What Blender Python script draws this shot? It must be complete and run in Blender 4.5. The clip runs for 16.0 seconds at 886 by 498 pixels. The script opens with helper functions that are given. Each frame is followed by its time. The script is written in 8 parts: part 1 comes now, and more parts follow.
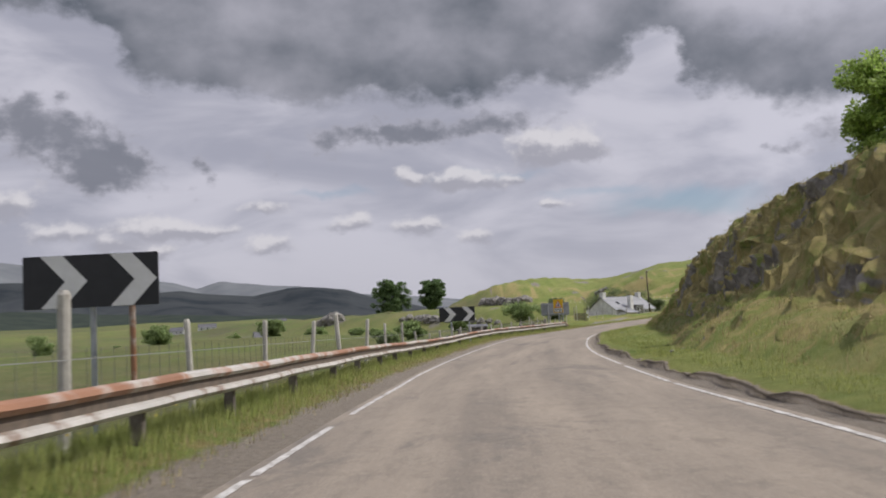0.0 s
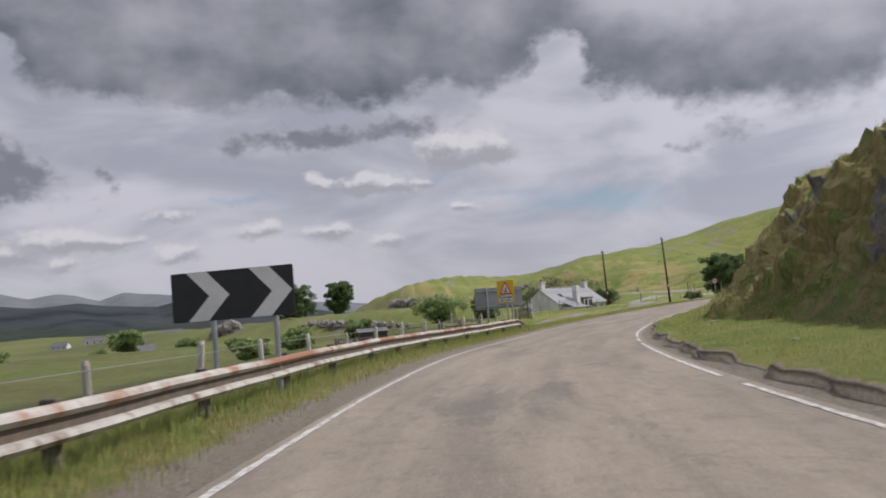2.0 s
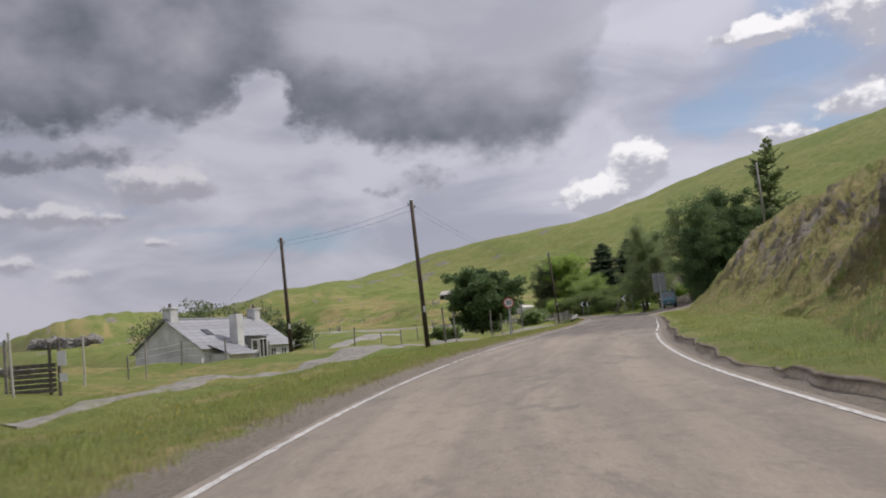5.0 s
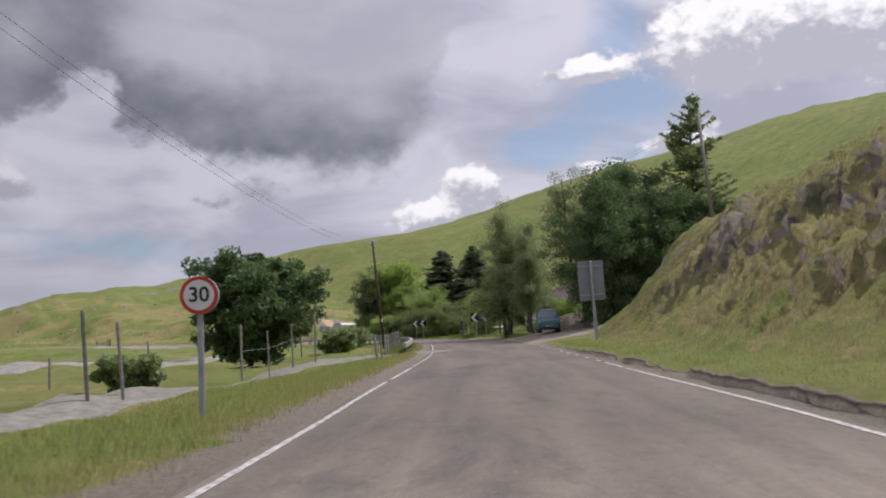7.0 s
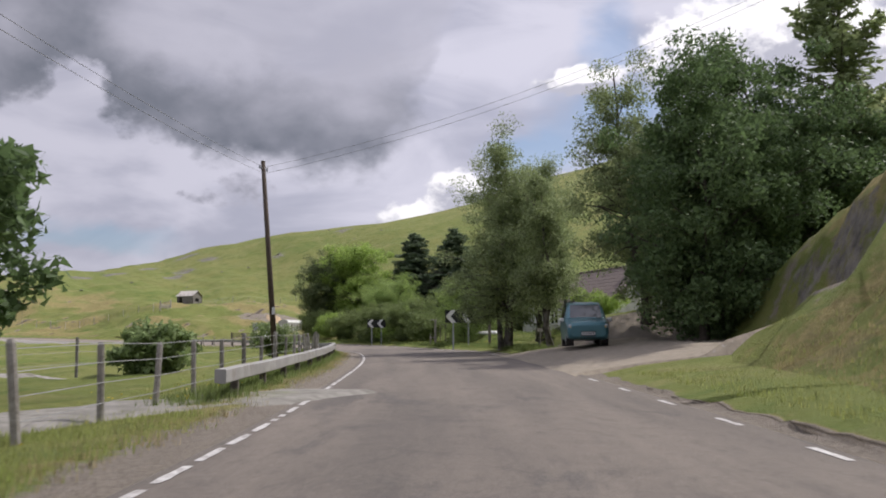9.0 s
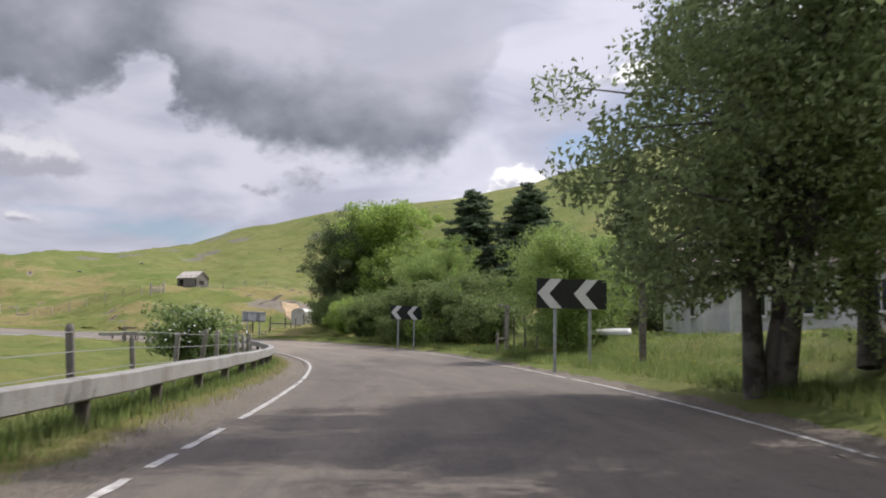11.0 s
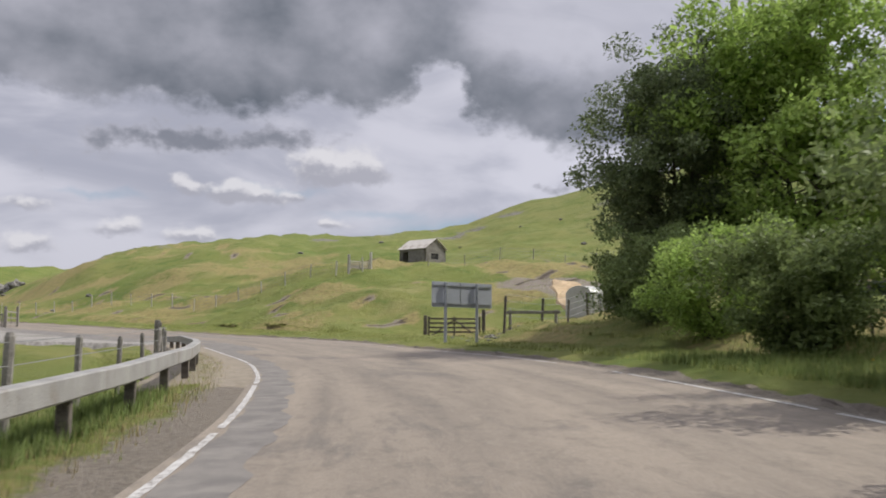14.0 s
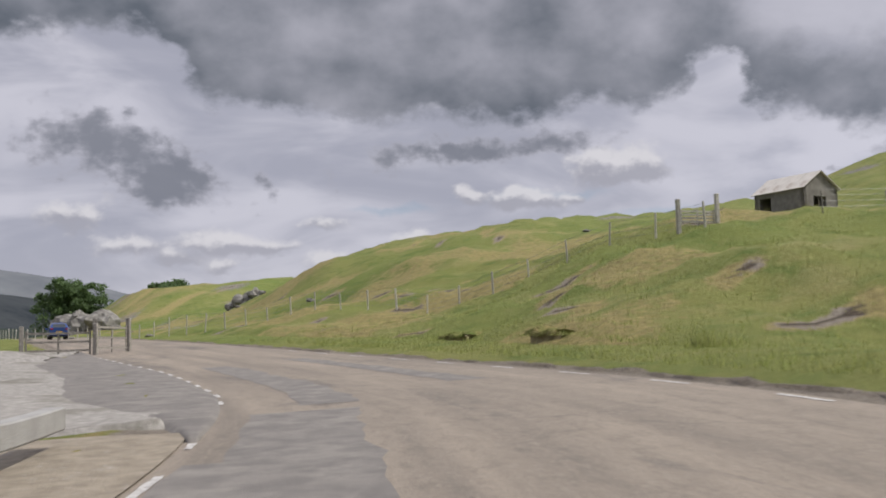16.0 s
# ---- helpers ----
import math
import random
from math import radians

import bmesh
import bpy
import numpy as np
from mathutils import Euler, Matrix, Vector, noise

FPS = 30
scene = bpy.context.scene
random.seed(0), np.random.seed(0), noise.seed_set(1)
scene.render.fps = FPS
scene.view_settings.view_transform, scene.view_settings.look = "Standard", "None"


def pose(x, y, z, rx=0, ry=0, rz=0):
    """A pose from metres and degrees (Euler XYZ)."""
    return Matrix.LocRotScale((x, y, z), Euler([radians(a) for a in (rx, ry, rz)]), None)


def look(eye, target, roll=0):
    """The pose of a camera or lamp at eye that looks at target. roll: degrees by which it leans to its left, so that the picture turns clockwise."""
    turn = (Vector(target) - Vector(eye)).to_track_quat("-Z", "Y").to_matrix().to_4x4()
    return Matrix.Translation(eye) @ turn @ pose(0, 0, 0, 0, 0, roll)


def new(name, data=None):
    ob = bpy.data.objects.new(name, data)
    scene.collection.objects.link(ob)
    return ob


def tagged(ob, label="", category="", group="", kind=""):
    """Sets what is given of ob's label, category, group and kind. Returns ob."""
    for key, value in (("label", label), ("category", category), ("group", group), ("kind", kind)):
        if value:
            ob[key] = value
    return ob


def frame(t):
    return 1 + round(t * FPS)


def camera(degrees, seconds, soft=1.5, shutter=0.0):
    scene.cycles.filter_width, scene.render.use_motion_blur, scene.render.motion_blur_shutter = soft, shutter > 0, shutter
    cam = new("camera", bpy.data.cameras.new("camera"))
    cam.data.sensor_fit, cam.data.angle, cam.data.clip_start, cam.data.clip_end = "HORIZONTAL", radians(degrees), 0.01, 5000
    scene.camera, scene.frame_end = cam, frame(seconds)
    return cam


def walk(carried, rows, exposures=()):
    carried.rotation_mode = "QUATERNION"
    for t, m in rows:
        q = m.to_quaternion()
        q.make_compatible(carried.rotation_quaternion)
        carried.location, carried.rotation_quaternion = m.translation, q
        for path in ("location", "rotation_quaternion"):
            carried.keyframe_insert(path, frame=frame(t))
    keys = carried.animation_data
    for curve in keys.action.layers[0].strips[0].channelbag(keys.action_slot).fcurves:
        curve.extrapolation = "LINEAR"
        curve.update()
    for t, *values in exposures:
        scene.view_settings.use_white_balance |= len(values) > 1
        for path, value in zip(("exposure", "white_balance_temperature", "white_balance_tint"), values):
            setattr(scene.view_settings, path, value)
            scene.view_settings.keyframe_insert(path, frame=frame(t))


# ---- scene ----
cam = camera(47.07, 16.0, soft=1.85, shutter=0.12)
# seconds, place, heading to the left, pitch up, lean to the right
PATH = [
    (0.00, -0.00, -0.00, 1.150, 0.151, 4.328, 2.818),
    (0.50, 0.35, 10.33, 1.112, -1.211, 4.096, 3.585),
    (1.00, 0.83, 20.83, 1.097, -2.603, 4.464, 4.911),
    (1.50, 1.68, 31.60, 1.048, -3.632, 4.421, 4.153),
    (2.00, 2.53, 41.55, 1.018, -4.828, 4.232, 4.614),
    (2.50, 3.80, 51.94, 1.094, -6.649, 4.388, 4.626),
    (3.00, 5.53, 62.47, 1.239, -9.217, 4.684, 5.144),
    (3.50, 7.82, 72.75, 1.285, -12.357, 4.684, 4.109),
    (4.00, 10.72, 82.90, 1.317, -15.774, 4.954, 3.763),
    (4.50, 14.30, 92.92, 1.473, -19.042, 4.748, 3.871),
    (5.00, 18.30, 102.49, 1.635, -21.844, 5.166, 4.586),
    (5.20, 19.95, 106.18, 1.718, -22.905, 5.567, 4.391),
    (5.70, 24.22, 115.68, 1.907, -25.887, 5.715, 4.347),
    (6.25, 29.63, 125.59, 2.145, -28.867, 5.704, 3.772),
    (6.80, 35.36, 134.89, 2.382, -31.018, 5.626, 2.949),
    (7.30, 40.46, 142.73, 2.569, -31.806, 5.597, 2.246),
    (7.50, 42.60, 145.76, 2.641, -31.881, 5.429, 2.141),
    (8.00, 47.45, 153.31, 2.808, -31.945, 5.637, 1.562),
    (8.20, 49.36, 156.31, 2.865, -31.973, 5.637, 1.168),
    (8.70, 54.24, 163.67, 3.024, -32.205, 5.740, 0.605),
    (9.25, 59.51, 171.65, 3.199, -32.460, 5.946, 0.093),
    (9.80, 64.76, 179.94, 3.395, -32.196, 6.099, -0.266),
    (10.30, 69.59, 188.16, 3.607, -31.058, 6.058, -0.423),
    (10.50, 71.67, 191.59, 3.712, -30.481, 5.854, -0.945),
    (11.00, 76.74, 200.41, 3.955, -28.940, 5.562, -0.695),
    (11.50, 81.30, 208.96, 4.169, -26.965, 5.655, -0.574),
    (12.00, 85.59, 217.58, 4.334, -24.282, 4.945, -0.798),
    (12.50, 89.12, 225.97, 4.411, -21.822, 4.703, -1.326),
    (13.00, 92.33, 234.21, 4.471, -19.216, 4.710, -2.811),
    (13.50, 94.94, 242.52, 4.623, -15.853, 5.245, -1.853),
    (14.00, 96.95, 251.01, 4.804, -12.488, 5.237, -0.531),
    (14.50, 98.59, 259.72, 4.985, -8.280, 5.450, -0.429),
    (15.00, 99.52, 268.13, 5.178, -4.322, 5.356, -0.255),
    (15.30, 99.91, 273.54, 5.293, -1.841, 5.731, 0.523),
    (15.50, 100.12, 277.40, 5.356, -0.219, 5.361, 0.204),
    (16.00, 99.38, 287.32, 5.489, 3.396, 5.472, 1.623)
]


def row_pose(x, y, z, yaw, pitch, lean):
    a, p = radians(yaw), radians(pitch)
    way = Vector((-math.sin(a) * math.cos(p), math.cos(a) * math.cos(p), math.sin(p)))
    return look((x, y, z), Vector((x, y, z)) + way, -lean)


walk(cam, [(r[0], row_pose(*r[1:])) for r in PATH], [(0.0, -0.12, 6490, 11), (1.5, -0.16, 6490, 11), (3.0, -0.19, 6490, 11), (5.0, -0.24, 6460, 12), (7.3, -0.16, 6400, 14), (8.2, -0.12, 6400, 14), (10.3, 0.08, 6390, 13), (11.0, 0.10, 6400, 12), (11.5, 0.12, 6410, 10), (12.0, 0.04, 6410, 9), (13.0, 0.08, 6430, 9), (13.5, 0.06, 6460, 9), (14.5, 0.0, 6470, 10), (16.0, -0.08, 6480, 10)])

# ---- world, sun ----
SUN_AZ, SUN_EL = 84.0, 50.0   # degrees to the right of +y, above the ground


def nodes_of(tree):
    def n(kind, **kw):
        nd = tree.nodes.new(kind)
        for k, v in kw.items():
            if k == "ins":
                for i, val in v.items():
                    if isinstance(val, bpy.types.NodeSocket):
                        tree.links.new(val, nd.inputs[i])
                    else:
                        nd.inputs[i].default_value = val
            elif k == "operation":
                nd.operation = v
            elif k == "data_type":
                nd.data_type = v
            elif k == "blend_type":
                nd.blend_type = v
            elif k == "interpolation_type":
                nd.interpolation_type = v
            elif k == "use_clamp":
                nd.use_clamp = v
            elif k == "sky_type":
                nd.sky_type = v
            elif k == "feature":
                nd.feature = v
            elif k == "attribute_name":
                nd.attribute_name = v
        return nd
    return n


def sky_world():
    w = bpy.data.worlds.new("sky")
    scene.world = w
    w.use_nodes = True
    t = w.node_tree
    t.nodes.clear()
    n = nodes_of(t)

    def m(op, a, b=0.0, c=0.0, clamp=False):
        return n("ShaderNodeMath", operation=op, use_clamp=clamp, ins={0: a, 1: b, 2: c}).outputs[0]

    def step(x, lo, hi):
        nd = n("ShaderNodeMapRange", interpolation_type="SMOOTHSTEP", ins={0: x, 1: lo, 2: hi, 3: 0.0, 4: 1.0})
        return nd.outputs[0]

    def mix(f, a, b):
        nd = n("ShaderNodeMix", data_type="RGBA", ins={0: f, 6: a, 7: b})
        return nd.outputs[2]

    sky = n("ShaderNodeTexSky", sky_type="NISHITA")
    sky.sun_disc = False
    sky.sun_elevation, sky.sun_rotation = radians(SUN_EL), radians(SUN_AZ)
    blue = n("ShaderNodeVectorMath", operation="MULTIPLY", ins={0: sky.outputs[0], 1: (0.068, 0.083, 0.093)}).outputs[0]
    way = n("ShaderNodeTexCoord").outputs["Generated"]
    xyz = n("ShaderNodeSeparateXYZ", ins={0: way})
    az = m("MULTIPLY", m("ARCTAN2", xyz.outputs[0], xyz.outputs[1]), 57.2958)
    el = m("MULTIPLY", m("ARCSINE", xyz.outputs[2]), 57.2958)
    flat = n("ShaderNodeCombineXYZ", ins={0: az, 1: m("MULTIPLY", el, 1.35), 2: 0.0}).outputs[0]

    def fbm(vec, scale, detail=6.0, rough=0.55, dist=0.0, off=0.0):
        v = n("ShaderNodeVectorMath", operation="ADD", ins={0: vec, 1: (off, off * 0.7, off * 1.3)}).outputs[0]
        nd = n("ShaderNodeTexNoise", ins={"Vector": v, "Scale": scale, "Detail": detail, "Roughness": rough, "Distortion": dist})
        return nd

    warp = fbm(flat, 0.45, 4.0, 0.5, 0.0, 11.0).outputs["Color"]
    warp = n("ShaderNodeVectorMath", operation="SUBTRACT", ins={0: warp, 1: (0.5, 0.5, 0.5)}).outputs[0]
    warp = n("ShaderNodeVectorMath", operation="MULTIPLY", ins={0: warp, 1: (3.0, 1.6, 0.0)}).outputs[0]
    plane = n("ShaderNodeCombineXYZ", ins={0: az, 1: el, 2: 0.0}).outputs[0]
    bent = n("ShaderNodeVectorMath", operation="ADD", ins={0: plane, 1: warp}).outputs[0]
    bx = n("ShaderNodeSeparateXYZ", ins={0: bent})

    def blobs(rows, vec, shift=0.0):
        total = None
        for a, e, sa, se, h in rows:
            d = n("ShaderNodeVectorMath", operation="SUBTRACT", ins={0: vec, 1: (a, e + shift * se, 0.0)}).outputs[0]
            d = n("ShaderNodeVectorMath", operation="MULTIPLY", ins={0: d, 1: (1.0 / sa, 1.0 / se, 0.0)}).outputs[0]
            d = n("ShaderNodeVectorMath", operation="DOT_PRODUCT", ins={0: d, 1: d}).outputs["Value"]
            g = m("MULTIPLY", m("POWER", 0.5, d), h)
            total = g if total is None else m("ADD", total, g)
        return total

    crisp = m("SUBTRACT", fbm(flat, 1.25, 5.0, 0.55, 0.0, 27.0).outputs[0], 0.5)
    puff = m("SUBTRACT", fbm(flat, 0.75, 5.0, 0.55, 0.0, 9.0).outputs[0], 0.5)
    edge = m("SUBTRACT", fbm(flat, 0.34, 5.0, 0.50, 0.2).outputs[0], 0.5)
    mott = m("SUBTRACT", fbm(flat, 0.26, 4.0, 0.48, 0.1, 17.0).outputs[0], 0.5)
    broad = m("SUBTRACT", fbm(flat, 0.10, 3.0, 0.5, 0.3, 21.0).outputs[0], 0.5)
    thin = fbm(n("ShaderNodeVectorMath", operation="MULTIPLY", ins={0: flat, 1: (0.6, 1.3, 1.0)}).outputs[0], 0.16, 5.0, 0.5, 0.6, 3.0).outputs[0]

    # high thin veil over the blue
    holes = m("ADD", blobs(BLUE, bent), m("MULTIPLY", edge, 0.5), 0.0, True)
    veil = m("SUBTRACT", 0.96, m("MULTIPLY", step(holes, 0.15, 1.1), 0.55), 0.0, True)
    tone = step(m("ADD", thin, m("MULTIPLY", broad, 0.4)), 0.34, 0.68)
    white = mix(tone, (0.405, 0.410, 0.490, 1), (0.620, 0.612, 0.690, 1))
    col = mix(veil, blue, white)
    # small heaps with white tops and grey flat bases low over the hills
    heap = m("ADD", blobs(HEAPS, bent), m("MULTIPLY", m("ADD", puff, crisp), 0.75))
    lift = m("SUBTRACT", blobs(HEAPS, bent, 0.55), blobs(HEAPS, bent, -0.55))
    lit = step(m("ADD", lift, m("MULTIPLY", m("ADD", puff, crisp), 1.1)), -0.40, 0.40)
    col = mix(m("MULTIPLY", step(heap, 0.20, 0.80), 0.9), col, mix(lit, (0.395, 0.395, 0.455, 1), (0.715, 0.70, 0.735, 1)))
    # bright towers
    tower = m("ADD", blobs(TOWERS, bent), m("MULTIPLY", m("ADD", edge, m("ADD", puff, crisp)), 0.62))
    lift2 = m("SUBTRACT", blobs(TOWERS, bent, 0.5), blobs(TOWERS, bent, -0.5))
    lit2 = step(m("ADD", lift2, m("MULTIPLY", m("ADD", puff, crisp), 2.2)), -0.45, 0.75)
    col = mix(step(tower, 0.28, 0.66), col, mix(lit2, (0.46, 0.465, 0.53, 1), (0.93, 0.92, 0.925, 1)))
    # the heavy dark layer: the elevation of its ragged base by azimuth
    ramp = n("ShaderNodeValToRGB", ins={0: m("DIVIDE", m("ADD", bx.outputs[0], 45.0), 90.0)})
    ramp.color_ramp.interpolation = "CARDINAL"
    e_ = ramp.color_ramp.elements
    while len(e_) < len(BASE):
        e_.new(0.5)
    for q, (a, e) in zip(e_, BASE):
        q.position, q.color = (a + 45.0) / 90.0, (e / 30.0, e / 30.0, e / 30.0, 1)
    over = m("SUBTRACT", bx.outputs[1], m("MULTIPLY", ramp.outputs[0], 30.0))
    over = m("ADD", over, m("ADD", m("MULTIPLY", edge, 1.3), m("MULTIPLY", m("ADD", puff, crisp), 1.25)))
    soft_side = step(bx.outputs[0], 12.0, 30.0)
    # it breaks up towards the zenith
    sheet = m("SUBTRACT", step(over, m("SUBTRACT", -0.45, m("MULTIPLY", soft_side, 0.4)), m("ADD", 0.85, m("MULTIPLY", m("ADD", soft_side, m("MULTIPLY", step(bx.outputs[0], 28.0, 32.0), 3.0)), 0.9))), m("MULTIPLY", step(m("ADD", el, m("MULTIPLY", broad, 24.0)), 21.0, 31.0), 0.75), 0.0, True)
    rags = m("ADD", blobs(DARK, bent), m("ADD", m("MULTIPLY", edge, 0.6), m("MULTIPLY", m("ADD", puff, crisp), 1.1)))
    rag = m("MULTIPLY", step(rags, 0.28, 0.80), 0.85)
    low = step(over, 5.5, 0.6)
    depth = m("ADD", m("ADD", 0.46, m("MULTIPLY", low, 0.34)), m("ADD", m("MULTIPLY", broad, 1.3), m("ADD", m("MULTIPLY", mott, 1.3), m("MULTIPLY", puff, 0.22))), 0.0, True)
    lifted = m("MULTIPLY", step(bx.outputs[0], 10.0, 17.0), step(m("ADD", el, m("ADD", m("MULTIPLY", mott, 7.0), m("MULTIPLY", puff, 2.5))), 14.2, 17.6))
    depth = m("SUBTRACT", depth, m("ADD", m("MULTIPLY", lifted, 0.55), m("MULTIPLY", soft_side, 0.16)), 0.0, True)
    sheet = m("SUBTRACT", sheet, m("MULTIPLY", lifted, 0.45), 0.0, True)
    body = mix(depth, (0.440, 0.440, 0.505, 1), (0.130, 0.148, 0.182, 1))
    grey = mix(step(m("ADD", rags, m("MULTIPLY", mott, 0.8)), 0.4, 1.2), (0.42, 0.42, 0.485, 1), (0.195, 0.207, 0.250, 1))
    col = mix(rag, col, grey)
    col = mix(sheet, col, body)
    # towards the horizon all clouds pale into one haze
    haze = step(el, 7.0, 1.0)
    col = mix(m("MULTIPLY", haze, 0.5), col, (0.52, 0.515, 0.575, 1))
    # brighter overhead than near the horizon, and towards the sun
    col = n("ShaderNodeVectorMath", operation="SCALE", ins={0: col, 3: m("ADD", m("ADD", 1.0, m("MULTIPLY", step(az, 6.0, 42.0), 0.20)), m("MULTIPLY", step(el, 24.0, 50.0), 0.75))}).outputs[0]
    bg = n("ShaderNodeBackground", ins={0: col, 1: 1.0})
    out = n("ShaderNodeOutputWorld", ins={0: bg.outputs[0]})
    return w


# azimuth, elevation, half widths in degrees, weight
BASE = [(-44, 15.5), (-33, 16.0), (-27, 16.6), (-20.6, 17.3), (-18.7, 16.6), (-17.2, 14.2), (-13, 13.6), (-8.2, 12.7), (-4, 12.9), (0, 12.4), (3, 12.5), (5, 13.5), (7, 12.9), (9.5, 13.2), (10.8, 14.2), (12.1, 15.6), (13.3, 14.2), (14.5, 12.4), (16.2, 12.0), (18.5, 10.9), (23.5, 10.2), (27, 10.0), (29.3, 10.7), (31.2, 13.2), (33.5, 18.5), (38, 20.5), (44, 21)]
DARK = [(-6.1, 10.6, 1.5, 0.9, 0.85), (-2.4, 11.1, 2.4, 0.7, 0.85), (2.9, 11.1, 3.3, 0.62, 0.95), (-18.4, 9.3, 2.3, 1.25, 1.25), (-22.3, 11.4, 3.0, 1.35, 1.3), (-13.2, 9.2, 0.55, 0.7, 0.7), (-9.9, 9.3, 0.6, 1.0, 0.6), (21.2, 8.9, 2.0, 0.9, 0.75), (18.4, 8.7, 1.0, 0.3, 0.6)]
BLUE= [(-6.4, 7.8, 2.39, 0.29, 0.7), (2.5, 8.3, 3.82, 0.32, 0.7), (13.5, 6.2, 4.14, 0.64, 1), (8.1, 7.1, 2.87, 0.25, 0.6), (42.3, 13.3, 3.5, 1.59, 1), (37.1, 11.1, 2.07, 1.08, 0.8), (43.4, 10.1, 1.75, 0.83, 0.8), (42, 17.2, 1.75, 1.91, 0.9), (37.7, 10.9, 2.55, 1.08, 0.7), (70, 24, 12, 5, 0.9), (110, 32, 30, 12, 0.7), (-80, 30, 25, 10, 0.7), (0, 52, 60, 12, 0.7)]
HEAPS= [(-1.7, 8.5, 0.75, 0.5, 1), (0.3, 8.15, 0.85, 0.5, 1), (2.2, 7.95, 1.15, 0.55, 1), (4.0, 8.1, 0.5, 0.3, 0.7), (5.6, 9.9, 1.4, 0.75, 0.85), (8.0, 9.9, 1.7, 0.95, 0.85), (6.6, 8.9, 2.2, 0.5, 0.5), (-13.2, 5.6, 1.3, 0.4, 0.8), (-20.6, 5.8, 1.6, 0.5, 0.9), (-23.5, 7.4, 1.7, 0.7, 0.9), (-15.7, 5.9, 1.91, 0.64, 0.95), (-9.7, 4.9, 1.34, 0.48, 1), (-15.6, 4.5, 0.76, 0.38, 0.9), (-5.4, 6, 1.08, 0.54, 0.95), (-1.6, 5.7, 1.15, 0.45, 0.95), (1.6, 4.9, 1.08, 0.41, 0.9), (6.1, 6.6, 0.76, 0.25, 1), (-10.1, 7, 1.53, 0.32, 0.7), (-18.2, 5, 1.08, 0.35, 0.9)]
TOWERS= [(32.6, 9.2, 1.2, 0.9, 1), (34.0, 8.8, 0.9, 0.8, 0.9), (30.4, 7.2, 1.5, 0.7, 0.7), (40, 14.9, 1.59, 0.57, 1), (40.8, 9.5, 1.59, 0.57, 0.9), (45.2, 10.8, 1.91, 0.7, 0.9), (31.2, 7.6, 1.7, 0.9, 0.8), (47.5, 15.8, 3.34, 2.39, 1.15), (52.1, 16.8, 2.87, 1.91, 1), (55.2, 15.2, 2.87, 1.91, 1), (40.4, 15.1, 1.43, 0.48, 0.9)]
sky_world()
sun = new("sun", bpy.data.lights.new("sun", "SUN"))
sun.data.energy, sun.data.angle, sun.data.color = 3.7, radians(0.6), (1.0, 0.95, 0.87)
_a, _e = radians(SUN_AZ), radians(SUN_EL)
sun.matrix_world = look((0, 0, 300), Vector((0, 0, 300)) - Vector((math.sin(_a) * math.cos(_e), math.cos(_a) * math.cos(_e), math.sin(_e))))

# ---- materials ----


def material(name, base, rough=0.8, metal=0.0, second=None, scale=3.0, low=0.35, high=0.65, bump=0.0, bump_scale=40.0, detail=6.0, third=None, third_scale=0.3, third_at=0.6, spec=0.5, by_object=0.0):
    """base and second colours mixed by noise in world metres, a third in larger stains, with fine relief."""
    mt = bpy.data.materials.new(name)
    mt.use_nodes = True
    t = mt.node_tree
    n = nodes_of(t)
    b = t.nodes["Principled BSDF"]
    b.inputs["Roughness"].default_value, b.inputs["Metallic"].default_value = rough, metal
    b.inputs["Specular IOR Level"].default_value = spec
    pos = n("ShaderNodeTexCoord").outputs["Object"]
    col = None
    second = second or tuple(c * 0.72 for c in base)
    nz = n("ShaderNodeTexNoise", ins={"Vector": pos, "Scale": scale, "Detail": detail, "Roughness": 0.6})
    f = n("ShaderNodeMapRange", ins={0: nz.outputs[0], 1: low, 2: high}).outputs[0]
    col = n("ShaderNodeMix", data_type="RGBA", ins={0: f, 6: (*base, 1), 7: (*second, 1)}).outputs[2]
    if third:
        nz2 = n("ShaderNodeTexNoise", ins={"Vector": pos, "Scale": third_scale, "Detail": 5.0, "Roughness": 0.65})
        f2 = n("ShaderNodeMapRange", ins={0: nz2.outputs[0], 1: third_at - 0.08, 2: third_at + 0.08}).outputs[0]
        col = n("ShaderNodeMix", data_type="RGBA", ins={0: f2, 6: col, 7: (*third, 1)}).outputs[2]
    if by_object:
        rnd = n("ShaderNodeObjectInfo").outputs["Random"]
        v = n("ShaderNodeMapRange", ins={0: rnd, 3: 1.0 - by_object, 4: 1.0 + by_object}).outputs[0]
        col = n("ShaderNodeVectorMath", operation="SCALE", ins={0: col, 3: v}).outputs[0]
    t.links.new(col, b.inputs["Base Color"])
    if bump:
        nb = n("ShaderNodeTexNoise", ins={"Vector": pos, "Scale": bump_scale, "Detail": 4.0})
        bp = n("ShaderNodeBump", ins={"Strength": bump, "Distance": 0.02, "Height": nb.outputs[0]})
        t.links.new(bp.outputs[0], b.inputs["Normal"])
    return mt


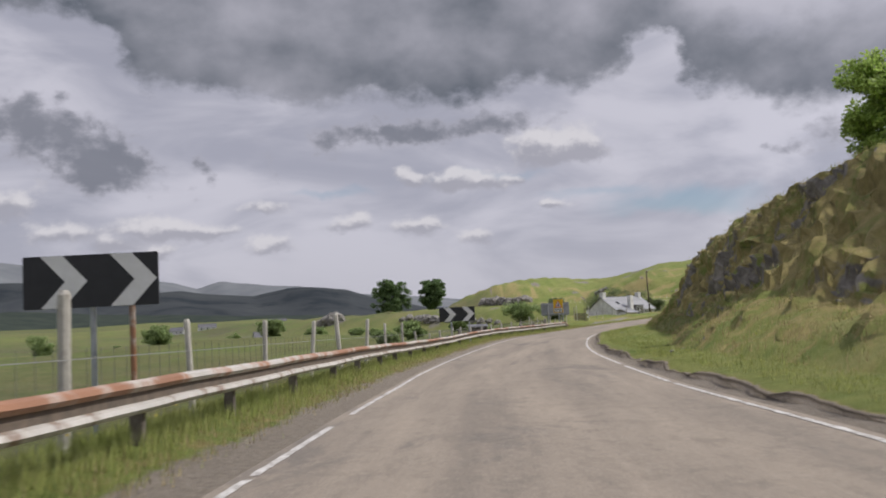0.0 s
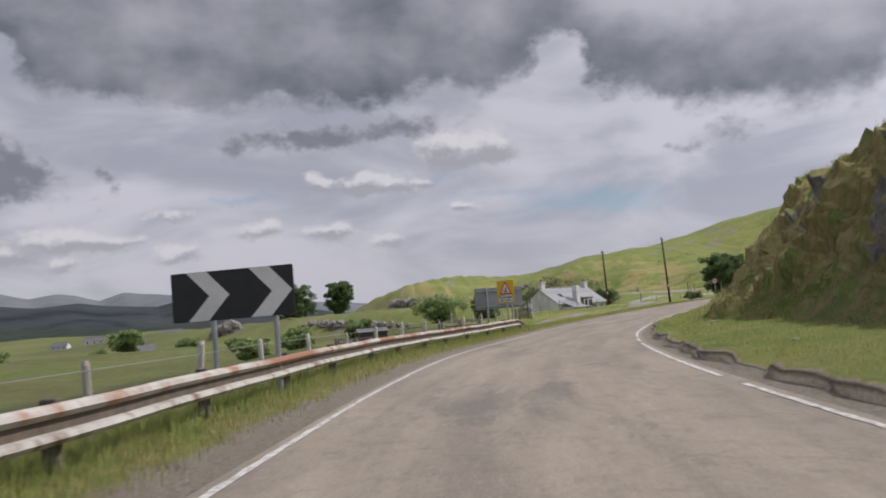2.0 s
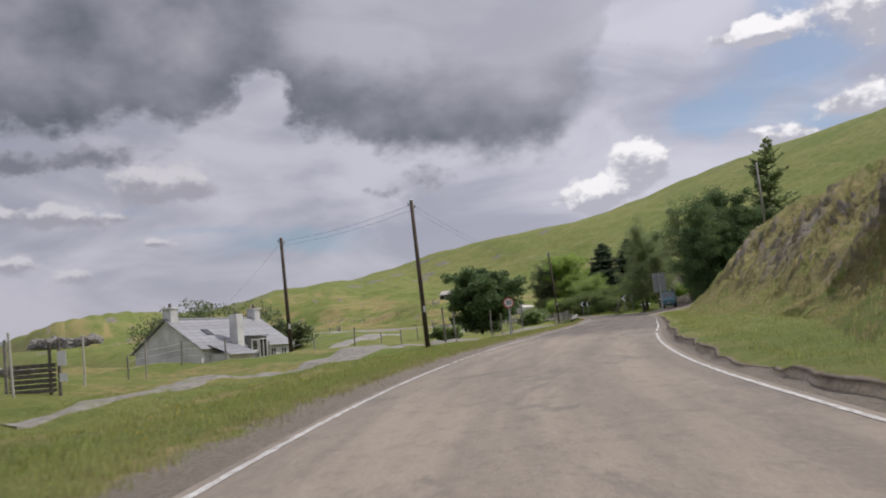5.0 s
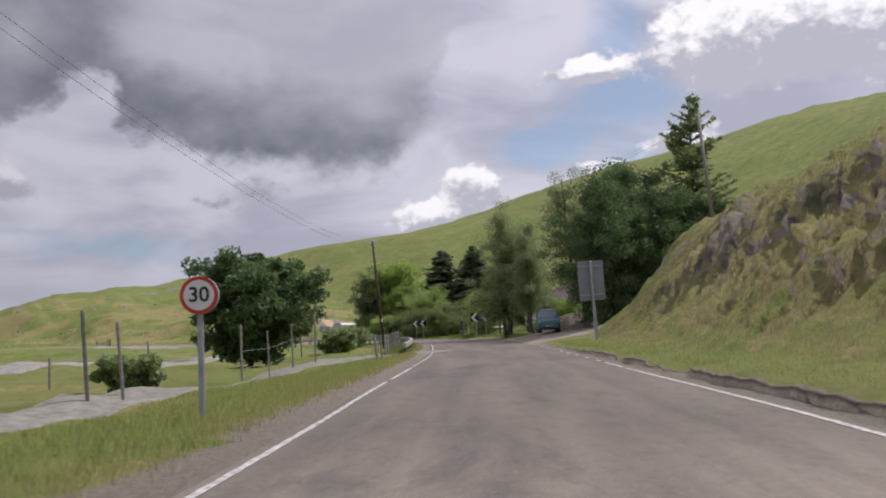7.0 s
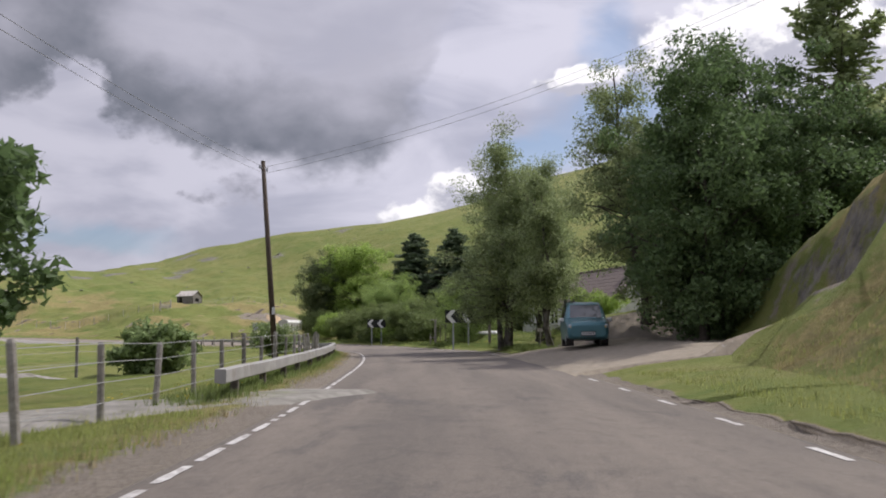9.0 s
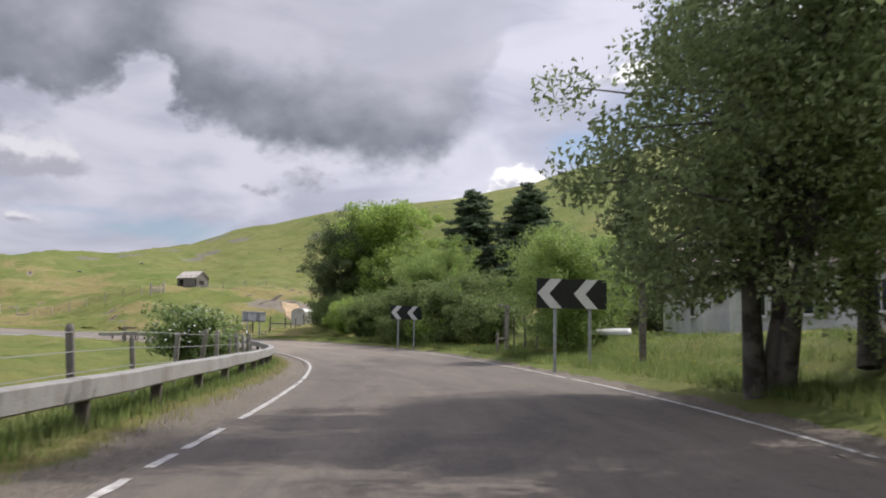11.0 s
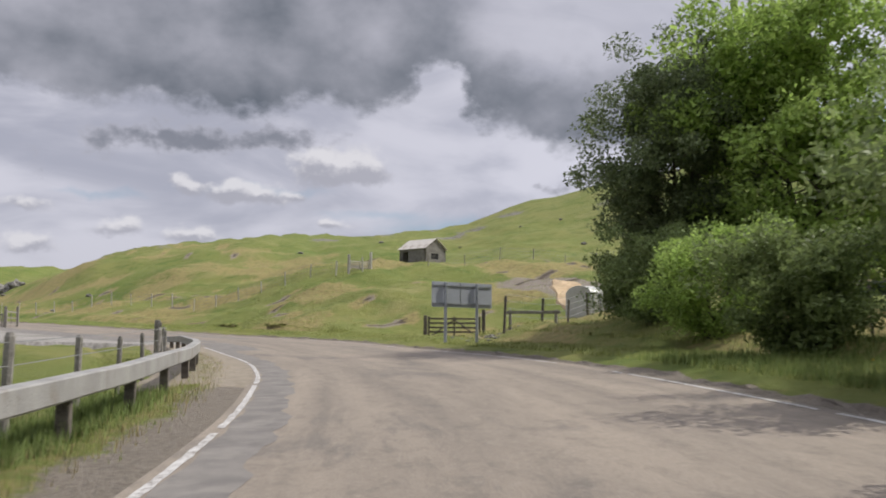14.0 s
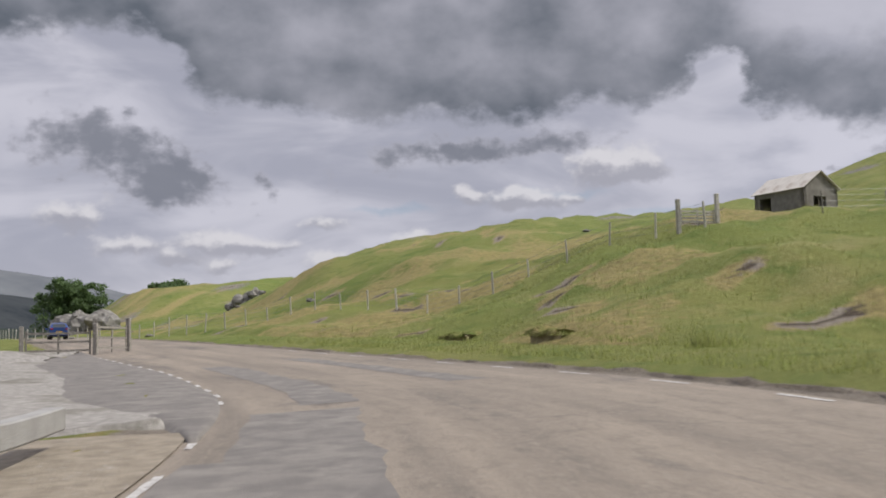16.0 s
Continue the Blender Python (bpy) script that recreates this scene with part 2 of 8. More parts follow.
def leaf_material(name, base, second, rough=0.55, spread=(0.8, 1.75), through_light=0.42):
    mt = material(name, base, rough, second=second, scale=0.9, low=0.3, high=0.7)
    t = mt.node_tree
    n = nodes_of(t)
    b = t.nodes["Principled BSDF"]
    b.inputs["Specular IOR Level"].default_value = 0.22
    src = b.inputs["Base Color"].links[0].from_socket
    rnd = n("ShaderNodeNewGeometry").outputs["Random Per Island"]
    v = n("ShaderNodeMapRange", ins={0: rnd, 3: spread[0], 4: spread[1]}).outputs[0]
    col = n("ShaderNodeVectorMath", operation="SCALE", ins={0: src, 3: v}).outputs[0]
    t.links.new(col, b.inputs["Base Color"])
    tr = n("ShaderNodeBsdfTranslucent", ins={0: col})
    mx = n("ShaderNodeMixShader", ins={0: through_light, 1: b.outputs[0], 2: tr.outputs[0]})
    t.links.new(mx.outputs[0], t.nodes["Material Output"].inputs[0])
    return mt


def ground_material():
    """Grass in several tones, with bare earth, gravel and rock by the mesh's cover attribute (red bare earth, green rock, blue rough dry tussock)."""
    mt = bpy.data.materials.new("grass_ground")
    mt.use_nodes = True
    t = mt.node_tree
    n = nodes_of(t)
    b = t.nodes["Principled BSDF"]
    b.inputs["Roughness"].default_value = 0.9
    b.inputs["Specular IOR Level"].default_value = 0.2
    pos = n("ShaderNodeTexCoord").outputs["Object"]

    def noise_(s, d=6.0, r=0.6, k=0.0):
        return n("ShaderNodeTexNoise", ins={"Vector": pos, "Scale": s, "Detail": d, "Roughness": r, "Distortion": k}).outputs[0]

    def rng(x, a, c):
        return n("ShaderNodeMapRange", ins={0: x, 1: a, 2: c}).outputs[0]

    def mix(f, a, c):
        return n("ShaderNodeMix", data_type="RGBA", ins={0: f, 6: a, 7: c}).outputs[2]

    def mul(a, c):
        return n("ShaderNodeMath", operation="MULTIPLY", ins={0: a, 1: c}).outputs[0]

    col = mix(rng(noise_(0.05, 5, 0.6), 0.35, 0.65), (0.150, 0.190, 0.042, 1), (0.225, 0.225, 0.070, 1))
    col = mix(mul(rng(noise_(0.45, 6, 0.65, 0.5), 0.48, 0.66), 0.75), col, (0.095, 0.145, 0.028, 1))
    col = mix(mul(rng(noise_(0.22, 6, 0.65, 0.3), 0.55, 0.70), 0.6), col, (0.30, 0.265, 0.115, 1))
    col = mix(mul(rng(noise_(9.0, 4, 0.7), 0.45, 0.75), 0.45), col, (0.080, 0.110, 0.024, 1))
    cov = n("ShaderNodeAttribute", attribute_name="cover")
    sep = n("ShaderNodeSeparateColor", ins={0: cov.outputs["Color"]})
    rag = n("ShaderNodeMath", operation="SUBTRACT", ins={0: noise_(1.6, 6, 0.7), 1: 0.5}).outputs[0]

    def ragged(s):
        return rng(n("ShaderNodeMath", operation="ADD", ins={0: s, 1: mul(rag, 1.3)}).outputs[0], 0.38, 0.62)

    dry = mix(rng(noise_(3.0), 0.35, 0.7), (0.35, 0.285, 0.12, 1), (0.20, 0.16, 0.07, 1))
    col = mix(mul(ragged(sep.outputs[2]), 0.85), col, dry)
    rock = mix(rng(noise_(1.2, 7, 0.7), 0.35, 0.65), (0.29, 0.27, 0.235, 1), (0.10, 0.092, 0.08, 1))
    col = mix(ragged(sep.outputs[1]), col, rock)
    earth = mix(rng(noise_(14.0, 5, 0.75), 0.40, 0.62), (0.285, 0.245, 0.198, 1), (0.18, 0.152, 0.12, 1))
    earth = mix(rng(noise_(60.0, 2, 0.6), 0.58, 0.66), earth, (0.31, 0.29, 0.265, 1))
    peat = mix(rng(noise_(8.0), 0.35, 0.7), (0.055, 0.042, 0.030, 1), (0.11, 0.085, 0.06, 1))
    earth = mix(rng(sep.outputs[2], 0.75, 0.98), earth, peat)
    col = mix(ragged(sep.outputs[0]), col, earth)
    # rough dark vegetation; on the valley floor its colour also carries cloud shade
    heath_shade = mix(rng(noise_(0.35, 6, 0.7), 0.35, 0.65), (0.060, 0.075, 0.030, 1), (0.115, 0.105, 0.055, 1))
    heath_shade = mix(rng(noise_(0.06, 5, 0.6), 0.52, 0.60), heath_shade, (0.088, 0.115, 0.038, 1))
    col = mix(n("ShaderNodeMath", operation="SUBTRACT", ins={0: 1.0, 1: cov.outputs["Alpha"]}, use_clamp=True).outputs[0], col, heath_shade)
    t.links.new(col, b.inputs["Base Color"])
    h = n("ShaderNodeMath", operation="ADD", ins={0: noise_(3.0, 8, 0.75), 1: mul(noise_(25.0, 4, 0.7), 0.35)}).outputs[0]
    bp = n("ShaderNodeBump", ins={"Strength": 0.9, "Distance": 0.16, "Height": h})
    t.links.new(bp.outputs[0], b.inputs["Normal"])
    return mt


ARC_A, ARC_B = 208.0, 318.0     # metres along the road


def road_material():
    """Worn chippings: pale wheel tracks along the road, darker patches, tar seams and fine stones."""
    mt = bpy.data.materials.new("worn_chippings")
    mt.use_nodes = True
    t = mt.node_tree
    n = nodes_of(t)
    b = t.nodes["Principled BSDF"]
    b.inputs["Roughness"].default_value = 0.82
    b.inputs["Specular IOR Level"].default_value = 0.3
    pos = n("ShaderNodeTexCoord").outputs["Object"]
    uv = n("ShaderNodeUVMap").outputs[0]

    def noise_(v, s, d=6.0, r=0.6, k=0.0):
        return n("ShaderNodeTexNoise", ins={"Vector": v, "Scale": s, "Detail": d, "Roughness": r, "Distortion": k}).outputs[0]

    def rng(x, a, c, lo=0.0, hi=1.0):
        return n("ShaderNodeMapRange", ins={0: x, 1: a, 2: c, 3: lo, 4: hi}).outputs[0]

    def mix(f, a, c):
        return n("ShaderNodeMix", data_type="RGBA", ins={0: f, 6: a, 7: c}).outputs[2]

    def mul(a, c):
        return n("ShaderNodeMath", operation="MULTIPLY", ins={0: a, 1: c}).outputs[0]

    along = n("ShaderNodeVectorMath", operation="MULTIPLY", ins={0: uv, 1: (1.0, 0.07, 1.0)}).outputs[0]
    col = mix(rng(noise_(along, 1.1, 5, 0.6, 0.2), 0.36, 0.64), (0.205, 0.181, 0.157, 1), (0.315, 0.275, 0.232, 1))
    patch = rng(noise_(n("ShaderNodeVectorMath", operation="MULTIPLY", ins={0: uv, 1: (1.0, 0.3, 1.0)}).outputs[0], 0.45, 7, 0.7, 0.8), 0.55, 0.63)
    col = mix(mul(patch, 0.55), col, (0.105, 0.10, 0.10, 1))
    crack = n("ShaderNodeTexVoronoi", feature="DISTANCE_TO_EDGE", ins={"Vector": n("ShaderNodeVectorMath", operation="ADD", ins={0: pos, 1: n("ShaderNodeTexNoise", ins={"Vector": pos, "Scale": 1.5, "Detail": 4.0}).outputs["Color"]}).outputs[0], "Scale": 0.35}).outputs["Distance"]
    col = mix(mul(mul(rng(crack, 0.0, 0.02, 1.0, 0.0), rng(noise_(pos, 0.12), 0.55, 0.65)), 0.3), col, (0.06, 0.06, 0.06, 1))
    col = mix(mul(rng(noise_(pos, 45.0, 4, 0.7), 0.42, 0.70), 0.55), col, (0.085, 0.082, 0.08, 1))
    col = mix(mul(rng(noise_(pos, 70.0, 3, 0.6), 0.60, 0.70), 0.6), col, (0.40, 0.385, 0.36, 1))
    worn = noise_(n("ShaderNodeVectorMath", operation="MULTIPLY", ins={0: uv, 1: (1.0, 0.45, 1.0)}).outputs[0], 3.2, 8, 0.78)
    col = mix(mul(rng(worn, 0.50, 0.66), 0.50), col, (0.115, 0.105, 0.095, 1))
    col = mix(mul(rng(noise_(pos, 14.0, 5, 0.75), 0.52, 0.68), 0.45), col, (0.36, 0.33, 0.29, 1))
    col = n("ShaderNodeVectorMath", operation="MULTIPLY", ins={0: col, 1: (1.03, 0.985, 0.92)}).outputs[0]
    # the middle stretch: a greyer dressing, darkened further with painted-in cloud shade
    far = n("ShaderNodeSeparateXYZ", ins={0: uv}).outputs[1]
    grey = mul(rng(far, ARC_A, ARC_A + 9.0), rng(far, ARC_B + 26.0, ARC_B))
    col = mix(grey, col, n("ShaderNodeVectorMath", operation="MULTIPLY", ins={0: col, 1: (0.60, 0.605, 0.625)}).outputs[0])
    t.links.new(col, b.inputs["Base Color"])
    h = n("ShaderNodeMath", operation="ADD", ins={0: noise_(pos, 55.0, 4, 0.8), 1: mul(noise_(pos, 4.0, 4, 0.6), 1.2)}).outputs[0]
    bp = n("ShaderNodeBump", ins={"Strength": 0.6, "Distance": 0.012, "Height": h})
    t.links.new(bp.outputs[0], b.inputs["Normal"])
    return mt


def worn_paint(name, paint, under, at=0.56, scale=6.0, rough=0.6):
    return material(name, paint, rough, second=tuple(c * 0.8 for c in paint), scale=1.5, bump=0.3, bump_scale=60, third=under, third_scale=scale, third_at=at)


M_GROUND = ground_material()
M_ROAD = road_material()
M_LINE = worn_paint("road_line_paint", (0.60, 0.585, 0.555), (0.24, 0.215, 0.19), 0.535, 11.0)
M_GRAVEL = material("pale_gravel", (0.36, 0.34, 0.31), 0.95, second=(0.20, 0.185, 0.165), scale=6.0, bump=0.8, bump_scale=35, third=(0.13, 0.12, 0.09), third_scale=0.5, third_at=0.62)
M_ROCK = material("grey_rock", (0.34, 0.33, 0.31), 0.9, second=(0.17, 0.165, 0.155), scale=1.1, low=0.3, high=0.7, bump=1.0, bump_scale=6, third=(0.13, 0.125, 0.05), third_scale=0.35, third_at=0.55, detail=9)
M_TRACK = material("grey_track_gravel", (0.27, 0.255, 0.225), 0.95, second=(0.16, 0.15, 0.125), scale=3.0, bump=0.8, bump_scale=35, third=(0.17, 0.18, 0.09), third_scale=0.6, third_at=0.66)
M_YARD = material("trodden_brown_gravel", (0.30, 0.255, 0.195), 0.95, second=(0.20, 0.168, 0.125), scale=4.0, bump=0.9, bump_scale=35, third=(0.34, 0.32, 0.29), third_scale=9.0, third_at=0.66)
M_TAR = material("dark_tar_patch", (0.15, 0.137, 0.125), 0.85, second=(0.205, 0.187, 0.168), scale=2.5, low=0.4, high=0.62, bump=0.6, bump_scale=60, third=(0.24, 0.22, 0.195), third_scale=1.6, third_at=0.60)
M_STEEL = material("galvanised_steel", (0.42, 0.44, 0.46), 0.5, 0.55, second=(0.30, 0.32, 0.34), scale=5.0)
M_SIGNBACK = material("grey_sign_back", (0.24, 0.255, 0.272), 0.5, 0.0, second=(0.20, 0.212, 0.228), scale=2.0)
M_BLACK = material("black_sign_sheeting", (0.012, 0.013, 0.016), 0.4, second=(0.02, 0.02, 0.024), scale=4.0)
M_WHITE = material("white_sign_sheeting", (0.72, 0.72, 0.72), 0.45, second=(0.62, 0.62, 0.61), scale=3.0)
M_YELLOW = material("yellow_sign_sheeting", (0.72, 0.44, 0.01), 0.45, second=(0.66, 0.40, 0.015), scale=3.0)
M_RED = material("red_sign_sheeting", (0.55, 0.03, 0.02), 0.45, second=(0.48, 0.03, 0.02), scale=3.0)
M_WOODPOLE = material("creosoted_pole_wood", (0.085, 0.06, 0.042), 0.85, second=(0.05, 0.036, 0.027), scale=6.0, bump=0.6)
M_POST = material("weathered_grey_wood", (0.30, 0.28, 0.25), 0.9, second=(0.17, 0.155, 0.135), scale=9.0, bump=0.7, by_object=0.2)
M_PALEWOOD = material("sun_bleached_wood", (0.50, 0.48, 0.43), 0.9, second=(0.36, 0.34, 0.30), scale=7.0, bump=0.5, by_object=0.2)
M_PALEROCK = material("lichened_pale_rock", (0.28, 0.265, 0.24), 0.9, second=(0.12, 0.113, 0.10), scale=1.4, bump=0.9, bump_scale=6)
M_SAND = material("orange_sandy_earth", (0.52, 0.39, 0.24), 0.95, second=(0.40, 0.29, 0.17), scale=1.2, bump=0.9, bump_scale=5)
M_DARKPOST = material("dark_weathered_wood", (0.16, 0.14, 0.118), 0.9, second=(0.07, 0.06, 0.05), scale=9.0, bump=0.7, by_object=0.2)
M_WIRE = material("dull_fence_wire", (0.22, 0.22, 0.21), 0.6, 0.6)
M_HARL = material("white_harled_wall", (0.68, 0.68, 0.67), 0.92, second=(0.50, 0.50, 0.50), scale=1.2, bump=0.5, bump_scale=80, third=(0.42, 0.41, 0.39), third_scale=0.5, third_at=0.66)
M_SLATE = material("grey_slate", (0.135, 0.135, 0.145), 0.6, second=(0.09, 0.09, 0.10), scale=3.0, bump=0.3, by_object=0.25)
M_LIGHTSLATE = material("pale_grey_slate", (0.27, 0.275, 0.29), 0.55, second=(0.20, 0.203, 0.215), scale=2.0, bump=0.3, by_object=0.12)
M_TILE = material("brown_concrete_tile", (0.16, 0.12, 0.10), 0.8, second=(0.10, 0.078, 0.068), scale=3.0, bump=0.4, by_object=0.2)
M_GLASS = material("dark_window_glass", (0.02, 0.023, 0.026), 0.06, second=(0.02, 0.023, 0.026), scale=1.0, spec=0.8)
M_FRAME = material("white_window_frame", (0.66, 0.66, 0.65), 0.5, scale=2.0, second=(0.58, 0.58, 0.56))
M_BARK = material("grey_brown_bark", (0.115, 0.095, 0.078), 0.9, second=(0.06, 0.05, 0.042), scale=8.0, bump=0.9, bump_scale=14)
M_BIRCH = material("birch_bark", (0.17, 0.155, 0.135), 0.85, second=(0.06, 0.052, 0.045), scale=3.0, low=0.45, high=0.6, bump=0.6, bump_scale=14)
L_SYC = leaf_material("sycamore_leaves", (0.088, 0.135, 0.056), (0.115, 0.170, 0.070))
L_BIRCH = leaf_material("birch_leaves", (0.190, 0.235, 0.110), (0.24, 0.285, 0.135))
L_FRESH = leaf_material("fresh_green_leaves", (0.225, 0.315, 0.080), (0.29, 0.38, 0.105), 0.55, (0.8, 1.75), 0.52)
L_WILLOW = leaf_material("willow_leaves", (0.20, 0.275, 0.085), (0.26, 0.34, 0.11))
L_FIR = leaf_material("spruce_needles", (0.10, 0.138, 0.085), (0.13, 0.17, 0.10))
L_DARK = leaf_material("dark_hedge_leaves", (0.170, 0.228, 0.092), (0.215, 0.272, 0.112))
L_ALDER = leaf_material("dark_alder_leaves", (0.108, 0.138, 0.066), (0.140, 0.172, 0.082))
L_TWIG = leaf_material("brownish_shrub_leaves", (0.135, 0.180, 0.065), (0.170, 0.210, 0.080))
L_GRASS = leaf_material("grass_blades", (0.255, 0.315, 0.085), (0.325, 0.33, 0.125), 0.75, (0.8, 1.3), 0.5)
L_DRY = leaf_material("dry_grass_blades", (0.40, 0.33, 0.19), (0.33, 0.285, 0.14), 0.8, (0.8, 1.2), 0.5)
L_WEED = leaf_material("verge_weeds", (0.15, 0.21, 0.06), (0.20, 0.25, 0.085), 0.7, (0.8, 1.3), 0.45)

# ---- mesh helpers ----


def mesh_from(bm, name):
    me = bpy.data.meshes.new(name)
    bm.normal_update()
    bm.to_mesh(me)
    bm.free()
    return me


def part(name, bm, mat, parent=None, label="", smooth=False):
    me = mesh_from(bm, name) if isinstance(bm, bmesh.types.BMesh) else bm
    if mat and not me.materials:
        me.materials.append(mat)
    if smooth:
        me.polygons.foreach_set("use_smooth", [True] * len(me.polygons))
    ob = new(name, me)
    if parent:
        ob.parent = parent
    if label:
        tagged(ob, label)
    return ob


def thing(name, m, label, category, group=""):
    ob = new(name)
    ob.empty_display_size = 0.2
    ob.matrix_world = m
    return tagged(ob, label, category, group)


def box(bm, cx, cy, cz, sx, sy, sz, m=None, bevel=0.0):
    r = bmesh.ops.create_cube(bm, size=1.0)["verts"]
    for v in r:
        v.co = Vector((v.co.x * sx + cx, v.co.y * sy + cy, v.co.z * sz + cz))
    if bevel:
        ed = list({e for v in r for e in v.link_edges})
        r = bmesh.ops.bevel(bm, geom=ed, offset=bevel, segments=1, affect="EDGES")["verts"]
    if m is not None:
        bmesh.ops.transform(bm, matrix=m, verts=list({v for v in r}) if not bevel else [v for v in bm.verts if v in set(r)])
    return bm


def tube(bm, p0, p1, r0, r1=None, seg=10, cap=True):
    r1 = r0 if r1 is None else r1
    p0, p1 = Vector(p0), Vector(p1)
    q = (p1 - p0).to_track_quat("Z", "Y").to_matrix()
    ring = []
    for p, r in ((p0, r0), (p1, r1)):
        ring.append([bm.verts.new(p + q @ Vector((r * math.cos(2 * math.pi * i / seg), r * math.sin(2 * math.pi * i / seg), 0))) for i in range(seg)])
    for i in range(seg):
        bm.faces.new((ring[0][i], ring[0][(i + 1) % seg], ring[1][(i + 1) % seg], ring[1][i]))
    if cap:
        bm.faces.new(ring[1])
        bm.faces.new(ring[0][::-1])
    return bm


def prism(bm, outline, y0, y1):
    """Closed outline in x and z, drawn out along y."""
    a = [bm.verts.new((x, y0, z)) for x, z in outline]
    b = [bm.verts.new((x, y1, z)) for x, z in outline]
    k = len(a)
    for i in range(k):
        bm.faces.new((a[i], a[(i + 1) % k], b[(i + 1) % k], b[i]))
    bm.faces.new(a[::-1])
    bm.faces.new(b)
    bmesh.ops.recalc_face_normals(bm, faces=bm.faces[:])
    return bm


def mesh_py(name, verts, faces):
    me = bpy.data.meshes.new(name)
    me.from_pydata([tuple(map(float, v)) for v in verts], [], [tuple(map(int, f)) for f in faces])
    me.update()
    return me


def text_mesh(body, size):
    cu = bpy.data.curves.new("writing", "FONT")
    cu.body, cu.size, cu.align_x, cu.align_y, cu.extrude = body, size, "CENTER", "CENTER", 0.0015
    cu.offset = 0.006
    ob = new("writing", cu)
    me = bpy.data.meshes.new_from_object(ob.evaluated_get(bpy.context.evaluated_depsgraph_get()))
    bpy.data.objects.remove(ob)
    me.name = "writing"
    return me


def smooth_step(a, b, x):
    t = np.clip((np.asarray(x, float) - a) / (b - a), 0, 1)
    return t * t * (3 - 2 * t)


# ---- the road's line, height, width and bank, by seconds of driving ----
T0 = np.arange(0, 16.01, 0.05)
_p = np.array(PATH)
LINE = np.stack([np.interp(T0, _p[:, 0], _p[:, k]) for k in (1, 2, 3)], 1)
_pad = np.pad(LINE, ((6, 6), (0, 0)), mode="reflect", reflect_type="odd")
LINE = np.stack([np.convolve(_pad[:, i], np.ones(13) / 13, "valid") for i in range(3)], 1)
LINE[:, 2] -= 1.15
_back = np.array([(-0.6, -60, -0.1), (-0.45, -40, -0.08), (-0.25, -20, -0.04), (-0.1, -6, -0.02)])
_on = np.array([(97.6, 300, 4.65), (93.0, 312, 4.95), (87, 323.5, 5.35), (79, 338.5, 5.9), (71, 354, 6.4), (54, 387, 7.3), (30, 432, 8.3), (0, 480, 9), (-40, 540, 9.5)])
_all = np.vstack([_back, LINE[::5], _on])
_tt = np.concatenate([[-3, -2, -1, -0.3], T0[::5], [16.65, 17.3, 17.95, 18.8, 19.65, 21.5, 24, 26.8, 30.5]])
ST = np.arange(-3, 30.5, 0.025)


def spline(tt, pp, s):
    m = np.gradient(pp, tt, axis=0)
    i = np.clip(np.searchsorted(tt, s) - 1, 0, len(tt) - 2)
    h = (tt[i + 1] - tt[i])[:, None]
    u = ((s - tt[i]) / (tt[i + 1] - tt[i]))[:, None]
    return (2 * u**3 - 3 * u**2 + 1) * pp[i] + (u**3 - 2 * u**2 + u) * h * m[i] + (-2 * u**3 + 3 * u**2) * pp[i + 1] + (u**3 - u**2) * h * m[i + 1]


RD = spline(_tt, _all, ST)
_d = np.gradient(RD[:, :2], axis=0)
_d /= np.linalg.norm(_d, axis=1)[:, None]
RT = np.stack([_d[:, 1], -_d[:, 0]], 1)
ARC = np.concatenate([[0], np.cumsum(np.linalg.norm(np.diff(RD[:, :2], axis=0), axis=1))])


def knots(s, *pairs):
    return np.interp(s, pairs[0::2], pairs[1::2])


LIFT = knots(ST, -3, 0.15, 4.3, 0.15, 5.0, 0.0)      # the verge's swell under the old rail
LEFT = knots(ST, 0, -2.06, 0.6, -2.06, 1.0, -2.05, 1.3, -2.17, 1.7, -2.25, 2.4, -2.19, 2.9, -2.18, 3.4, -2.24, 4.2, -2.30, 4.7, -2.45, 5.1, -2.45, 5.5, -2.36, 6.0, -2.30, 8, -2.34, 8.6, -2.34, 9.1, -2.40, 10, -2.32, 11, -2.23, 12, -2.24, 12.7, -2.14, 13.3, -1.90, 13.8, -1.81, 14.2, -1.80, 14.8, -1.92, 15.4, -2.08, 16, -2.05, 16.6, -2.02, 16.95, -1.62, 17.5, -1.6, 19, -2.2)
RIGHT = knots(ST, 0, 3.45, 0.5, 3.45, 0.9, 3.22, 2.2, 3.12, 3, 3.0, 4.5, 3.08, 5.0, 3.2, 5.6, 3.40, 8, 3.66, 8.8, 3.64, 9.4, 3.58, 11.5, 4.10, 12.3, 4.12, 13.0, 4.55, 13.7, 4.95, 15.6, 5.18, 16, 5.15, 18, 4.75)
WIDE = RIGHT - LEFT
BANK = knots(ST, -3, 0.0, 10, 0.0, 12, 0.01, 13.5, 0.03, 16, 0.035, 18, 0.03, 20, 0.0)


def near_road(x, y):
    """Index of the nearest station and the offset to the right of the driven line."""
    x, y = np.ravel(x), np.ravel(y)
    idx = np.empty(len(x), int)
    for a in range(0, len(x), 4000):
        b = slice(a, a + 4000)
        idx[b] = ((x[b, None] - RD[None, ::4, 0]) ** 2 + (y[b, None] - RD[None, ::4, 1]) ** 2).argmin(1) * 4
    lat = (x - RD[idx, 0]) * RT[idx, 0] + (y - RD[idx, 1]) * RT[idx, 1]
    return idx, lat


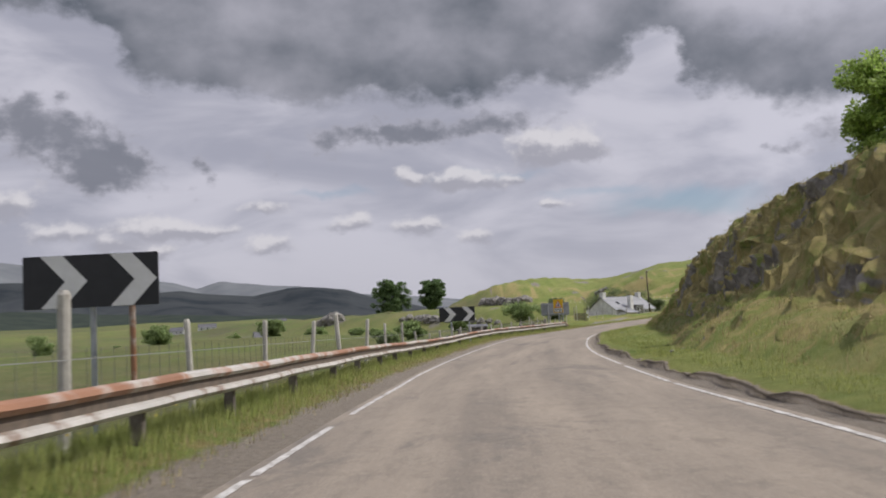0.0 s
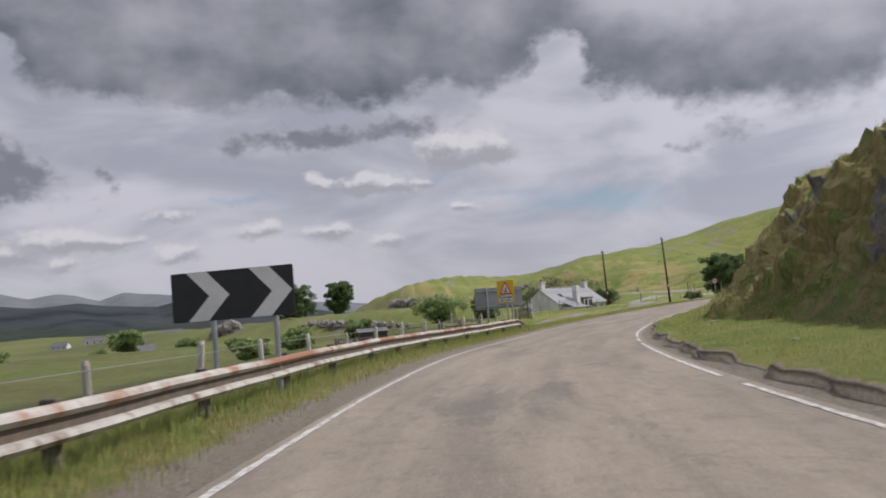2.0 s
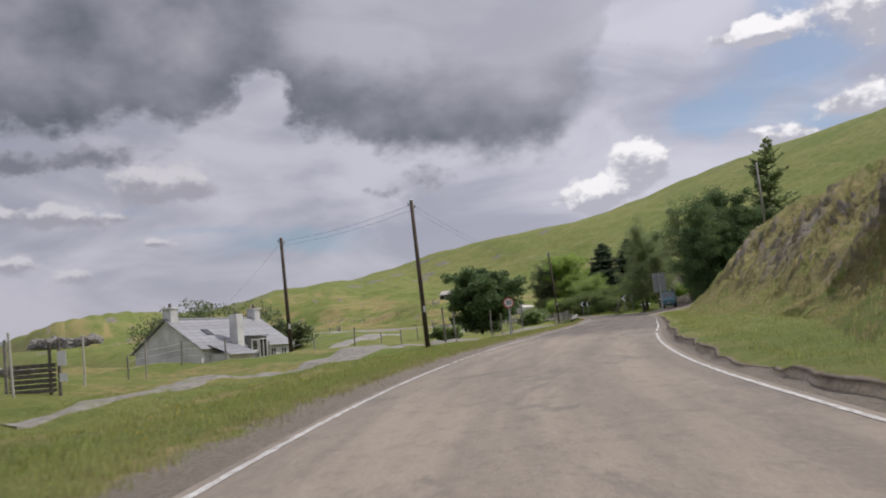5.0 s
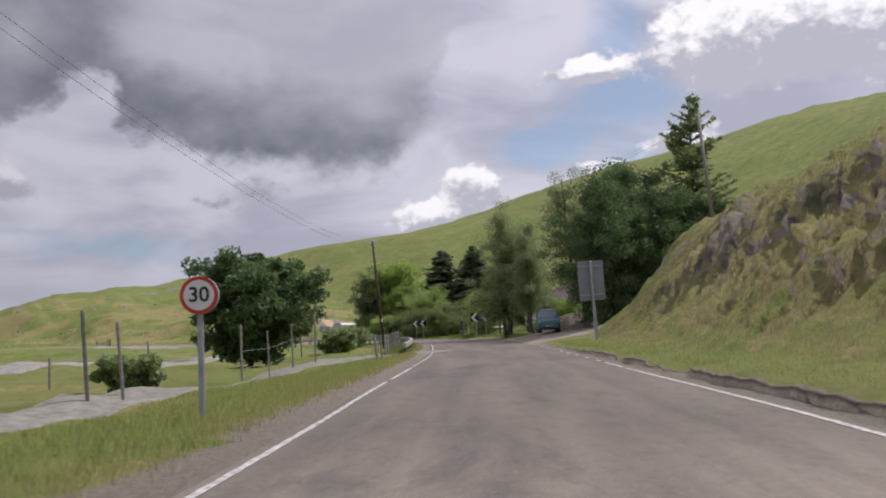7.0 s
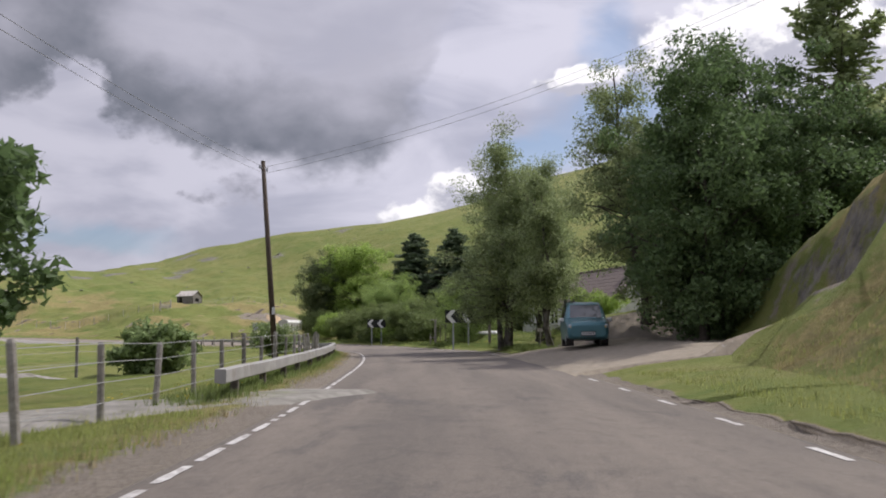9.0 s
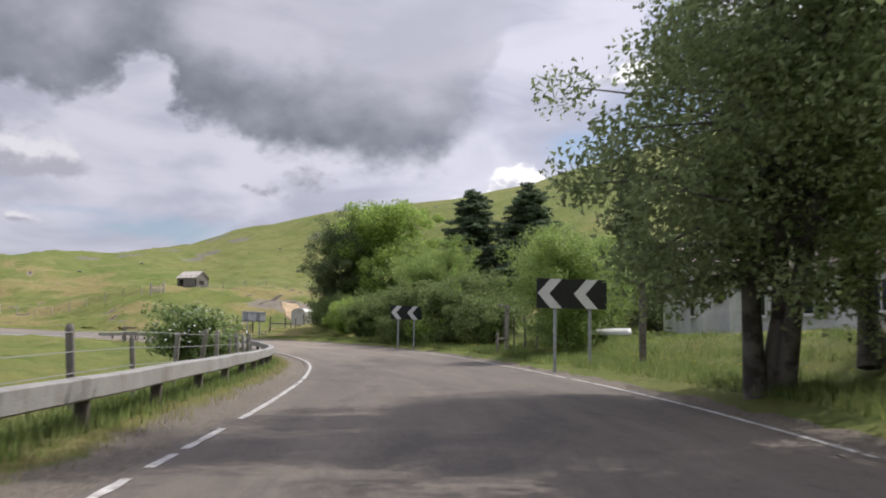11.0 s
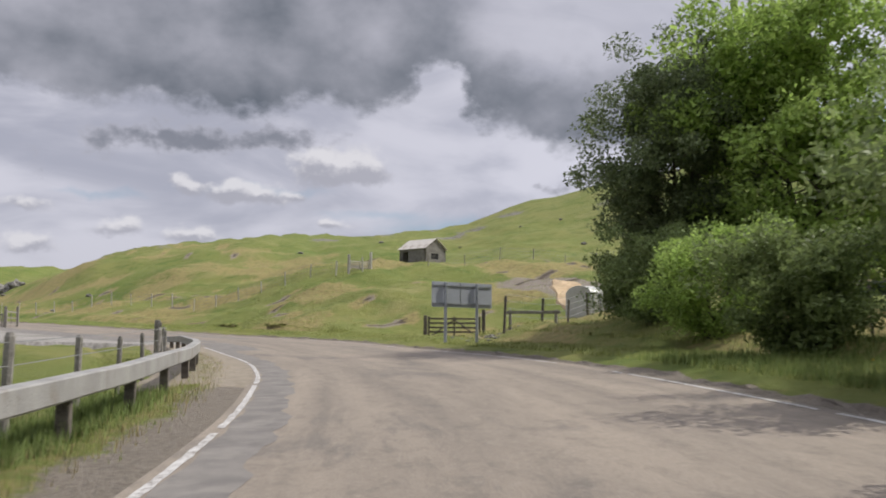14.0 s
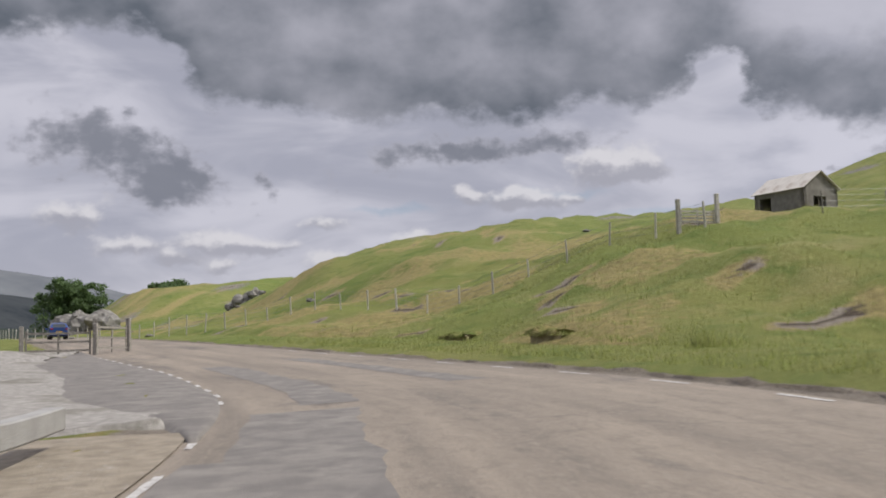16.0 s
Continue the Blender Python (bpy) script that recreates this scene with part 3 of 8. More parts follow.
HILLS = [(80.96, 359.73, 387.05, 145.37, 101.38, -0.58), (-21.09, 66.21, 484.02, 25.64, 95.85, -0.19), (11.26, 167.74, 518.93, 20.96, 93.59, 0.09), (35.22, 69.99, 536.28, 47.23, 122.71, -0.13), (65.47, 255.12, 169.51, 74.42, 119.07, -1.03), (-0.78, 38.64, 253.94, 24.01, 40.33, 0.0), (5.59, 69.67, 415.11, 20.73, 29.0, 0.0), (-11.91, 12.15, 389.83, 43.91, 34.38, 0.0), (-7.26, 185.03, 258.23, 39.03, 42.56, 0.0)]


def far_ground(x, y):
    # the valley's far side climbs away to the north-west
    z = -2.34 + 0.030 * np.maximum(0, np.hypot(x, y - 50) - 420) * smooth_step(-0.05, -0.15, x / (np.abs(y) + 60))
    for a, cx, cy, sx, sy, th in HILLS:
        c, s = math.cos(th), math.sin(th)
        u, w = (c * (x - cx) + s * (y - cy)) / sx, (-s * (x - cx) + c * (y - cy)) / sy
        z = z + a * np.exp(-0.5 * (u * u + w * w))
    # the valley to the west, and its far side
    west = smooth_step(10, -70, x - 0.12 * y) * smooth_step(330, 120, y)
    z = z * (1 - west) + west * (-5.5 + 0.004 * np.maximum(0, -x - 150) + 8 * np.exp(-0.5 * (((x + 40) / 40) ** 2 + ((y - 235) / 45) ** 2)))
    out = np.hypot(x - 80, y - 200)
    z = np.where(out > 1000, z * np.clip(1 - (out - 1000) / 900, 0, 1), z)
    return z


def lumps(x, y, amp=1.0):
    """Small uneven swells."""
    return amp * (0.16 * np.sin(x * 0.9 + 1.3 * np.sin(y * 0.31)) * np.sin(y * 0.73 + 0.8 * np.sin(x * 0.41)) + 0.34 * np.sin(x * 0.23 + y * 0.11 + 2) * np.sin(y * 0.19 - x * 0.07) + 0.07 * np.sin(2.3 * x + 1.1 * y) * np.sin(1.7 * y - 0.9 * x))


TOE = knots(ST, -3, 6.5, 0, 6.5, 1.5, 6.0, 3.2, 4.9, 4.2, 4.4, 5.9, 5.3, 6.6, 5.0, 7.5, 3.6, 9, 2.2, 9.8, 2.5)      # right edge to the foot of the bank
RISE = knots(ST, -3, 5.0, 0, 5.5, 2, 6.0, 3.2, 5.4, 4.2, 5.6, 6, 6.8, 7, 6.2, 8, 6.6, 9.2, 7.0, 9.9, 6.4, 10.3, 4.0, 10.7, 1.2, 11.1, 0.0)
RUN = knots(ST, -3, 4.5, 0, 4.2, 3, 3.6, 6.2, 4.2, 7, 7.5, 8, 8.5, 9.9, 8.5, 10.7, 8)


YARD = smooth_step(10.15, 10.55, ST) * smooth_step(11.55, 11.25, ST)   # the house entrance
# local rises and dips: place, radius, height
KNOLLS = [(119.8, 309.5, 6.5, -1.15), (117, 343, 9, 1.1), (107.5, 334, 6, 1.7), (98, 327, 5, -0.7), (87, 182.5, 6, 3.4), (96, 195, 9, 2.4), (108, 302, 5, -0.7), (28, 178, 10, -1.2), (98, 214, 8, 0.5), (107, 232, 8, 0.6), (105.5, 287.5, 4, 0.35), (108.5, 320, 4.5, 1.5), (82, 331, 5, 0.5)]


def ground_height(x, y, raw=False):
    """The land's height. raw: without the trough under the road's own strips."""
    shape = np.shape(x)
    x, y = np.ravel(np.asarray(x, float)), np.ravel(np.asarray(y, float))
    i, lat = near_road(x, y)
    s, zr = ST[i], RD[i, 2]
    right, left = lat - (LEFT + WIDE)[i], LEFT[i] - lat
    far = far_ground(x, y)
    bl = BANK[i] * np.clip(lat, -4, 7)
    # right-hand side
    crag = smooth_step(0, 1, (right - TOE[i]) / RUN[i]) * RISE[i]
    on = smooth_step(10.8, 9.8, s)
    beyond = np.maximum(0, right - TOE[i] - RUN[i])
    zr_side = zr + bl + 0.12 * smooth_step(0.6, 1.2, right) + 0.05 * np.clip(right, 0, TOE[i]) + crag + knots(s, 0, 0.30, 6, 0.28, 7.5, 0.14, 11, 0.14) * on * np.minimum(beyond, 16)
    yard = (1 - on) * smooth_step(14.6, 14.0, s)
    zr_side = zr_side + yard * 0.35 * smooth_step(1, 9, right)
    hillside = smooth_step(14.4, 15.2, s)
    zr_side = zr_side + hillside * (0.5 * smooth_step(0.5, 3, right))
    reach = 16 * on + 9 * yard + 3 * hillside
    t = smooth_step(0, 1, (right - reach) / (22 + 18 * on))
    z_right = zr_side * (1 - t) + far * t
    # left-hand side
    drop = knots(s, -3, 1.4, 4, 1.4, 5.2, 0.5, 6.5, 0.5, 8, 0.2, 10, 0.3, 12, 0.9, 14, 1.0, 15.5, 0.8, 16.2, 0.0, 20, 0.2)
    z_left = zr + bl - 0.06 * smooth_step(0.5, 2, left) - drop * smooth_step(3.0, 8.0, left)
    t = smooth_step(5, 46, left)
    z_left = z_left * (1 - t) + far * t
    z = np.where(right > 0, z_right, np.where(left > 0, z_left, zr + bl))
    flat = YARD[i] * (right > 0) * smooth_step(9.5, 7.0, right)
    z = z * (1 - flat) + flat * (zr + bl + 0.13 * np.clip(right, 0, 5))
    away = np.maximum(np.maximum(right, left), 0)
    for kx, ky, kr, kh in KNOLLS:
        z = z + kh * np.exp(-0.5 * ((x - kx) ** 2 + (y - ky) ** 2) / kr**2) * smooth_step(0.5, 4, away) * (1 - flat)
    z = z + (1 - flat) * lumps(x, y) * smooth_step(1.5, 9, away) * (1 + 0.8 * hillside * (right > 0))
    if not raw:
        z = z - 0.6 * smooth_step(4.6, 3.3, away)
        z = np.where((right > TOE[i] - 0.8) & (right < TOE[i] + RUN[i] + 0.3) & (s < 10.1) & (s > -1.2), z - 0.7, z)
    return z.reshape(shape)


from mathutils.bvhtree import BVHTree

LAND = []     # search trees of the finished ground and verges


def gz(x, y):
    """Height of the land's surface at a place."""
    z = float(ground_height(np.array([x]), np.array([y]), True)[0])
    if not LAND:
        return z
    i, lat = near_road([x], [y])
    right = float(lat[0] - (LEFT + WIDE)[i[0]])
    if -1.2 < ST[i[0]] < 10.1 and TOE[i[0]] - 0.8 < right < TOE[i[0]] + RUN[i[0]] + 1.0:
        return z
    hits = [t.ray_cast(Vector((x, y, 400)), Vector((0, 0, -1)))[0] for t in LAND]
    return max([h.z for h in hits if h] or [z])


def paint(me, cover, heath_shade=None):
    at = me.color_attributes.new("cover", "FLOAT_COLOR", "POINT")
    alpha = np.ones(len(cover)) if heath_shade is None else 1 - heath_shade
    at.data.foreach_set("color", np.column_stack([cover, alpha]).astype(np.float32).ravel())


def grow(a, b, step, far, k=1.16):
    core = list(np.arange(a, b + 0.01, step))
    lo, hi, d = a, b, step
    left, right_ = [], []
    while lo > -far:
        d *= k
        lo -= d
        left.append(lo)
    d = step
    while hi < far:
        d *= k
        hi += d
        right_.append(hi)
    return np.array(left[::-1] + core + right_)


def build_ground():
    gx, gy = grow(-24, 138, 1.0, 4200), grow(-8, 362, 1.0, 4200)
    X, Y = np.meshgrid(gx, gy)
    Z = ground_height(X, Y)
    out = np.hypot(X - 80, Y - 200)
    i, lat = near_road(X, Y)
    gap = np.hypot(X.ravel() - RD[i, 0], Y.ravel() - RD[i, 1]).reshape(X.shape)
    Z = Z + smooth_step(60, 260, gap) * 2.5 * np.sin(X * 0.031 + 2 * np.sin(Y * 0.013)) * np.sin(Y * 0.027 + 1.7 * np.sin(X * 0.011))
    nx, ny = len(gx), len(gy)
    verts = np.column_stack([X.ravel(), Y.ravel(), Z.ravel()])
    k = (np.arange(ny - 1)[:, None] * nx + np.arange(nx - 1)[None]).ravel()
    faces = np.column_stack([k, k + 1, k + nx + 1, k + nx])
    me = bpy.data.meshes.new("ground")
    me.vertices.add(len(verts))
    me.vertices.foreach_set("co", verts.ravel().astype(np.float32))
    me.loops.add(len(faces) * 4)
    me.loops.foreach_set("vertex_index", faces.ravel().astype(np.int32))
    me.polygons.add(len(faces))
    me.polygons.foreach_set("loop_start", np.arange(0, len(faces) * 4, 4, dtype=np.int32))
    me.update(calc_edges=True)
    me.polygons.foreach_set("use_smooth", [True] * len(faces))
    i, lat = near_road(X, Y)
    s = ST[i]
    right = lat - (LEFT + WIDE)[i]
    xs, ys = X.ravel(), Y.ravel()
    gyx, gxx = np.gradient(Z, gy, gx)
    steep = np.hypot(gyx, gxx).ravel()
    rock = smooth_step(1.5, 2.1, steep) * 0.6 + 0.75 * smooth_step(0.80, 0.95, np.sin(xs * 0.13 + 3 * np.sin(ys * 0.05)) * np.sin(ys * 0.11 + 2 * np.sin(xs * 0.07))) * smooth_step(330, 420, ys)
    earth = np.zeros(len(xs))
    earth = np.maximum(earth, smooth_step(6.5, 5.0, np.hypot((xs - 86.5) * 0.9, ys - 200.5)) * 0.9 * (right > 0))
    earth = np.maximum(earth, smooth_step(5.5, 3.5, np.hypot(xs - 121.5, (ys - 322) * 0.6)) * 0.95)
    earth = np.maximum(earth, 0.0)
    bank_ = (s > 6.2) & (s < 10.8) & (right > 2.0) & (right < 13)
    earth = np.maximum(earth, bank_ * 0.62 * smooth_step(0.1, 0.8, np.sin(xs * 0.8 + 2 * np.sin(ys * 0.5)) * np.sin(ys * 0.6 + 1.5 * np.sin(xs * 0.33))))
    dry = 0.62 * smooth_step(-0.2, 0.7, np.sin(xs * 0.21 + 1.7 * np.sin(ys * 0.17)) * np.sin(ys * 0.23 + xs * 0.05)) * ((s < 10.5) & (right > 3) & (right < 40) | (s > 14.6) & (right > 2) & (right < 45))
    dry = np.maximum(dry, bank_ * (0.45 + 0.3 * np.sin(xs * 0.5) * np.sin(ys * 0.4)))
    dry = np.maximum(dry, 0.5 * smooth_step(0.0, 0.8, np.sin(xs * 0.045 + 2 * np.sin(ys * 0.021)) * np.sin(ys * 0.038 + 1.3 * np.sin(xs * 0.03))) * (xs < 15))
    # valley floor darkened through the cover's alpha, standing in for cloud shadow
    heath_shade = 0.9 * smooth_step(10, -8, xs - 0.10 * np.minimum(ys, 330) + 0.12 * np.maximum(ys - 330, 0) + 7 * np.sin(ys * 0.05)) * (0.75 + 0.35 * np.sin(xs * 0.021 + 2 * np.sin(ys * 0.013)) * np.sin(ys * 0.017))
    left_ = LEFT[i] - lat
    dry = np.maximum(dry, 0.55 * ((s > 3.6) & (s < 9.2) & (left_ > 3) & (left_ < 45)) * smooth_step(-0.5, 0.5, np.sin(xs * 0.4 + 1.3 * np.sin(ys * 0.3)) * np.sin(ys * 0.35 + xs * 0.1)))
    hill_ = (s > 14.8) & (right > 2.5) & (right < 45)
    holes = hill_ * smooth_step(0.80, 0.97, np.sin(xs * 0.71 + 2 * np.sin(ys * 0.43)) * np.sin(ys * 0.57 + 1.6 * np.sin(xs * 0.39)))
    earth, dry = np.maximum(earth, holes), np.maximum(dry, smooth_step(0.02, 0.15, holes))
    dry = np.maximum(dry, hill_ * 0.66 * smooth_step(0.0, 0.6, np.sin(xs * 0.33 + ys * 0.12) * np.sin(ys * 0.29 - xs * 0.08)))
    paint(me, np.column_stack([earth, rock, dry]), heath_shade)
    ob = part("ground", me, M_GROUND)
    return tagged(ob, "rough green sheep pasture on hillsides and a valley floor", "ground", kind="structure")


def sweep(name, mat, s0, s1, cols, step=0.5, label="", category="", cover=None, jitter=0.0):
    """A strip along the road between two stations. cols: functions of the station index giving offset from the driven line and height over the road's middle."""
    a0, a1 = np.interp([s0, s1], ST, ARC)
    k = max(2, int((a1 - a0) / step))
    i = np.clip(np.searchsorted(ARC, np.linspace(a0, a1, k)), 0, len(ST) - 1)
    verts, cov, uvs = [], [], []
    for j, c in enumerate(cols):
        lat, h = c(i)
        lat = np.broadcast_to(lat, (k,)).astype(float)
        if jitter:
            lat = lat + jitter * np.sin(ARC[i] * 1.7 + j) * np.sin(ARC[i] * 0.6 + 2 * j)
        xy = RD[i, :2] + RT[i] * lat[:, None]
        verts.append(np.column_stack([xy, RD[i, 2] + BANK[i] * np.clip(lat, -4, 7) + h]))
        uvs.append(np.column_stack([lat, ARC[i]]))
        cov.append(np.tile(cover[j] if cover else (0, 0, 0), (k, 1)))
    nc = len(cols)
    V = np.stack(verts, 1).reshape(-1, 3)
    U = np.stack(uvs, 1).reshape(-1, 2)
    C = np.stack(cov, 1).reshape(-1, 3)
    b = (np.arange(k - 1)[:, None] * nc + np.arange(nc - 1)[None]).ravel()
    F = np.column_stack([b, b + 1, b + nc + 1, b + nc])
    me = mesh_py(name, V, F)
    uv = me.uv_layers.new(name="UVMap")
    lv = np.empty(len(me.loops), np.int32)
    me.loops.foreach_get("vertex_index", lv)
    uv.data.foreach_set("uv", U[lv].astype(np.float32).ravel())
    if cover:
        paint(me, C)
    ob = part(name, me, mat, smooth=True)
    if category:
        tagged(ob, label, category, kind="structure")
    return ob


def edge_l(d=0.0, h=0.0):
    return lambda i: (LEFT[i] - d, h)


def edge_r(d=0.0, h=0.0):
    return lambda i: ((LEFT + WIDE)[i] + d, h)


def verge_r(d, h):
    return lambda i: ((LEFT + WIDE)[i] + d, h * (1 - YARD[i]) + 0.13 * d * YARD[i])


def wob(i, f, a, p=0.0):
    return a * (np.sin(ARC[i] * f + p) * np.sin(ARC[i] * f * 0.37 + 2 * p) + 0.5 * np.sin(ARC[i] * f * 2.9 + p))


def build_road():
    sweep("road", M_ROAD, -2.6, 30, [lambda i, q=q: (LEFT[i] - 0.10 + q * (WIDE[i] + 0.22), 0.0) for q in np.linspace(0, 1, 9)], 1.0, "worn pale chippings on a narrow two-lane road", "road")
    # verges: gravelly earth by the tarmac, then grass
    sweep("verge_left", M_GROUND, -2.6, 29,
          [edge_l(-0.05, -0.03), lambda i: (LEFT[i] - 0.32 + wob(i, 0.9, 0.08), -0.012), lambda i: (LEFT[i] - 0.75 + wob(i, 0.7, 0.15, 1), 0.0), lambda i: (LEFT[i] - 1.1 + wob(i, 0.7, 0.15, 1), 0.03 + wob(i, 2.1, 0.03)),
           lambda i: (LEFT[i] - 1.7, LIFT[i]), lambda i: (LEFT[i] - 2.6, LIFT[i] * 0.6 - 0.05), edge_l(3.4, -0.11), edge_l(4.4, -0.30), edge_l(5.2, -1.1)][::-1], 0.4, "grass verge with a strip of bare gravelly earth", "verge",
          cover=[(1, 0, 0), (1, 0, 0), (0.75, 0, 0.3), (0.2, 0, 0.5), (0, 0, 0.15), (0, 0, 0), (0, 0, 0), (0, 0, 0), (0, 0, 0)][::-1])
    for s0, s1, step_, words in ((-2.6, 9.9, [(0.95, 0, 0.5), (1.0, 0, 1.0)], "grass verge with an eroded peaty edge"), (9.88, 29, [(0.9, 0, 0.3), (0.7, 0, 0.4)], "grass verge with a gravelly edge")):
        sweep("verge_right", M_GROUND, s0, s1,
              [edge_r(-0.05, -0.03), lambda i: ((LEFT + WIDE)[i] + 0.25 + wob(i, 0.9, 0.08), -0.01), lambda i: ((LEFT + WIDE)[i] + 0.46 + wob(i, 0.8, 0.10, 2), 0.0),
               lambda i: ((LEFT + WIDE)[i] + 0.49 + wob(i, 0.8, 0.11, 2) + wob(i, 3.3, 0.03), 0.11 * PEAT[i] + 0.02 + wob(i, 2.6, 0.03)), lambda i: ((LEFT + WIDE)[i] + 0.64 + wob(i, 0.8, 0.11, 2), 0.15 * PEAT[i] + 0.03 + wob(i, 2.6, 0.03)),
               verge_r(1.7, 0.22), verge_r(2.6, 0.27), verge_r(3.4, 0.30), verge_r(4.3, 0.31), edge_r(5.0, -0.7)], 0.3, words, "verge",
              cover=[(1, 0, 0), (1, 0, 0)] + step_ + [(0.12, 0, 0.3), (0, 0, 0.1), (0, 0, 0), (0, 0, 0), (0, 0, 0), (0, 0, 0)])


PEAT = knots(ST, -3, 1, 9, 1, 9.8, 0.2, 10.3, 0, 11.6, 0, 14, 0.1, 16, 0.3) * (0.12 + 0.88 * smooth_step(-0.42, -0.12, np.sin(ARC * 0.47 + 0.6) * np.sin(ARC * 0.21 + 1.1)) * smooth_step(0.2, 1.1, ST + 0.0))


def road_line(side, s0, s1, dashes=None, wide=0.105):
    """White edge line with ragged sides, worn away in places."""
    spans = [(s0, s1)] if dashes is None else [(a, a + dashes[0]) for a in np.arange(s0, s1, dashes[1])]
    for a, b in spans:
        arc = np.arange(*np.interp([a, b], ST, ARC), 0.13)
        if len(arc) < 3:
            continue
        i = np.clip(np.searchsorted(ARC, arc), 0, len(ST) - 2)
        f = ((arc - ARC[i - 1]) / (ARC[i] - ARC[i - 1] + 1e-9))[:, None]
        mid = RD[i - 1] * (1 - f) + RD[i] * f
        lat = LEFT[i] if side == "left" else RIGHT[i] - wide
        fine = np.array([(noise.noise(Vector((q * 2.3, 1.0, 3.0 * (side == "left")))), noise.noise(Vector((q * 2.3, 9.0, 3.0 * (side == "left")))), noise.noise(Vector((q * 0.9, 5.0, 7.0))) + 0.6 * noise.noise(Vector((q * 4.1, 2.0, 7.0)))) for q in arc])
        lo, hi = lat + 0.022 * fine[:, 0] + 0.008, lat + wide + 0.022 * fine[:, 1] - 0.008
        V = np.empty((len(arc), 2, 3))
        for e, o in enumerate((lo, hi)):
            V[:, e, :2] = mid[:, :2] + RT[i] * o[:, None]
            V[:, e, 2] = mid[:, 2] + BANK[i] * np.clip(o, -4, 7) + 0.006
        F = [(2 * q, 2 * q + 1, 2 * q + 3, 2 * q + 2) for q in range(len(arc) - 1) if fine[q, 2] < 0.52]
        tagged(part("road_marking", mesh_py("road_marking", V.reshape(-1, 3), F), M_LINE), "white edge line worn through in places", "road marking", kind="structure")


build_ground()
build_road()
for _o in [o for o in bpy.data.objects if o.name.split(".")[0] in ("ground", "verge_left", "verge_right", "road")]:
    _b = bmesh.new()
    _b.from_mesh(_o.data)
    LAND.append(BVHTree.FromBMesh(_b))
    _b.free()
for _s in ((-2.5, 0.25), (0.29, 0.62), (0.7, 6.3), (6.66, 8.33), (8.40, 8.85), (10.78, 11.06), (11.08, 11.4), (11.43, 11.6), (11.66, 16.45), (16.54, 16.57)):
    road_line("left", *_s)
road_line("left", 6.34, 6.64, (0.035, 0.06))
road_line("left", 8.9, 10.75, (0.06, 0.078))
road_line("left", 16.84, 18.6, (0.045, 0.09))
for _s in ((-2.5, 1.25), (1.3, 2.62), (2.68, 3.3), (3.36, 3.5), (3.54, 4.4), (4.5, 7.0), (7.1, 8.35), (8.37, 8.43), (8.47, 8.68), (11.12, 11.42), (11.46, 15.15), (15.35, 16.0)):
    road_line("right", *_s)
road_line("right", 8.75, 11.0, (0.06, 0.19))
road_line("right", 16.2, 18, (0.06, 0.17))


def tar_patch(s0, s1, d0, d1, label="dark tar patch along the road edge"):
    cols = [lambda i, f=f: (LEFT[i] + d0 + (d1 - d0) * f + (0.10 * np.sin(ARC[i] * 1.9 + d0 * 7) * np.sin(ARC[i] * 0.83) + 0.04 * np.sin(ARC[i] * 5.1)) * (f > 0.9) + 0.03 * np.sin(ARC[i] * 2.7 + d1) * (f < 0.1), 0.004) for f in (0.0, 0.25, 0.5, 0.75, 1.0)]
    sweep("tar_patch", M_TAR, s0, s1, cols, 0.4, label, "road patch")


tar_patch(14.2, 16.45, 0.13, 0.7)
tar_patch(16.75, 17.5, 1.2, 2.1, "dark worn tar patch in the bend")
tar_patch(16.2, 16.7, 0.5, 1.9, "dark worn tar patch in the bend")
tar_patch(16.9, 17.6, 4.2, 4.9, "dark worn tar patch in the far lane")

# ---- plants ----
RNG = np.random.default_rng(7)


def quads(centres, ax, ay):
    """Many pointed leaves as one mesh: centres and two half axes each."""
    k = len(centres)
    v = np.empty((k, 3, 3))
    v[:, 0], v[:, 1], v[:, 2] = centres - ax * 0.95 - ay * 0.6, centres + ax * 0.95 - ay * 0.6, centres + ay * 1.2
    me = bpy.data.meshes.new("crown")
    me.vertices.add(k * 3)
    me.vertices.foreach_set("co", v.ravel().astype(np.float32))
    me.loops.add(k * 3)
    me.loops.foreach_set("vertex_index", np.arange(k * 3, dtype=np.int32))
    me.polygons.add(k)
    me.polygons.foreach_set("loop_start", np.arange(0, k * 3, 3, dtype=np.int32))
    me.update(calc_edges=True)
    return me


def unit(k, rng):
    d = rng.normal(size=(k, 3))
    return d / np.linalg.norm(d, axis=1)[:, None]


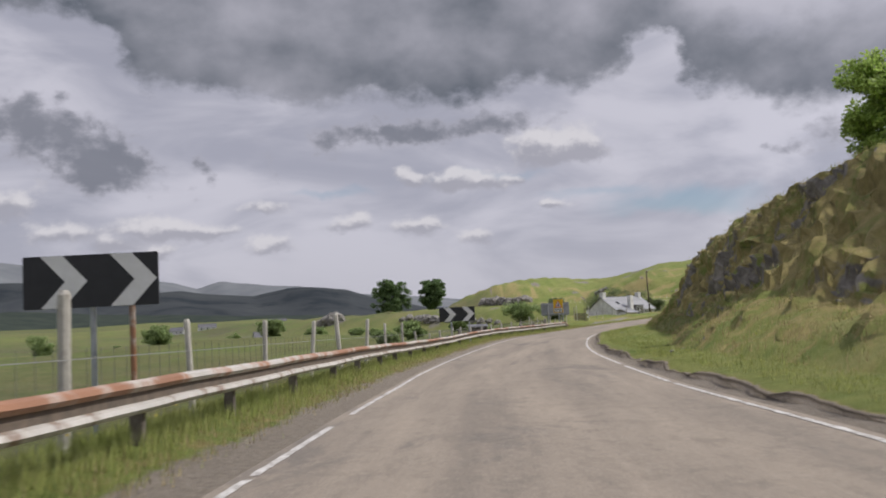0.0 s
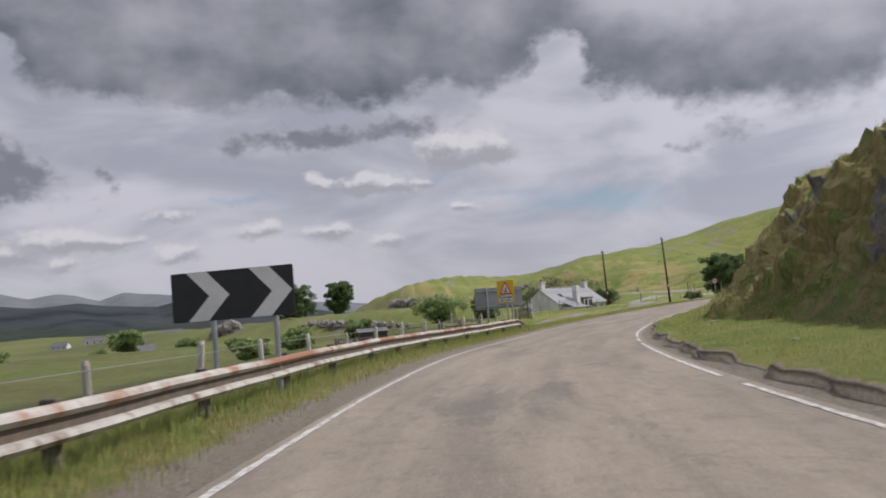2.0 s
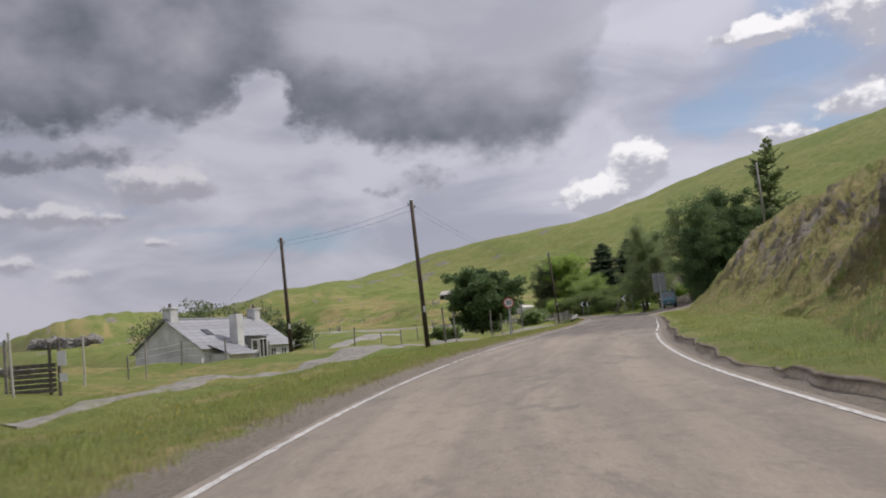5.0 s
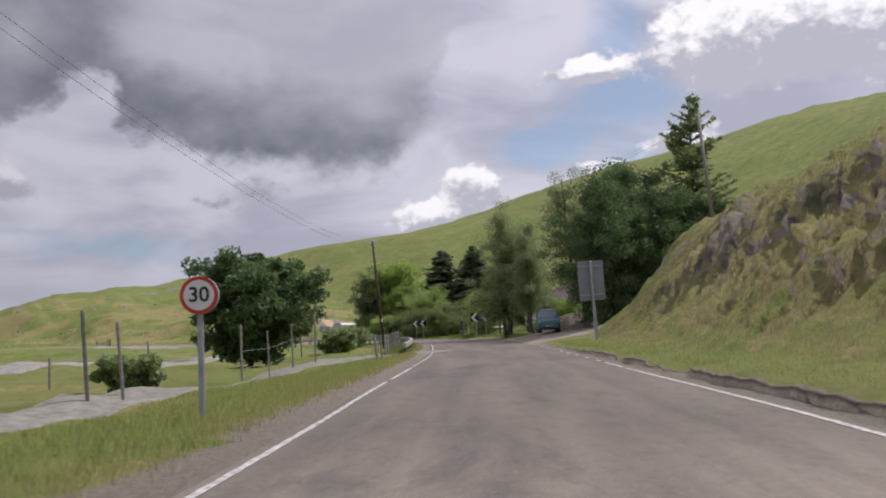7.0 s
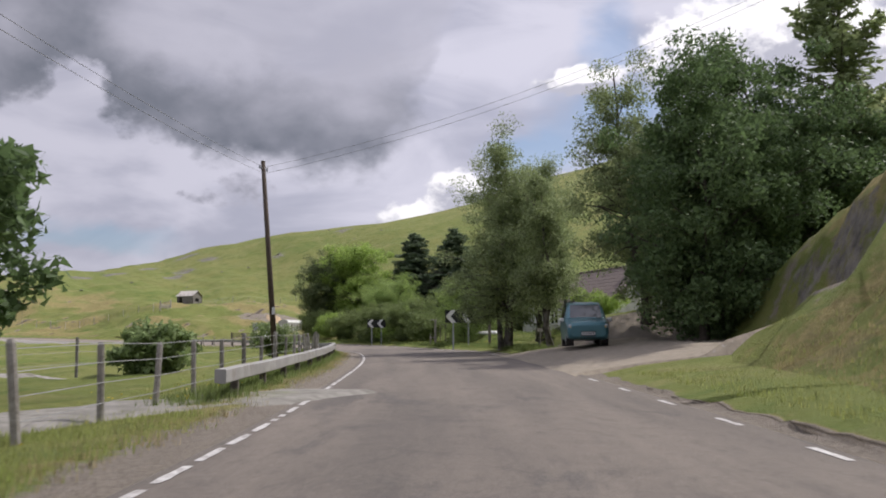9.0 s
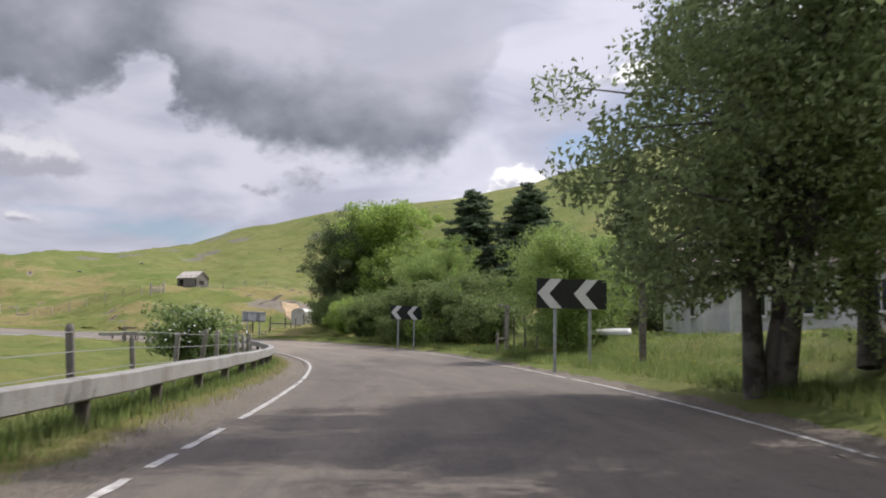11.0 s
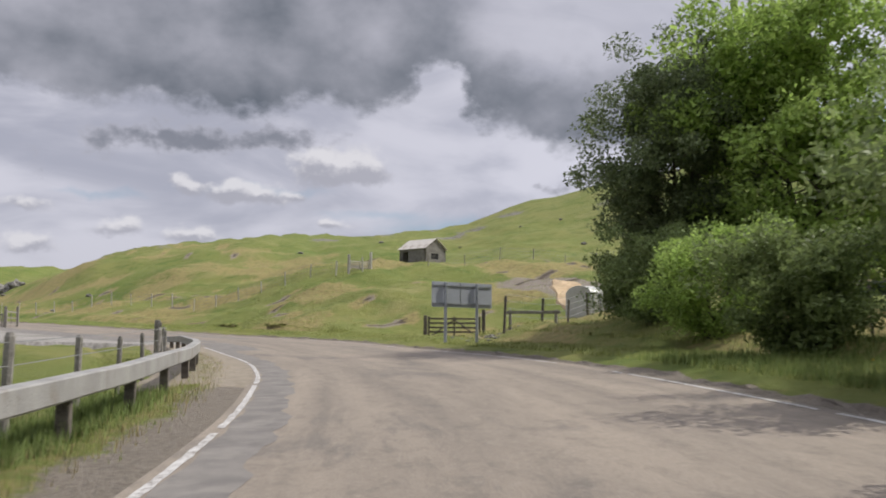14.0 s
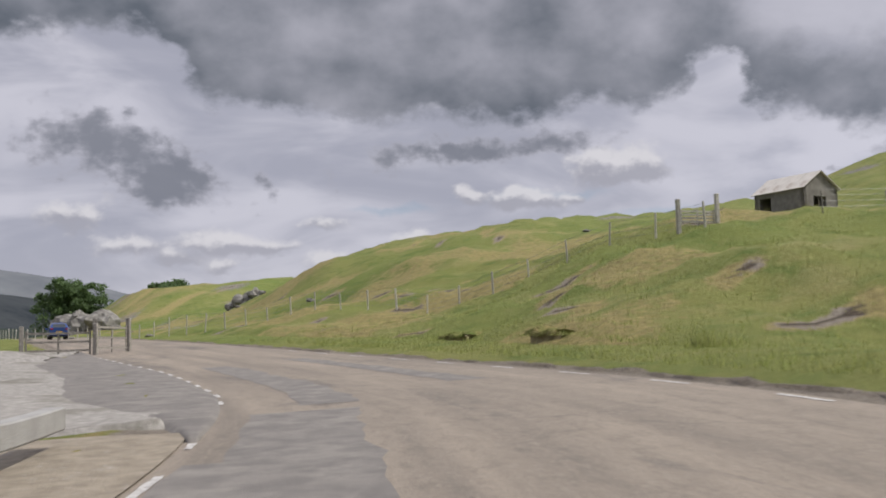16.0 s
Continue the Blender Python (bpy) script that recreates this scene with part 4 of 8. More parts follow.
def tree(x, y, high, wide, leaf, bark, label, category="tree", seed=1, clumps=70, leaves=130, size=0.16, clump=0.75, bare=0.18, shape="round", stems=1, lean=(0, 0), z=None, group="", droop=0.0, name="tree", slim=1.0):
    rng = np.random.default_rng(seed)
    base = gz(x, y) - 0.1 if z is None else z
    top = thing(name, pose(x, y, base), label, category, group)
    bm = bmesh.new()
    ends = []
    for sidx in range(stems):
        off = Vector((rng.normal(0, 0.12 * wide), rng.normal(0, 0.12 * wide), 0)) if stems > 1 else Vector((0, 0, 0))
        p, r = Vector((off.x * 0.35, off.y * 0.35, 0)), 0.021 * high / (stems ** 0.5) + 0.03
        pts = [(p.copy(), r)]
        hh = high * (0.86 if sidx == 0 else rng.uniform(0.6, 0.85))
        for q in range(6):
            p = p + Vector((off.x * 0.16 + rng.normal(0, 0.02 * high) + lean[0] / 6, off.y * 0.16 + rng.normal(0, 0.02 * high) + lean[1] / 6, hh / 6))
            r *= 0.74
            pts.append((p.copy(), r))
        for (a, ra), (b, rb) in zip(pts, pts[1:]):
            tube(bm, a, b, ra, rb, 8, False)
        ends.append(pts)
    centres = []
    for c in range(clumps):
        pts = ends[c % stems]
        u = rng.uniform(bare, 1.0)
        k = min(5, int(u * 6))
        a = pts[k][0].lerp(pts[k + 1][0], u * 6 - k)
        th = rng.uniform(0, 2 * math.pi)
        v = (u - bare) / (1 - bare)
        if shape == "round":
            rad = wide / 2 * math.sqrt(max(0.02, 1 - (2 * v * 0.92 - 0.9) ** 2))
        elif shape == "tall":
            rad = wide / 2 * (0.55 + 0.6 * v - 1.0 * v * v)
        else:
            rad = wide / 2 * (1.05 - 0.9 * v)
        rad *= rng.uniform(0.35, 1.0) * rng.uniform(0.8, 1.12)
        e = a + Vector((math.cos(th) * rad, math.sin(th) * rad, rad * (0.35 - droop) + rng.normal(0, 0.05 * high)))
        e.z = max(e.z, clump * 0.6)
        mid = a.lerp(e, 0.5) + Vector((0, 0, 0.08 * rad))
        rr = max(0.012, pts[k][1] * 0.35)
        tube(bm, a, mid, rr, rr * 0.65, 5, False)
        tube(bm, mid, e, rr * 0.65, rr * 0.25, 5, False)
        centres.append((e, clump * rng.uniform(0.6, 1.25)))
        if rng.random() < 0.6:
            centres.append((mid, clump * rng.uniform(0.5, 0.9)))
    part("trunk", bm, bark, top, smooth=True)
    C = np.array([(*e, r) for e, r in centres])
    k = len(C) * leaves
    which = np.repeat(np.arange(len(C)), leaves)
    d = unit(k, rng) * (rng.random(k) ** 0.45)[:, None]
    d[:, 2] *= 0.72
    pos = C[which, :3] + d * C[which, 3:4]
    if droop:
        pos[:, 2] -= droop * 1.6 * rng.random(k) ** 2 * C[which, 3]
    pos[:, 2] = np.maximum(pos[:, 2], 0.05)
    nrm = unit(k, rng) + np.array([0, 0, 0.6])
    ax = np.cross(nrm, unit(k, rng))
    ax /= np.linalg.norm(ax, axis=1)[:, None] + 1e-9
    ay = np.cross(nrm, ax)
    ay /= np.linalg.norm(ay, axis=1)[:, None] + 1e-9
    sc = (size * rng.uniform(0.6, 1.3, k))[:, None]
    part("crown", quads(pos, ax * sc * 0.42 * slim, ay * sc * 0.75 / slim ** 0.5), leaf, top)
    return top


def conifer(x, y, high, wide, label, seed=1, sparse=1.0, z=None, name="spruce_tree", per=4, power=0.8, rise=0.0, leaf=None):
    rng = np.random.default_rng(seed)
    base = gz(x, y) - 0.1 if z is None else z
    top = thing(name, pose(x, y, base), label, "tree")
    bm = bmesh.new()
    tube(bm, (0, 0, 0), (0, 0, high * 0.5), 0.02 * high, 0.012 * high, 8, False)
    tube(bm, (0, 0, high * 0.5), (0, 0, high), 0.012 * high, 0.012, 8, False)
    P, A, B = [], [], []
    h = 0.10 * high
    while h < high * 0.985:
        v = h / high
        reach = wide / 2 * (1 - v) ** power * rng.uniform(0.85, 1.1) + 0.12
        for b in range(per):
            if rng.random() > sparse:
                continue
            h0 = h
            h = h0 + rng.normal(0, 0.012 * high)
            th = rng.uniform(0, 2 * math.pi)
            L = reach * rng.uniform(0.45, 1.2)
            up = 0.35 * v - 0.12 + rise
            d = np.array([math.cos(th), math.sin(th), up])
            side = np.array([-math.sin(th), math.cos(th), 0])
            e = d * L
            tube(bm, (0, 0, h), Vector(e) + Vector((0, 0, h)), 0.010 * high * (1 - v) + 0.008, 0.004, 4, False)
            m = max(4, int(L * 13))
            for q in range(m):
                t = (q + rng.random()) / m
                w = (0.55 * L * (1 - t) + 0.10) * rng.uniform(0.4, 1.0)
                sg = 1 if q % 2 else -1
                c = np.array([0, 0, h]) + e * t + np.array([0, 0, (0.35 * rise - 0.10) * L * t * t])
                tip = side * sg * w + d * w * 0.6 + np.array([0, 0, -0.25 * w + rng.normal(0, 0.06)])
                for f in np.linspace(0.15, 0.95, max(3, int(w * 7))):
                    cc = c + tip * f
                    P.append(cc)
                    A.append(rng.normal(0, 0.08, 3) + side * 0.05)
                    B.append(tip / (np.linalg.norm(tip) + 1e-6) * rng.uniform(0.13, 0.24) + rng.normal(0, 0.06, 3))
            h = h0
        h += 0.018 * high * rng.uniform(0.5, 1.5)
    part("trunk", bm, M_BARK, top, smooth=True)
    part("crown", quads(np.array(P), np.array(A), np.array(B)), leaf or L_FIR, top)
    return top


def blades(name, pts, high, mat, label, category, per=6, wide=0.012, seed=3, spread=0.10):
    """Grass tufts rooted at the points: thin bent blades in one mesh."""
    rng = np.random.default_rng(seed)
    k = len(pts) * per
    root = np.repeat(np.asarray(pts), per, 0)
    hh = np.repeat(np.broadcast_to(high, (len(pts),)), per) * rng.uniform(0.5, 1.25, k)
    th = rng.uniform(0, 2 * np.pi, k)
    root[:, :2] += rng.normal(0, spread, (k, 2))
    bend = hh * rng.uniform(0.1, 0.6, k)
    dx, dy = np.cos(th), np.sin(th)
    w = wide * rng.uniform(0.6, 1.4, k)
    v = np.empty((k, 3, 3))
    sx, sy = -dy * w * 1.2, dx * w * 1.2
    v[:, 0] = root + np.column_stack([-sx, -sy, -0.03 + 0 * hh])
    v[:, 1] = root + np.column_stack([sx, sy, -0.03 + 0 * hh])
    v[:, 2] = root + np.column_stack([dx * bend, dy * bend, hh])
    me = bpy.data.meshes.new(name)
    me.vertices.add(k * 3)
    me.vertices.foreach_set("co", v.ravel().astype(np.float32))
    me.loops.add(k * 3)
    me.loops.foreach_set("vertex_index", np.arange(k * 3, dtype=np.int32))
    me.polygons.add(k)
    me.polygons.foreach_set("loop_start", np.arange(0, k * 3, 3, dtype=np.int32))
    me.update(calc_edges=True)
    # rounded tufts: the blades shade like a soft sward
    up = np.column_stack([0.45 * dx, 0.45 * dy, 0.9 + 0 * dx]) + rng.normal(0, 0.18, (k, 3))
    up /= np.linalg.norm(up, axis=1)[:, None]
    me.normals_split_custom_set_from_vertices(np.repeat(up, 3, 0).astype(np.float32))
    return tagged(part(name, me, mat), label, category, kind="stuff")


def beside(side, s0, s1, d0, d1, k, seed):
    """Random points along a verge: stations and distances out from the road's edge."""
    rng = np.random.default_rng(seed)
    a = rng.uniform(*np.interp([s0, s1], ST, ARC), k)
    i = np.clip(np.searchsorted(ARC, a), 0, len(ST) - 1)
    d = d0 + (d1 - d0) * rng.random(k) ** 1.2
    lat = LEFT[i] - d if side == "left" else (LEFT + WIDE)[i] + d
    xy = RD[i, :2] + RT[i] * lat[:, None]
    keep = (YARD[i] < 0.3) | (side == "left")
    i, d, lat, xy = i[keep], d[keep], lat[keep], xy[keep]
    zz = ground_height(xy[:, 0], xy[:, 1], True)
    zv = RD[i, 2] + BANK[i] * np.clip(lat, -4, 7) + (np.interp(d, [0, 1.1, 1.7, 2.6, 3.4, 4.4], [0, 0.02, 0.0, -0.05, -0.11, -0.3]) + LIFT[i] * np.interp(d, [0.9, 1.7, 2.6, 3.4], [0, 1, 0.6, 0]) if side == "left" else np.interp(d, [0, 0.42, 0.72, 1.7, 4.3], [0, 0, 0.16, 0.22, 0.31]))
    t = smooth_step(3.6, 4.4, d)
    return np.column_stack([xy, np.where(d < 4.4, np.maximum(zv * (1 - t) + zz * t, np.where(d > 3.3, zz - 0.3, -99)), zz)])


# ---- steel guard rails ----
M_RAILWHITE = worn_paint("flaking_white_rail_paint", (0.52, 0.50, 0.47), (0.17, 0.10, 0.06), 0.57, 2.2)
M_RAILRUST = worn_paint("rusted_rail_paint", (0.30, 0.145, 0.08), (0.46, 0.43, 0.39), 0.58, 0.9)
M_RAILPALE = worn_paint("peeling_white_rail_top", (0.50, 0.475, 0.44), (0.30, 0.15, 0.085), 0.54, 1.6)
M_RAILDIRT = material("dirty_rail_trough", (0.15, 0.115, 0.09), 0.85, second=(0.09, 0.075, 0.06), scale=5.0, bump=0.4)
M_BEAM = material("weathered_pale_beam", (0.34, 0.332, 0.315), 0.75, second=(0.25, 0.243, 0.23), scale=1.3, bump=0.4, third=(0.22, 0.20, 0.175), third_scale=1.5, third_at=0.62)


def station(s, lat):
    i = min(len(ST) - 1, max(0, int(np.searchsorted(ST, s))))
    return RD[i, 0] + RT[i, 0] * lat, RD[i, 1] + RT[i, 1] * lat, i


def profile_rail(name, side_d, s0, s1, panels, profile, mat, top, label="", flare=0.0):
    """Lengths of rail along the left verge with the given profile of (outward, up), one part each."""
    a0, a1 = np.interp([s0, s1], ST, ARC)
    cuts = np.linspace(a0, a1, panels + 1)
    for j in range(panels):
        k = 6
        V = []
        for a in np.linspace(cuts[j] - 0.02, cuts[j + 1] - 0.03, k):
            i = int(np.clip(np.searchsorted(ARC, a), 0, len(ST) - 1))
            d = side_d + flare * max(0.0, 1 - (a1 - a) / 5.0) ** 2
            sag = 0.006 * math.sin(a * 0.9) + 0.003 * math.sin(a * 2.3) - 0.45 * (flare > 0) * max(0.0, 1 - (a1 - a) / 4.0) ** 2
            sag -= 0.10 * float(np.interp(ST[i], [1.4, 2.4], [0, 1])) * (flare > 0) + 0.2 * float(smooth_step(16.1, 16.56, ST[i]))
            for o, u in profile:
                lat = LEFT[i] - d + o
                V.append((RD[i, 0] + RT[i, 0] * lat, RD[i, 1] + RT[i, 1] * lat, RD[i, 2] + u + sag))
        m = len(profile)
        F = [(q * m + e, q * m + (e + 1) % m, (q + 1) * m + (e + 1) % m, (q + 1) * m + e) for q in range(k - 1) for e in range(m)]
        F += [tuple(range(m))[::-1], tuple((k - 1) * m + e for e in range(m))]
        me = mesh_py(name, V, F)
        part(name, me, mat if not isinstance(mat, tuple) else mat[int(math.sin(j * 2.7) > 0.05)], top, label if j == 0 else "")


def guard_rails():
    x, y, i = station(0, LEFT[200])
    old = thing("guard_rail", Matrix.Identity(4), "old steel guard rail with flaking white paint and rust", "guard rail")
    d = 1.45
    up = [(0.0, 0.675), (0.05, 0.69), (0.083, 0.73), (0.06, 0.775), (0.0, 0.80), (-0.02, 0.79), (0.02, 0.73), (-0.02, 0.675)]
    lo = [(0.0, 0.455), (0.055, 0.47), (0.088, 0.51), (0.065, 0.555), (0.0, 0.575), (-0.02, 0.565), (0.03, 0.51), (-0.02, 0.46)]
    mid = [(-0.02, 0.55), (0.005, 0.56), (0.005, 0.685), (-0.02, 0.695)]
    n = 24
    profile_rail("upper_wave", d, -1.2, 4.62, n, up, (M_RAILRUST, M_RAILPALE), old, "rusted upper wave with peeling white paint", 0.5)
    profile_rail("lower_wave", d, -1.2, 4.62, n, lo, M_RAILWHITE, old, "flaking white lower wave", 0.5)
    profile_rail("trough", d, -1.2, 4.62, n, mid, M_RAILDIRT, old, "dirty brown trough of the rail", 0.5)
    bm = bmesh.new()
    box(bm, 0, 0, 0.0, 0.14, 0.12, 1.3, bevel=0.012)
    post = mesh_from(bm, "post")
    for a in np.arange(*np.interp([-1.1, 4.5], ST, ARC), 4.0):
        j = int(np.searchsorted(ARC, a))
        lat = LEFT[j] - d - 0.10
        p = part("post", post, M_DARKPOST, old)
        p.matrix_world = pose(RD[j, 0] + RT[j, 0] * lat, RD[j, 1] + RT[j, 1] * lat, RD[j, 2] + 0.08, 0, 0, math.degrees(math.atan2(RT[j, 1], RT[j, 0])))
    beam = thing("guard_rail", Matrix.Identity(4), "weathered pale box-beam guard rail on short dark posts", "guard rail")
    d = 1.35
    prof = [(0.0, 0.32), (0.07, 0.32), (0.085, 0.34), (0.085, 0.545), (0.07, 0.56), (-0.10, 0.56), (-0.11, 0.54), (-0.11, 0.34)]
    profile_rail("beam", d, 9.95, 16.56, 27, prof, M_BEAM, beam)
    for a in np.arange(*np.interp([10.0, 16.42], ST, ARC), 3.4):
        j = int(np.searchsorted(ARC, a))
        lat = LEFT[j] - d - 0.03
        p = part("post", post, M_DARKPOST, beam)
        p.matrix_world = pose(RD[j, 0] + RT[j, 0] * lat, RD[j, 1] + RT[j, 1] * lat, RD[j, 2] - 0.32, 0, 0, math.degrees(math.atan2(RT[j, 1], RT[j, 0])))


guard_rails()

# ---- signs ----


def facing(p, q):
    """The pose at p with x along the level line from p to q; its -y side is the face."""
    return pose(p[0], p[1], p[2], 0, 0, math.degrees(math.atan2(q[1] - p[1], q[0] - p[0])))


def plate(bm, w, h, t=0.012, r=0.04, z0=0.0, y0=0.0):
    pts = []
    for cx, cz, a0 in ((w - r, z0 + r, -90), (w - r, z0 + h - r, 0), (r, z0 + h - r, 90), (r, z0 + r, 180)):
        for k in range(4):
            a = radians(a0 + 30 * k)
            pts.append((cx + r * math.cos(a), cz + r * math.sin(a)))
    return prism(bm, pts, y0, y0 + t)


def round_post(bm, x, y, z0, z1, r=0.045):
    tube(bm, (x, y, z0), (x, y, z1), r, r, 12)
    return tube(bm, (x, y, z1), (x, y, z1 + 0.012), r * 1.05, r * 0.8, 12)


def chevron_board(p, q, drop, point, posts, label, tops=0.05):
    w = math.dist(p[:2], q[:2])
    h = 0.39 * w
    top = thing("chevron_sign", facing((p[0], p[1], p[2] - h), q), label, "road sign", "black and white chevron boards")
    part("board", plate(bmesh.new(), w, h, 0.02, 0.02), M_BLACK, top)
    a, b = 0.40 * h * 1.15, 0.165 * w
    for x0 in (0.012 * w, 0.525 * w):
        o = [(x0 + a, 0.004), (x0 + a + b, 0.004), (x0 + b, h / 2), (x0 + a + b, h - 0.004), (x0 + a, h - 0.004), (x0, h / 2)]
        if point == "right":
            o = [(w - x, z) for x, z in o]
        part("chevron", prism(bmesh.new(), o, -0.004, 0.0), M_WHITE, top, "white chevron")
    for f, mat, lb in posts:
        part("post", round_post(bmesh.new(), f * w, 0.075, -drop, h * 0.85, 0.045), mat, top, lb)
    for zz in (0.22 * h, 0.78 * h):
        bm = bmesh.new()
        box(bm, w / 2, 0.028, zz, w * 0.92, 0.025, 0.045)
        part("rear_channel", bm, M_STEEL, top)
    return top


M_RUSTPOST = worn_paint("rusty_post", (0.24, 0.115, 0.06), (0.36, 0.33, 0.30), 0.55, 3.0)
chevron_board((-6.25, 14.95, 2.46), (-4.25, 14.96, 2.46), 2.3, "right", [(0.5, M_STEEL, ""), (0.79, M_RUSTPOST, "rust-streaked post")], "black board with two white chevrons behind the guard rail")
chevron_board((-0.55, 58.55, 2.19), (1.47, 58.09, 2.19), 1.9, "right", [(0.32, M_STEEL, ""), (0.83, M_STEEL, "")], "black board with two white chevrons on steel posts")
chevron_board((92.66, 223.8, 5.92), (94.73, 223.34, 5.92), 1.9, "left", [(0.27, M_STEEL, ""), (0.77, M_STEEL, "")], "black board with two white chevrons before trees")
chevron_board((101.53, 251.13, 6.26), (103.43, 251.04, 6.26), 2.1, "left", [(0.26, M_STEEL, ""), (0.77, M_STEEL, "")], "black board with two white chevrons in long grass")


def yellow_sign():
    p, q = (9.88, 96.08), (10.68, 95.36)
    top = thing("warning_sign", facing((*p, 1.87), q), "yellow warning sign with a red triangle and a white text plate", "road sign")
    w, h = 1.08, 1.24
    part("backing_board", plate(bmesh.new(), w, h, 0.015, 0.05), M_YELLOW, top)

    def tri(c, base, r, y0, y1):
        pts = []
        cx, zb = c
        hh = base * 0.88
        for (ax, az), a0 in (((cx + base / 2 - r, zb + r * 0.6), -90), ((cx, zb + hh - r * 1.2), 30), ((cx - base / 2 + r, zb + r * 0.6), 150)):
            for k in range(4):
                a = radians(a0 + 40 * k)
                pts.append((ax + r * 0.6 * math.cos(a), az + r * 0.6 * math.sin(a)))
        return prism(bmesh.new(), pts, y0, y1)

    part("triangle", tri((w * 0.5, 0.50), 0.80, 0.05, -0.004, 0.0), M_RED, top, "red triangle border")
    part("triangle_field", tri((w * 0.5, 0.565), 0.58, 0.03, -0.007, -0.004), M_WHITE, top, "white triangle field")
    bm = bmesh.new()
    box(bm, w * 0.53, -0.0085, 0.73, 0.085, 0.003, 0.28, bevel=0.0)
    box(bm, w * 0.42, -0.0085, 0.665, 0.055, 0.003, 0.15)
    part("symbol", bm, M_BLACK, top, "two plain black upright shapes")
    part("text_border", plate(bmesh.new(), w * 0.86, 0.40, 0.003, 0.04, 0.055, -0.004), M_BLACK, top, "black rim of the text plate").location.x = w * 0.07
    part("text_plate", plate(bmesh.new(), w * 0.82, 0.36, 0.003, 0.03, 0.075, -0.007), M_WHITE, top, "white text plate").location.x = w * 0.09
    for line, zz in (("No footway", 0.335), ("for 1 mile", 0.175)):
        me = text_mesh(line, 0.165)
        ob = part("writing", me, M_BLACK, top, "black lettering")
        ob.matrix_basis = pose(w * 0.5, -0.009, zz, 90, 0, 0)
    part("post", round_post(bmesh.new(), w * 0.5, 0.06, -1.75, h * 0.9, 0.05), M_STEEL, top)


yellow_sign()


def rear_sign(name, p, q, h, drop, posts, label, seams=(), mat=None, lean=0.0):
    """A sign seen from behind: plate, two channels and posts towards the eye."""
    w = math.dist(p[:2], q[:2])
    top = thing(name, facing((p[0], p[1], p[2] - h), q) @ pose(0, 0, 0, 0, lean, 0), label, "road sign")
    part("plate", plate(bmesh.new(), w, h, 0.006, 0.03, 0, 0.02), mat or M_SIGNBACK, top)
    for zz in (0.14 * h, 0.86 * h):
        bm = bmesh.new()
        box(bm, w / 2, 0.005, zz, w * 0.97, 0.03, 0.05)
        part("channel", bm, M_STEEL, top)
    for sx in seams:
        bm = bmesh.new()
        box(bm, sx * w, 0.013, h / 2, 0.035, 0.012, h * 0.98)
        part("seam_strip", bm, M_STEEL, top, "pale joint strip")
    for f in posts:
        part("post", round_post(bmesh.new(), f * w, -0.062, -drop, h * 0.98, 0.057), M_STEEL, top)
    return top


rear_sign("direction_sign", (8.95, 98.8, 2.88), (11.75, 99.53, 2.88), 1.22, 2.1, (0.24, 0.76), "grey back of a wide direction sign on posts")
rear_sign("place_sign", (60.45, 166.61, 5.38), (61.32, 166.23, 5.38), 1.42, 1.4, (0.5,), "grey back of an upright sign on one post", lean=-1.5)
rear_sign("direction_sign", (104.37, 286.22, 6.96), (106.91, 287.47, 6.96), 0.90, 1.26, (0.2, 0.72), "pale grey back of a wide direction sign on two posts", (0.47,), material("pale_sign_back", (0.40, 0.42, 0.45), 0.45, 0.0, second=(0.35, 0.37, 0.40), scale=2.0))


def speed_sign():
    top = thing("speed_limit_sign", pose(42.27, 153.27, 3.45, 0, 0, -28), "round red-rimmed speed limit sign reading 30 on a grey post", "road sign")
    r = 0.29

    def disc(rad, y0, y1, mat, nm, lb=""):
        o = [(rad * math.cos(2 * math.pi * k / 40), rad * math.sin(2 * math.pi * k / 40)) for k in range(40)]
        return part(nm, prism(bmesh.new(), o, y0, y1), mat, top, lb)

    disc(r, 0.0, 0.14, M_SIGNBACK, "lamp_case", "deep grey lit sign case")
    disc(r * 0.985, -0.004, 0.0, M_RED, "rim", "red rim")
    disc(r * 0.80, -0.008, -0.004, M_WHITE, "face", "white face")
    ob = part("writing", text_mesh("30", 0.32), M_BLACK, top, "black numerals")
    ob.matrix_basis = pose(0, -0.010, 0, 90, 0, 0)
    part("post", round_post(bmesh.new(), 0, 0.08, -1.9, -0.1, 0.05), M_STEEL, top)


speed_sign()

# ---- poles and wires ----


def wood_pole(foot, head, label, arm=True):
    f, h = Vector(foot), Vector(head)
    top = thing("utility_pole", Matrix.Translation(f), label, "utility pole", "wooden utility poles")
    v = h - f
    part("pole", tube(bmesh.new(), v * -0.06, v, 0.125, 0.085, 12), M_WOODPOLE, top, smooth=True)
    bm = bmesh.new()
    tube(bm, v, v + Vector((0, 0, 0.05)), 0.095, 0.02, 12)
    part("cap", bm, M_STEEL, top)
    if arm:
        for k, s in enumerate((-0.16, 0.16)):
            bm = bmesh.new()
            p = v * 0.965 + Vector((s, 0, -0.1 * k))
            tube(bm, p - Vector((s * 0.6, 0, 0)), p, 0.02, 0.02, 6)
            tube(bm, p, p + Vector((0, 0, 0.14)), 0.045, 0.03, 8)
            part("insulator", bm, M_STEEL, top)
    bm = bmesh.new()
    box(bm, 0, -0.115, 0, 0.12, 0.012, 0.28)
    ob = part("notice_plate", bm, M_WHITE, top, "small white plate")
    ob.location = v * 0.28
    return h


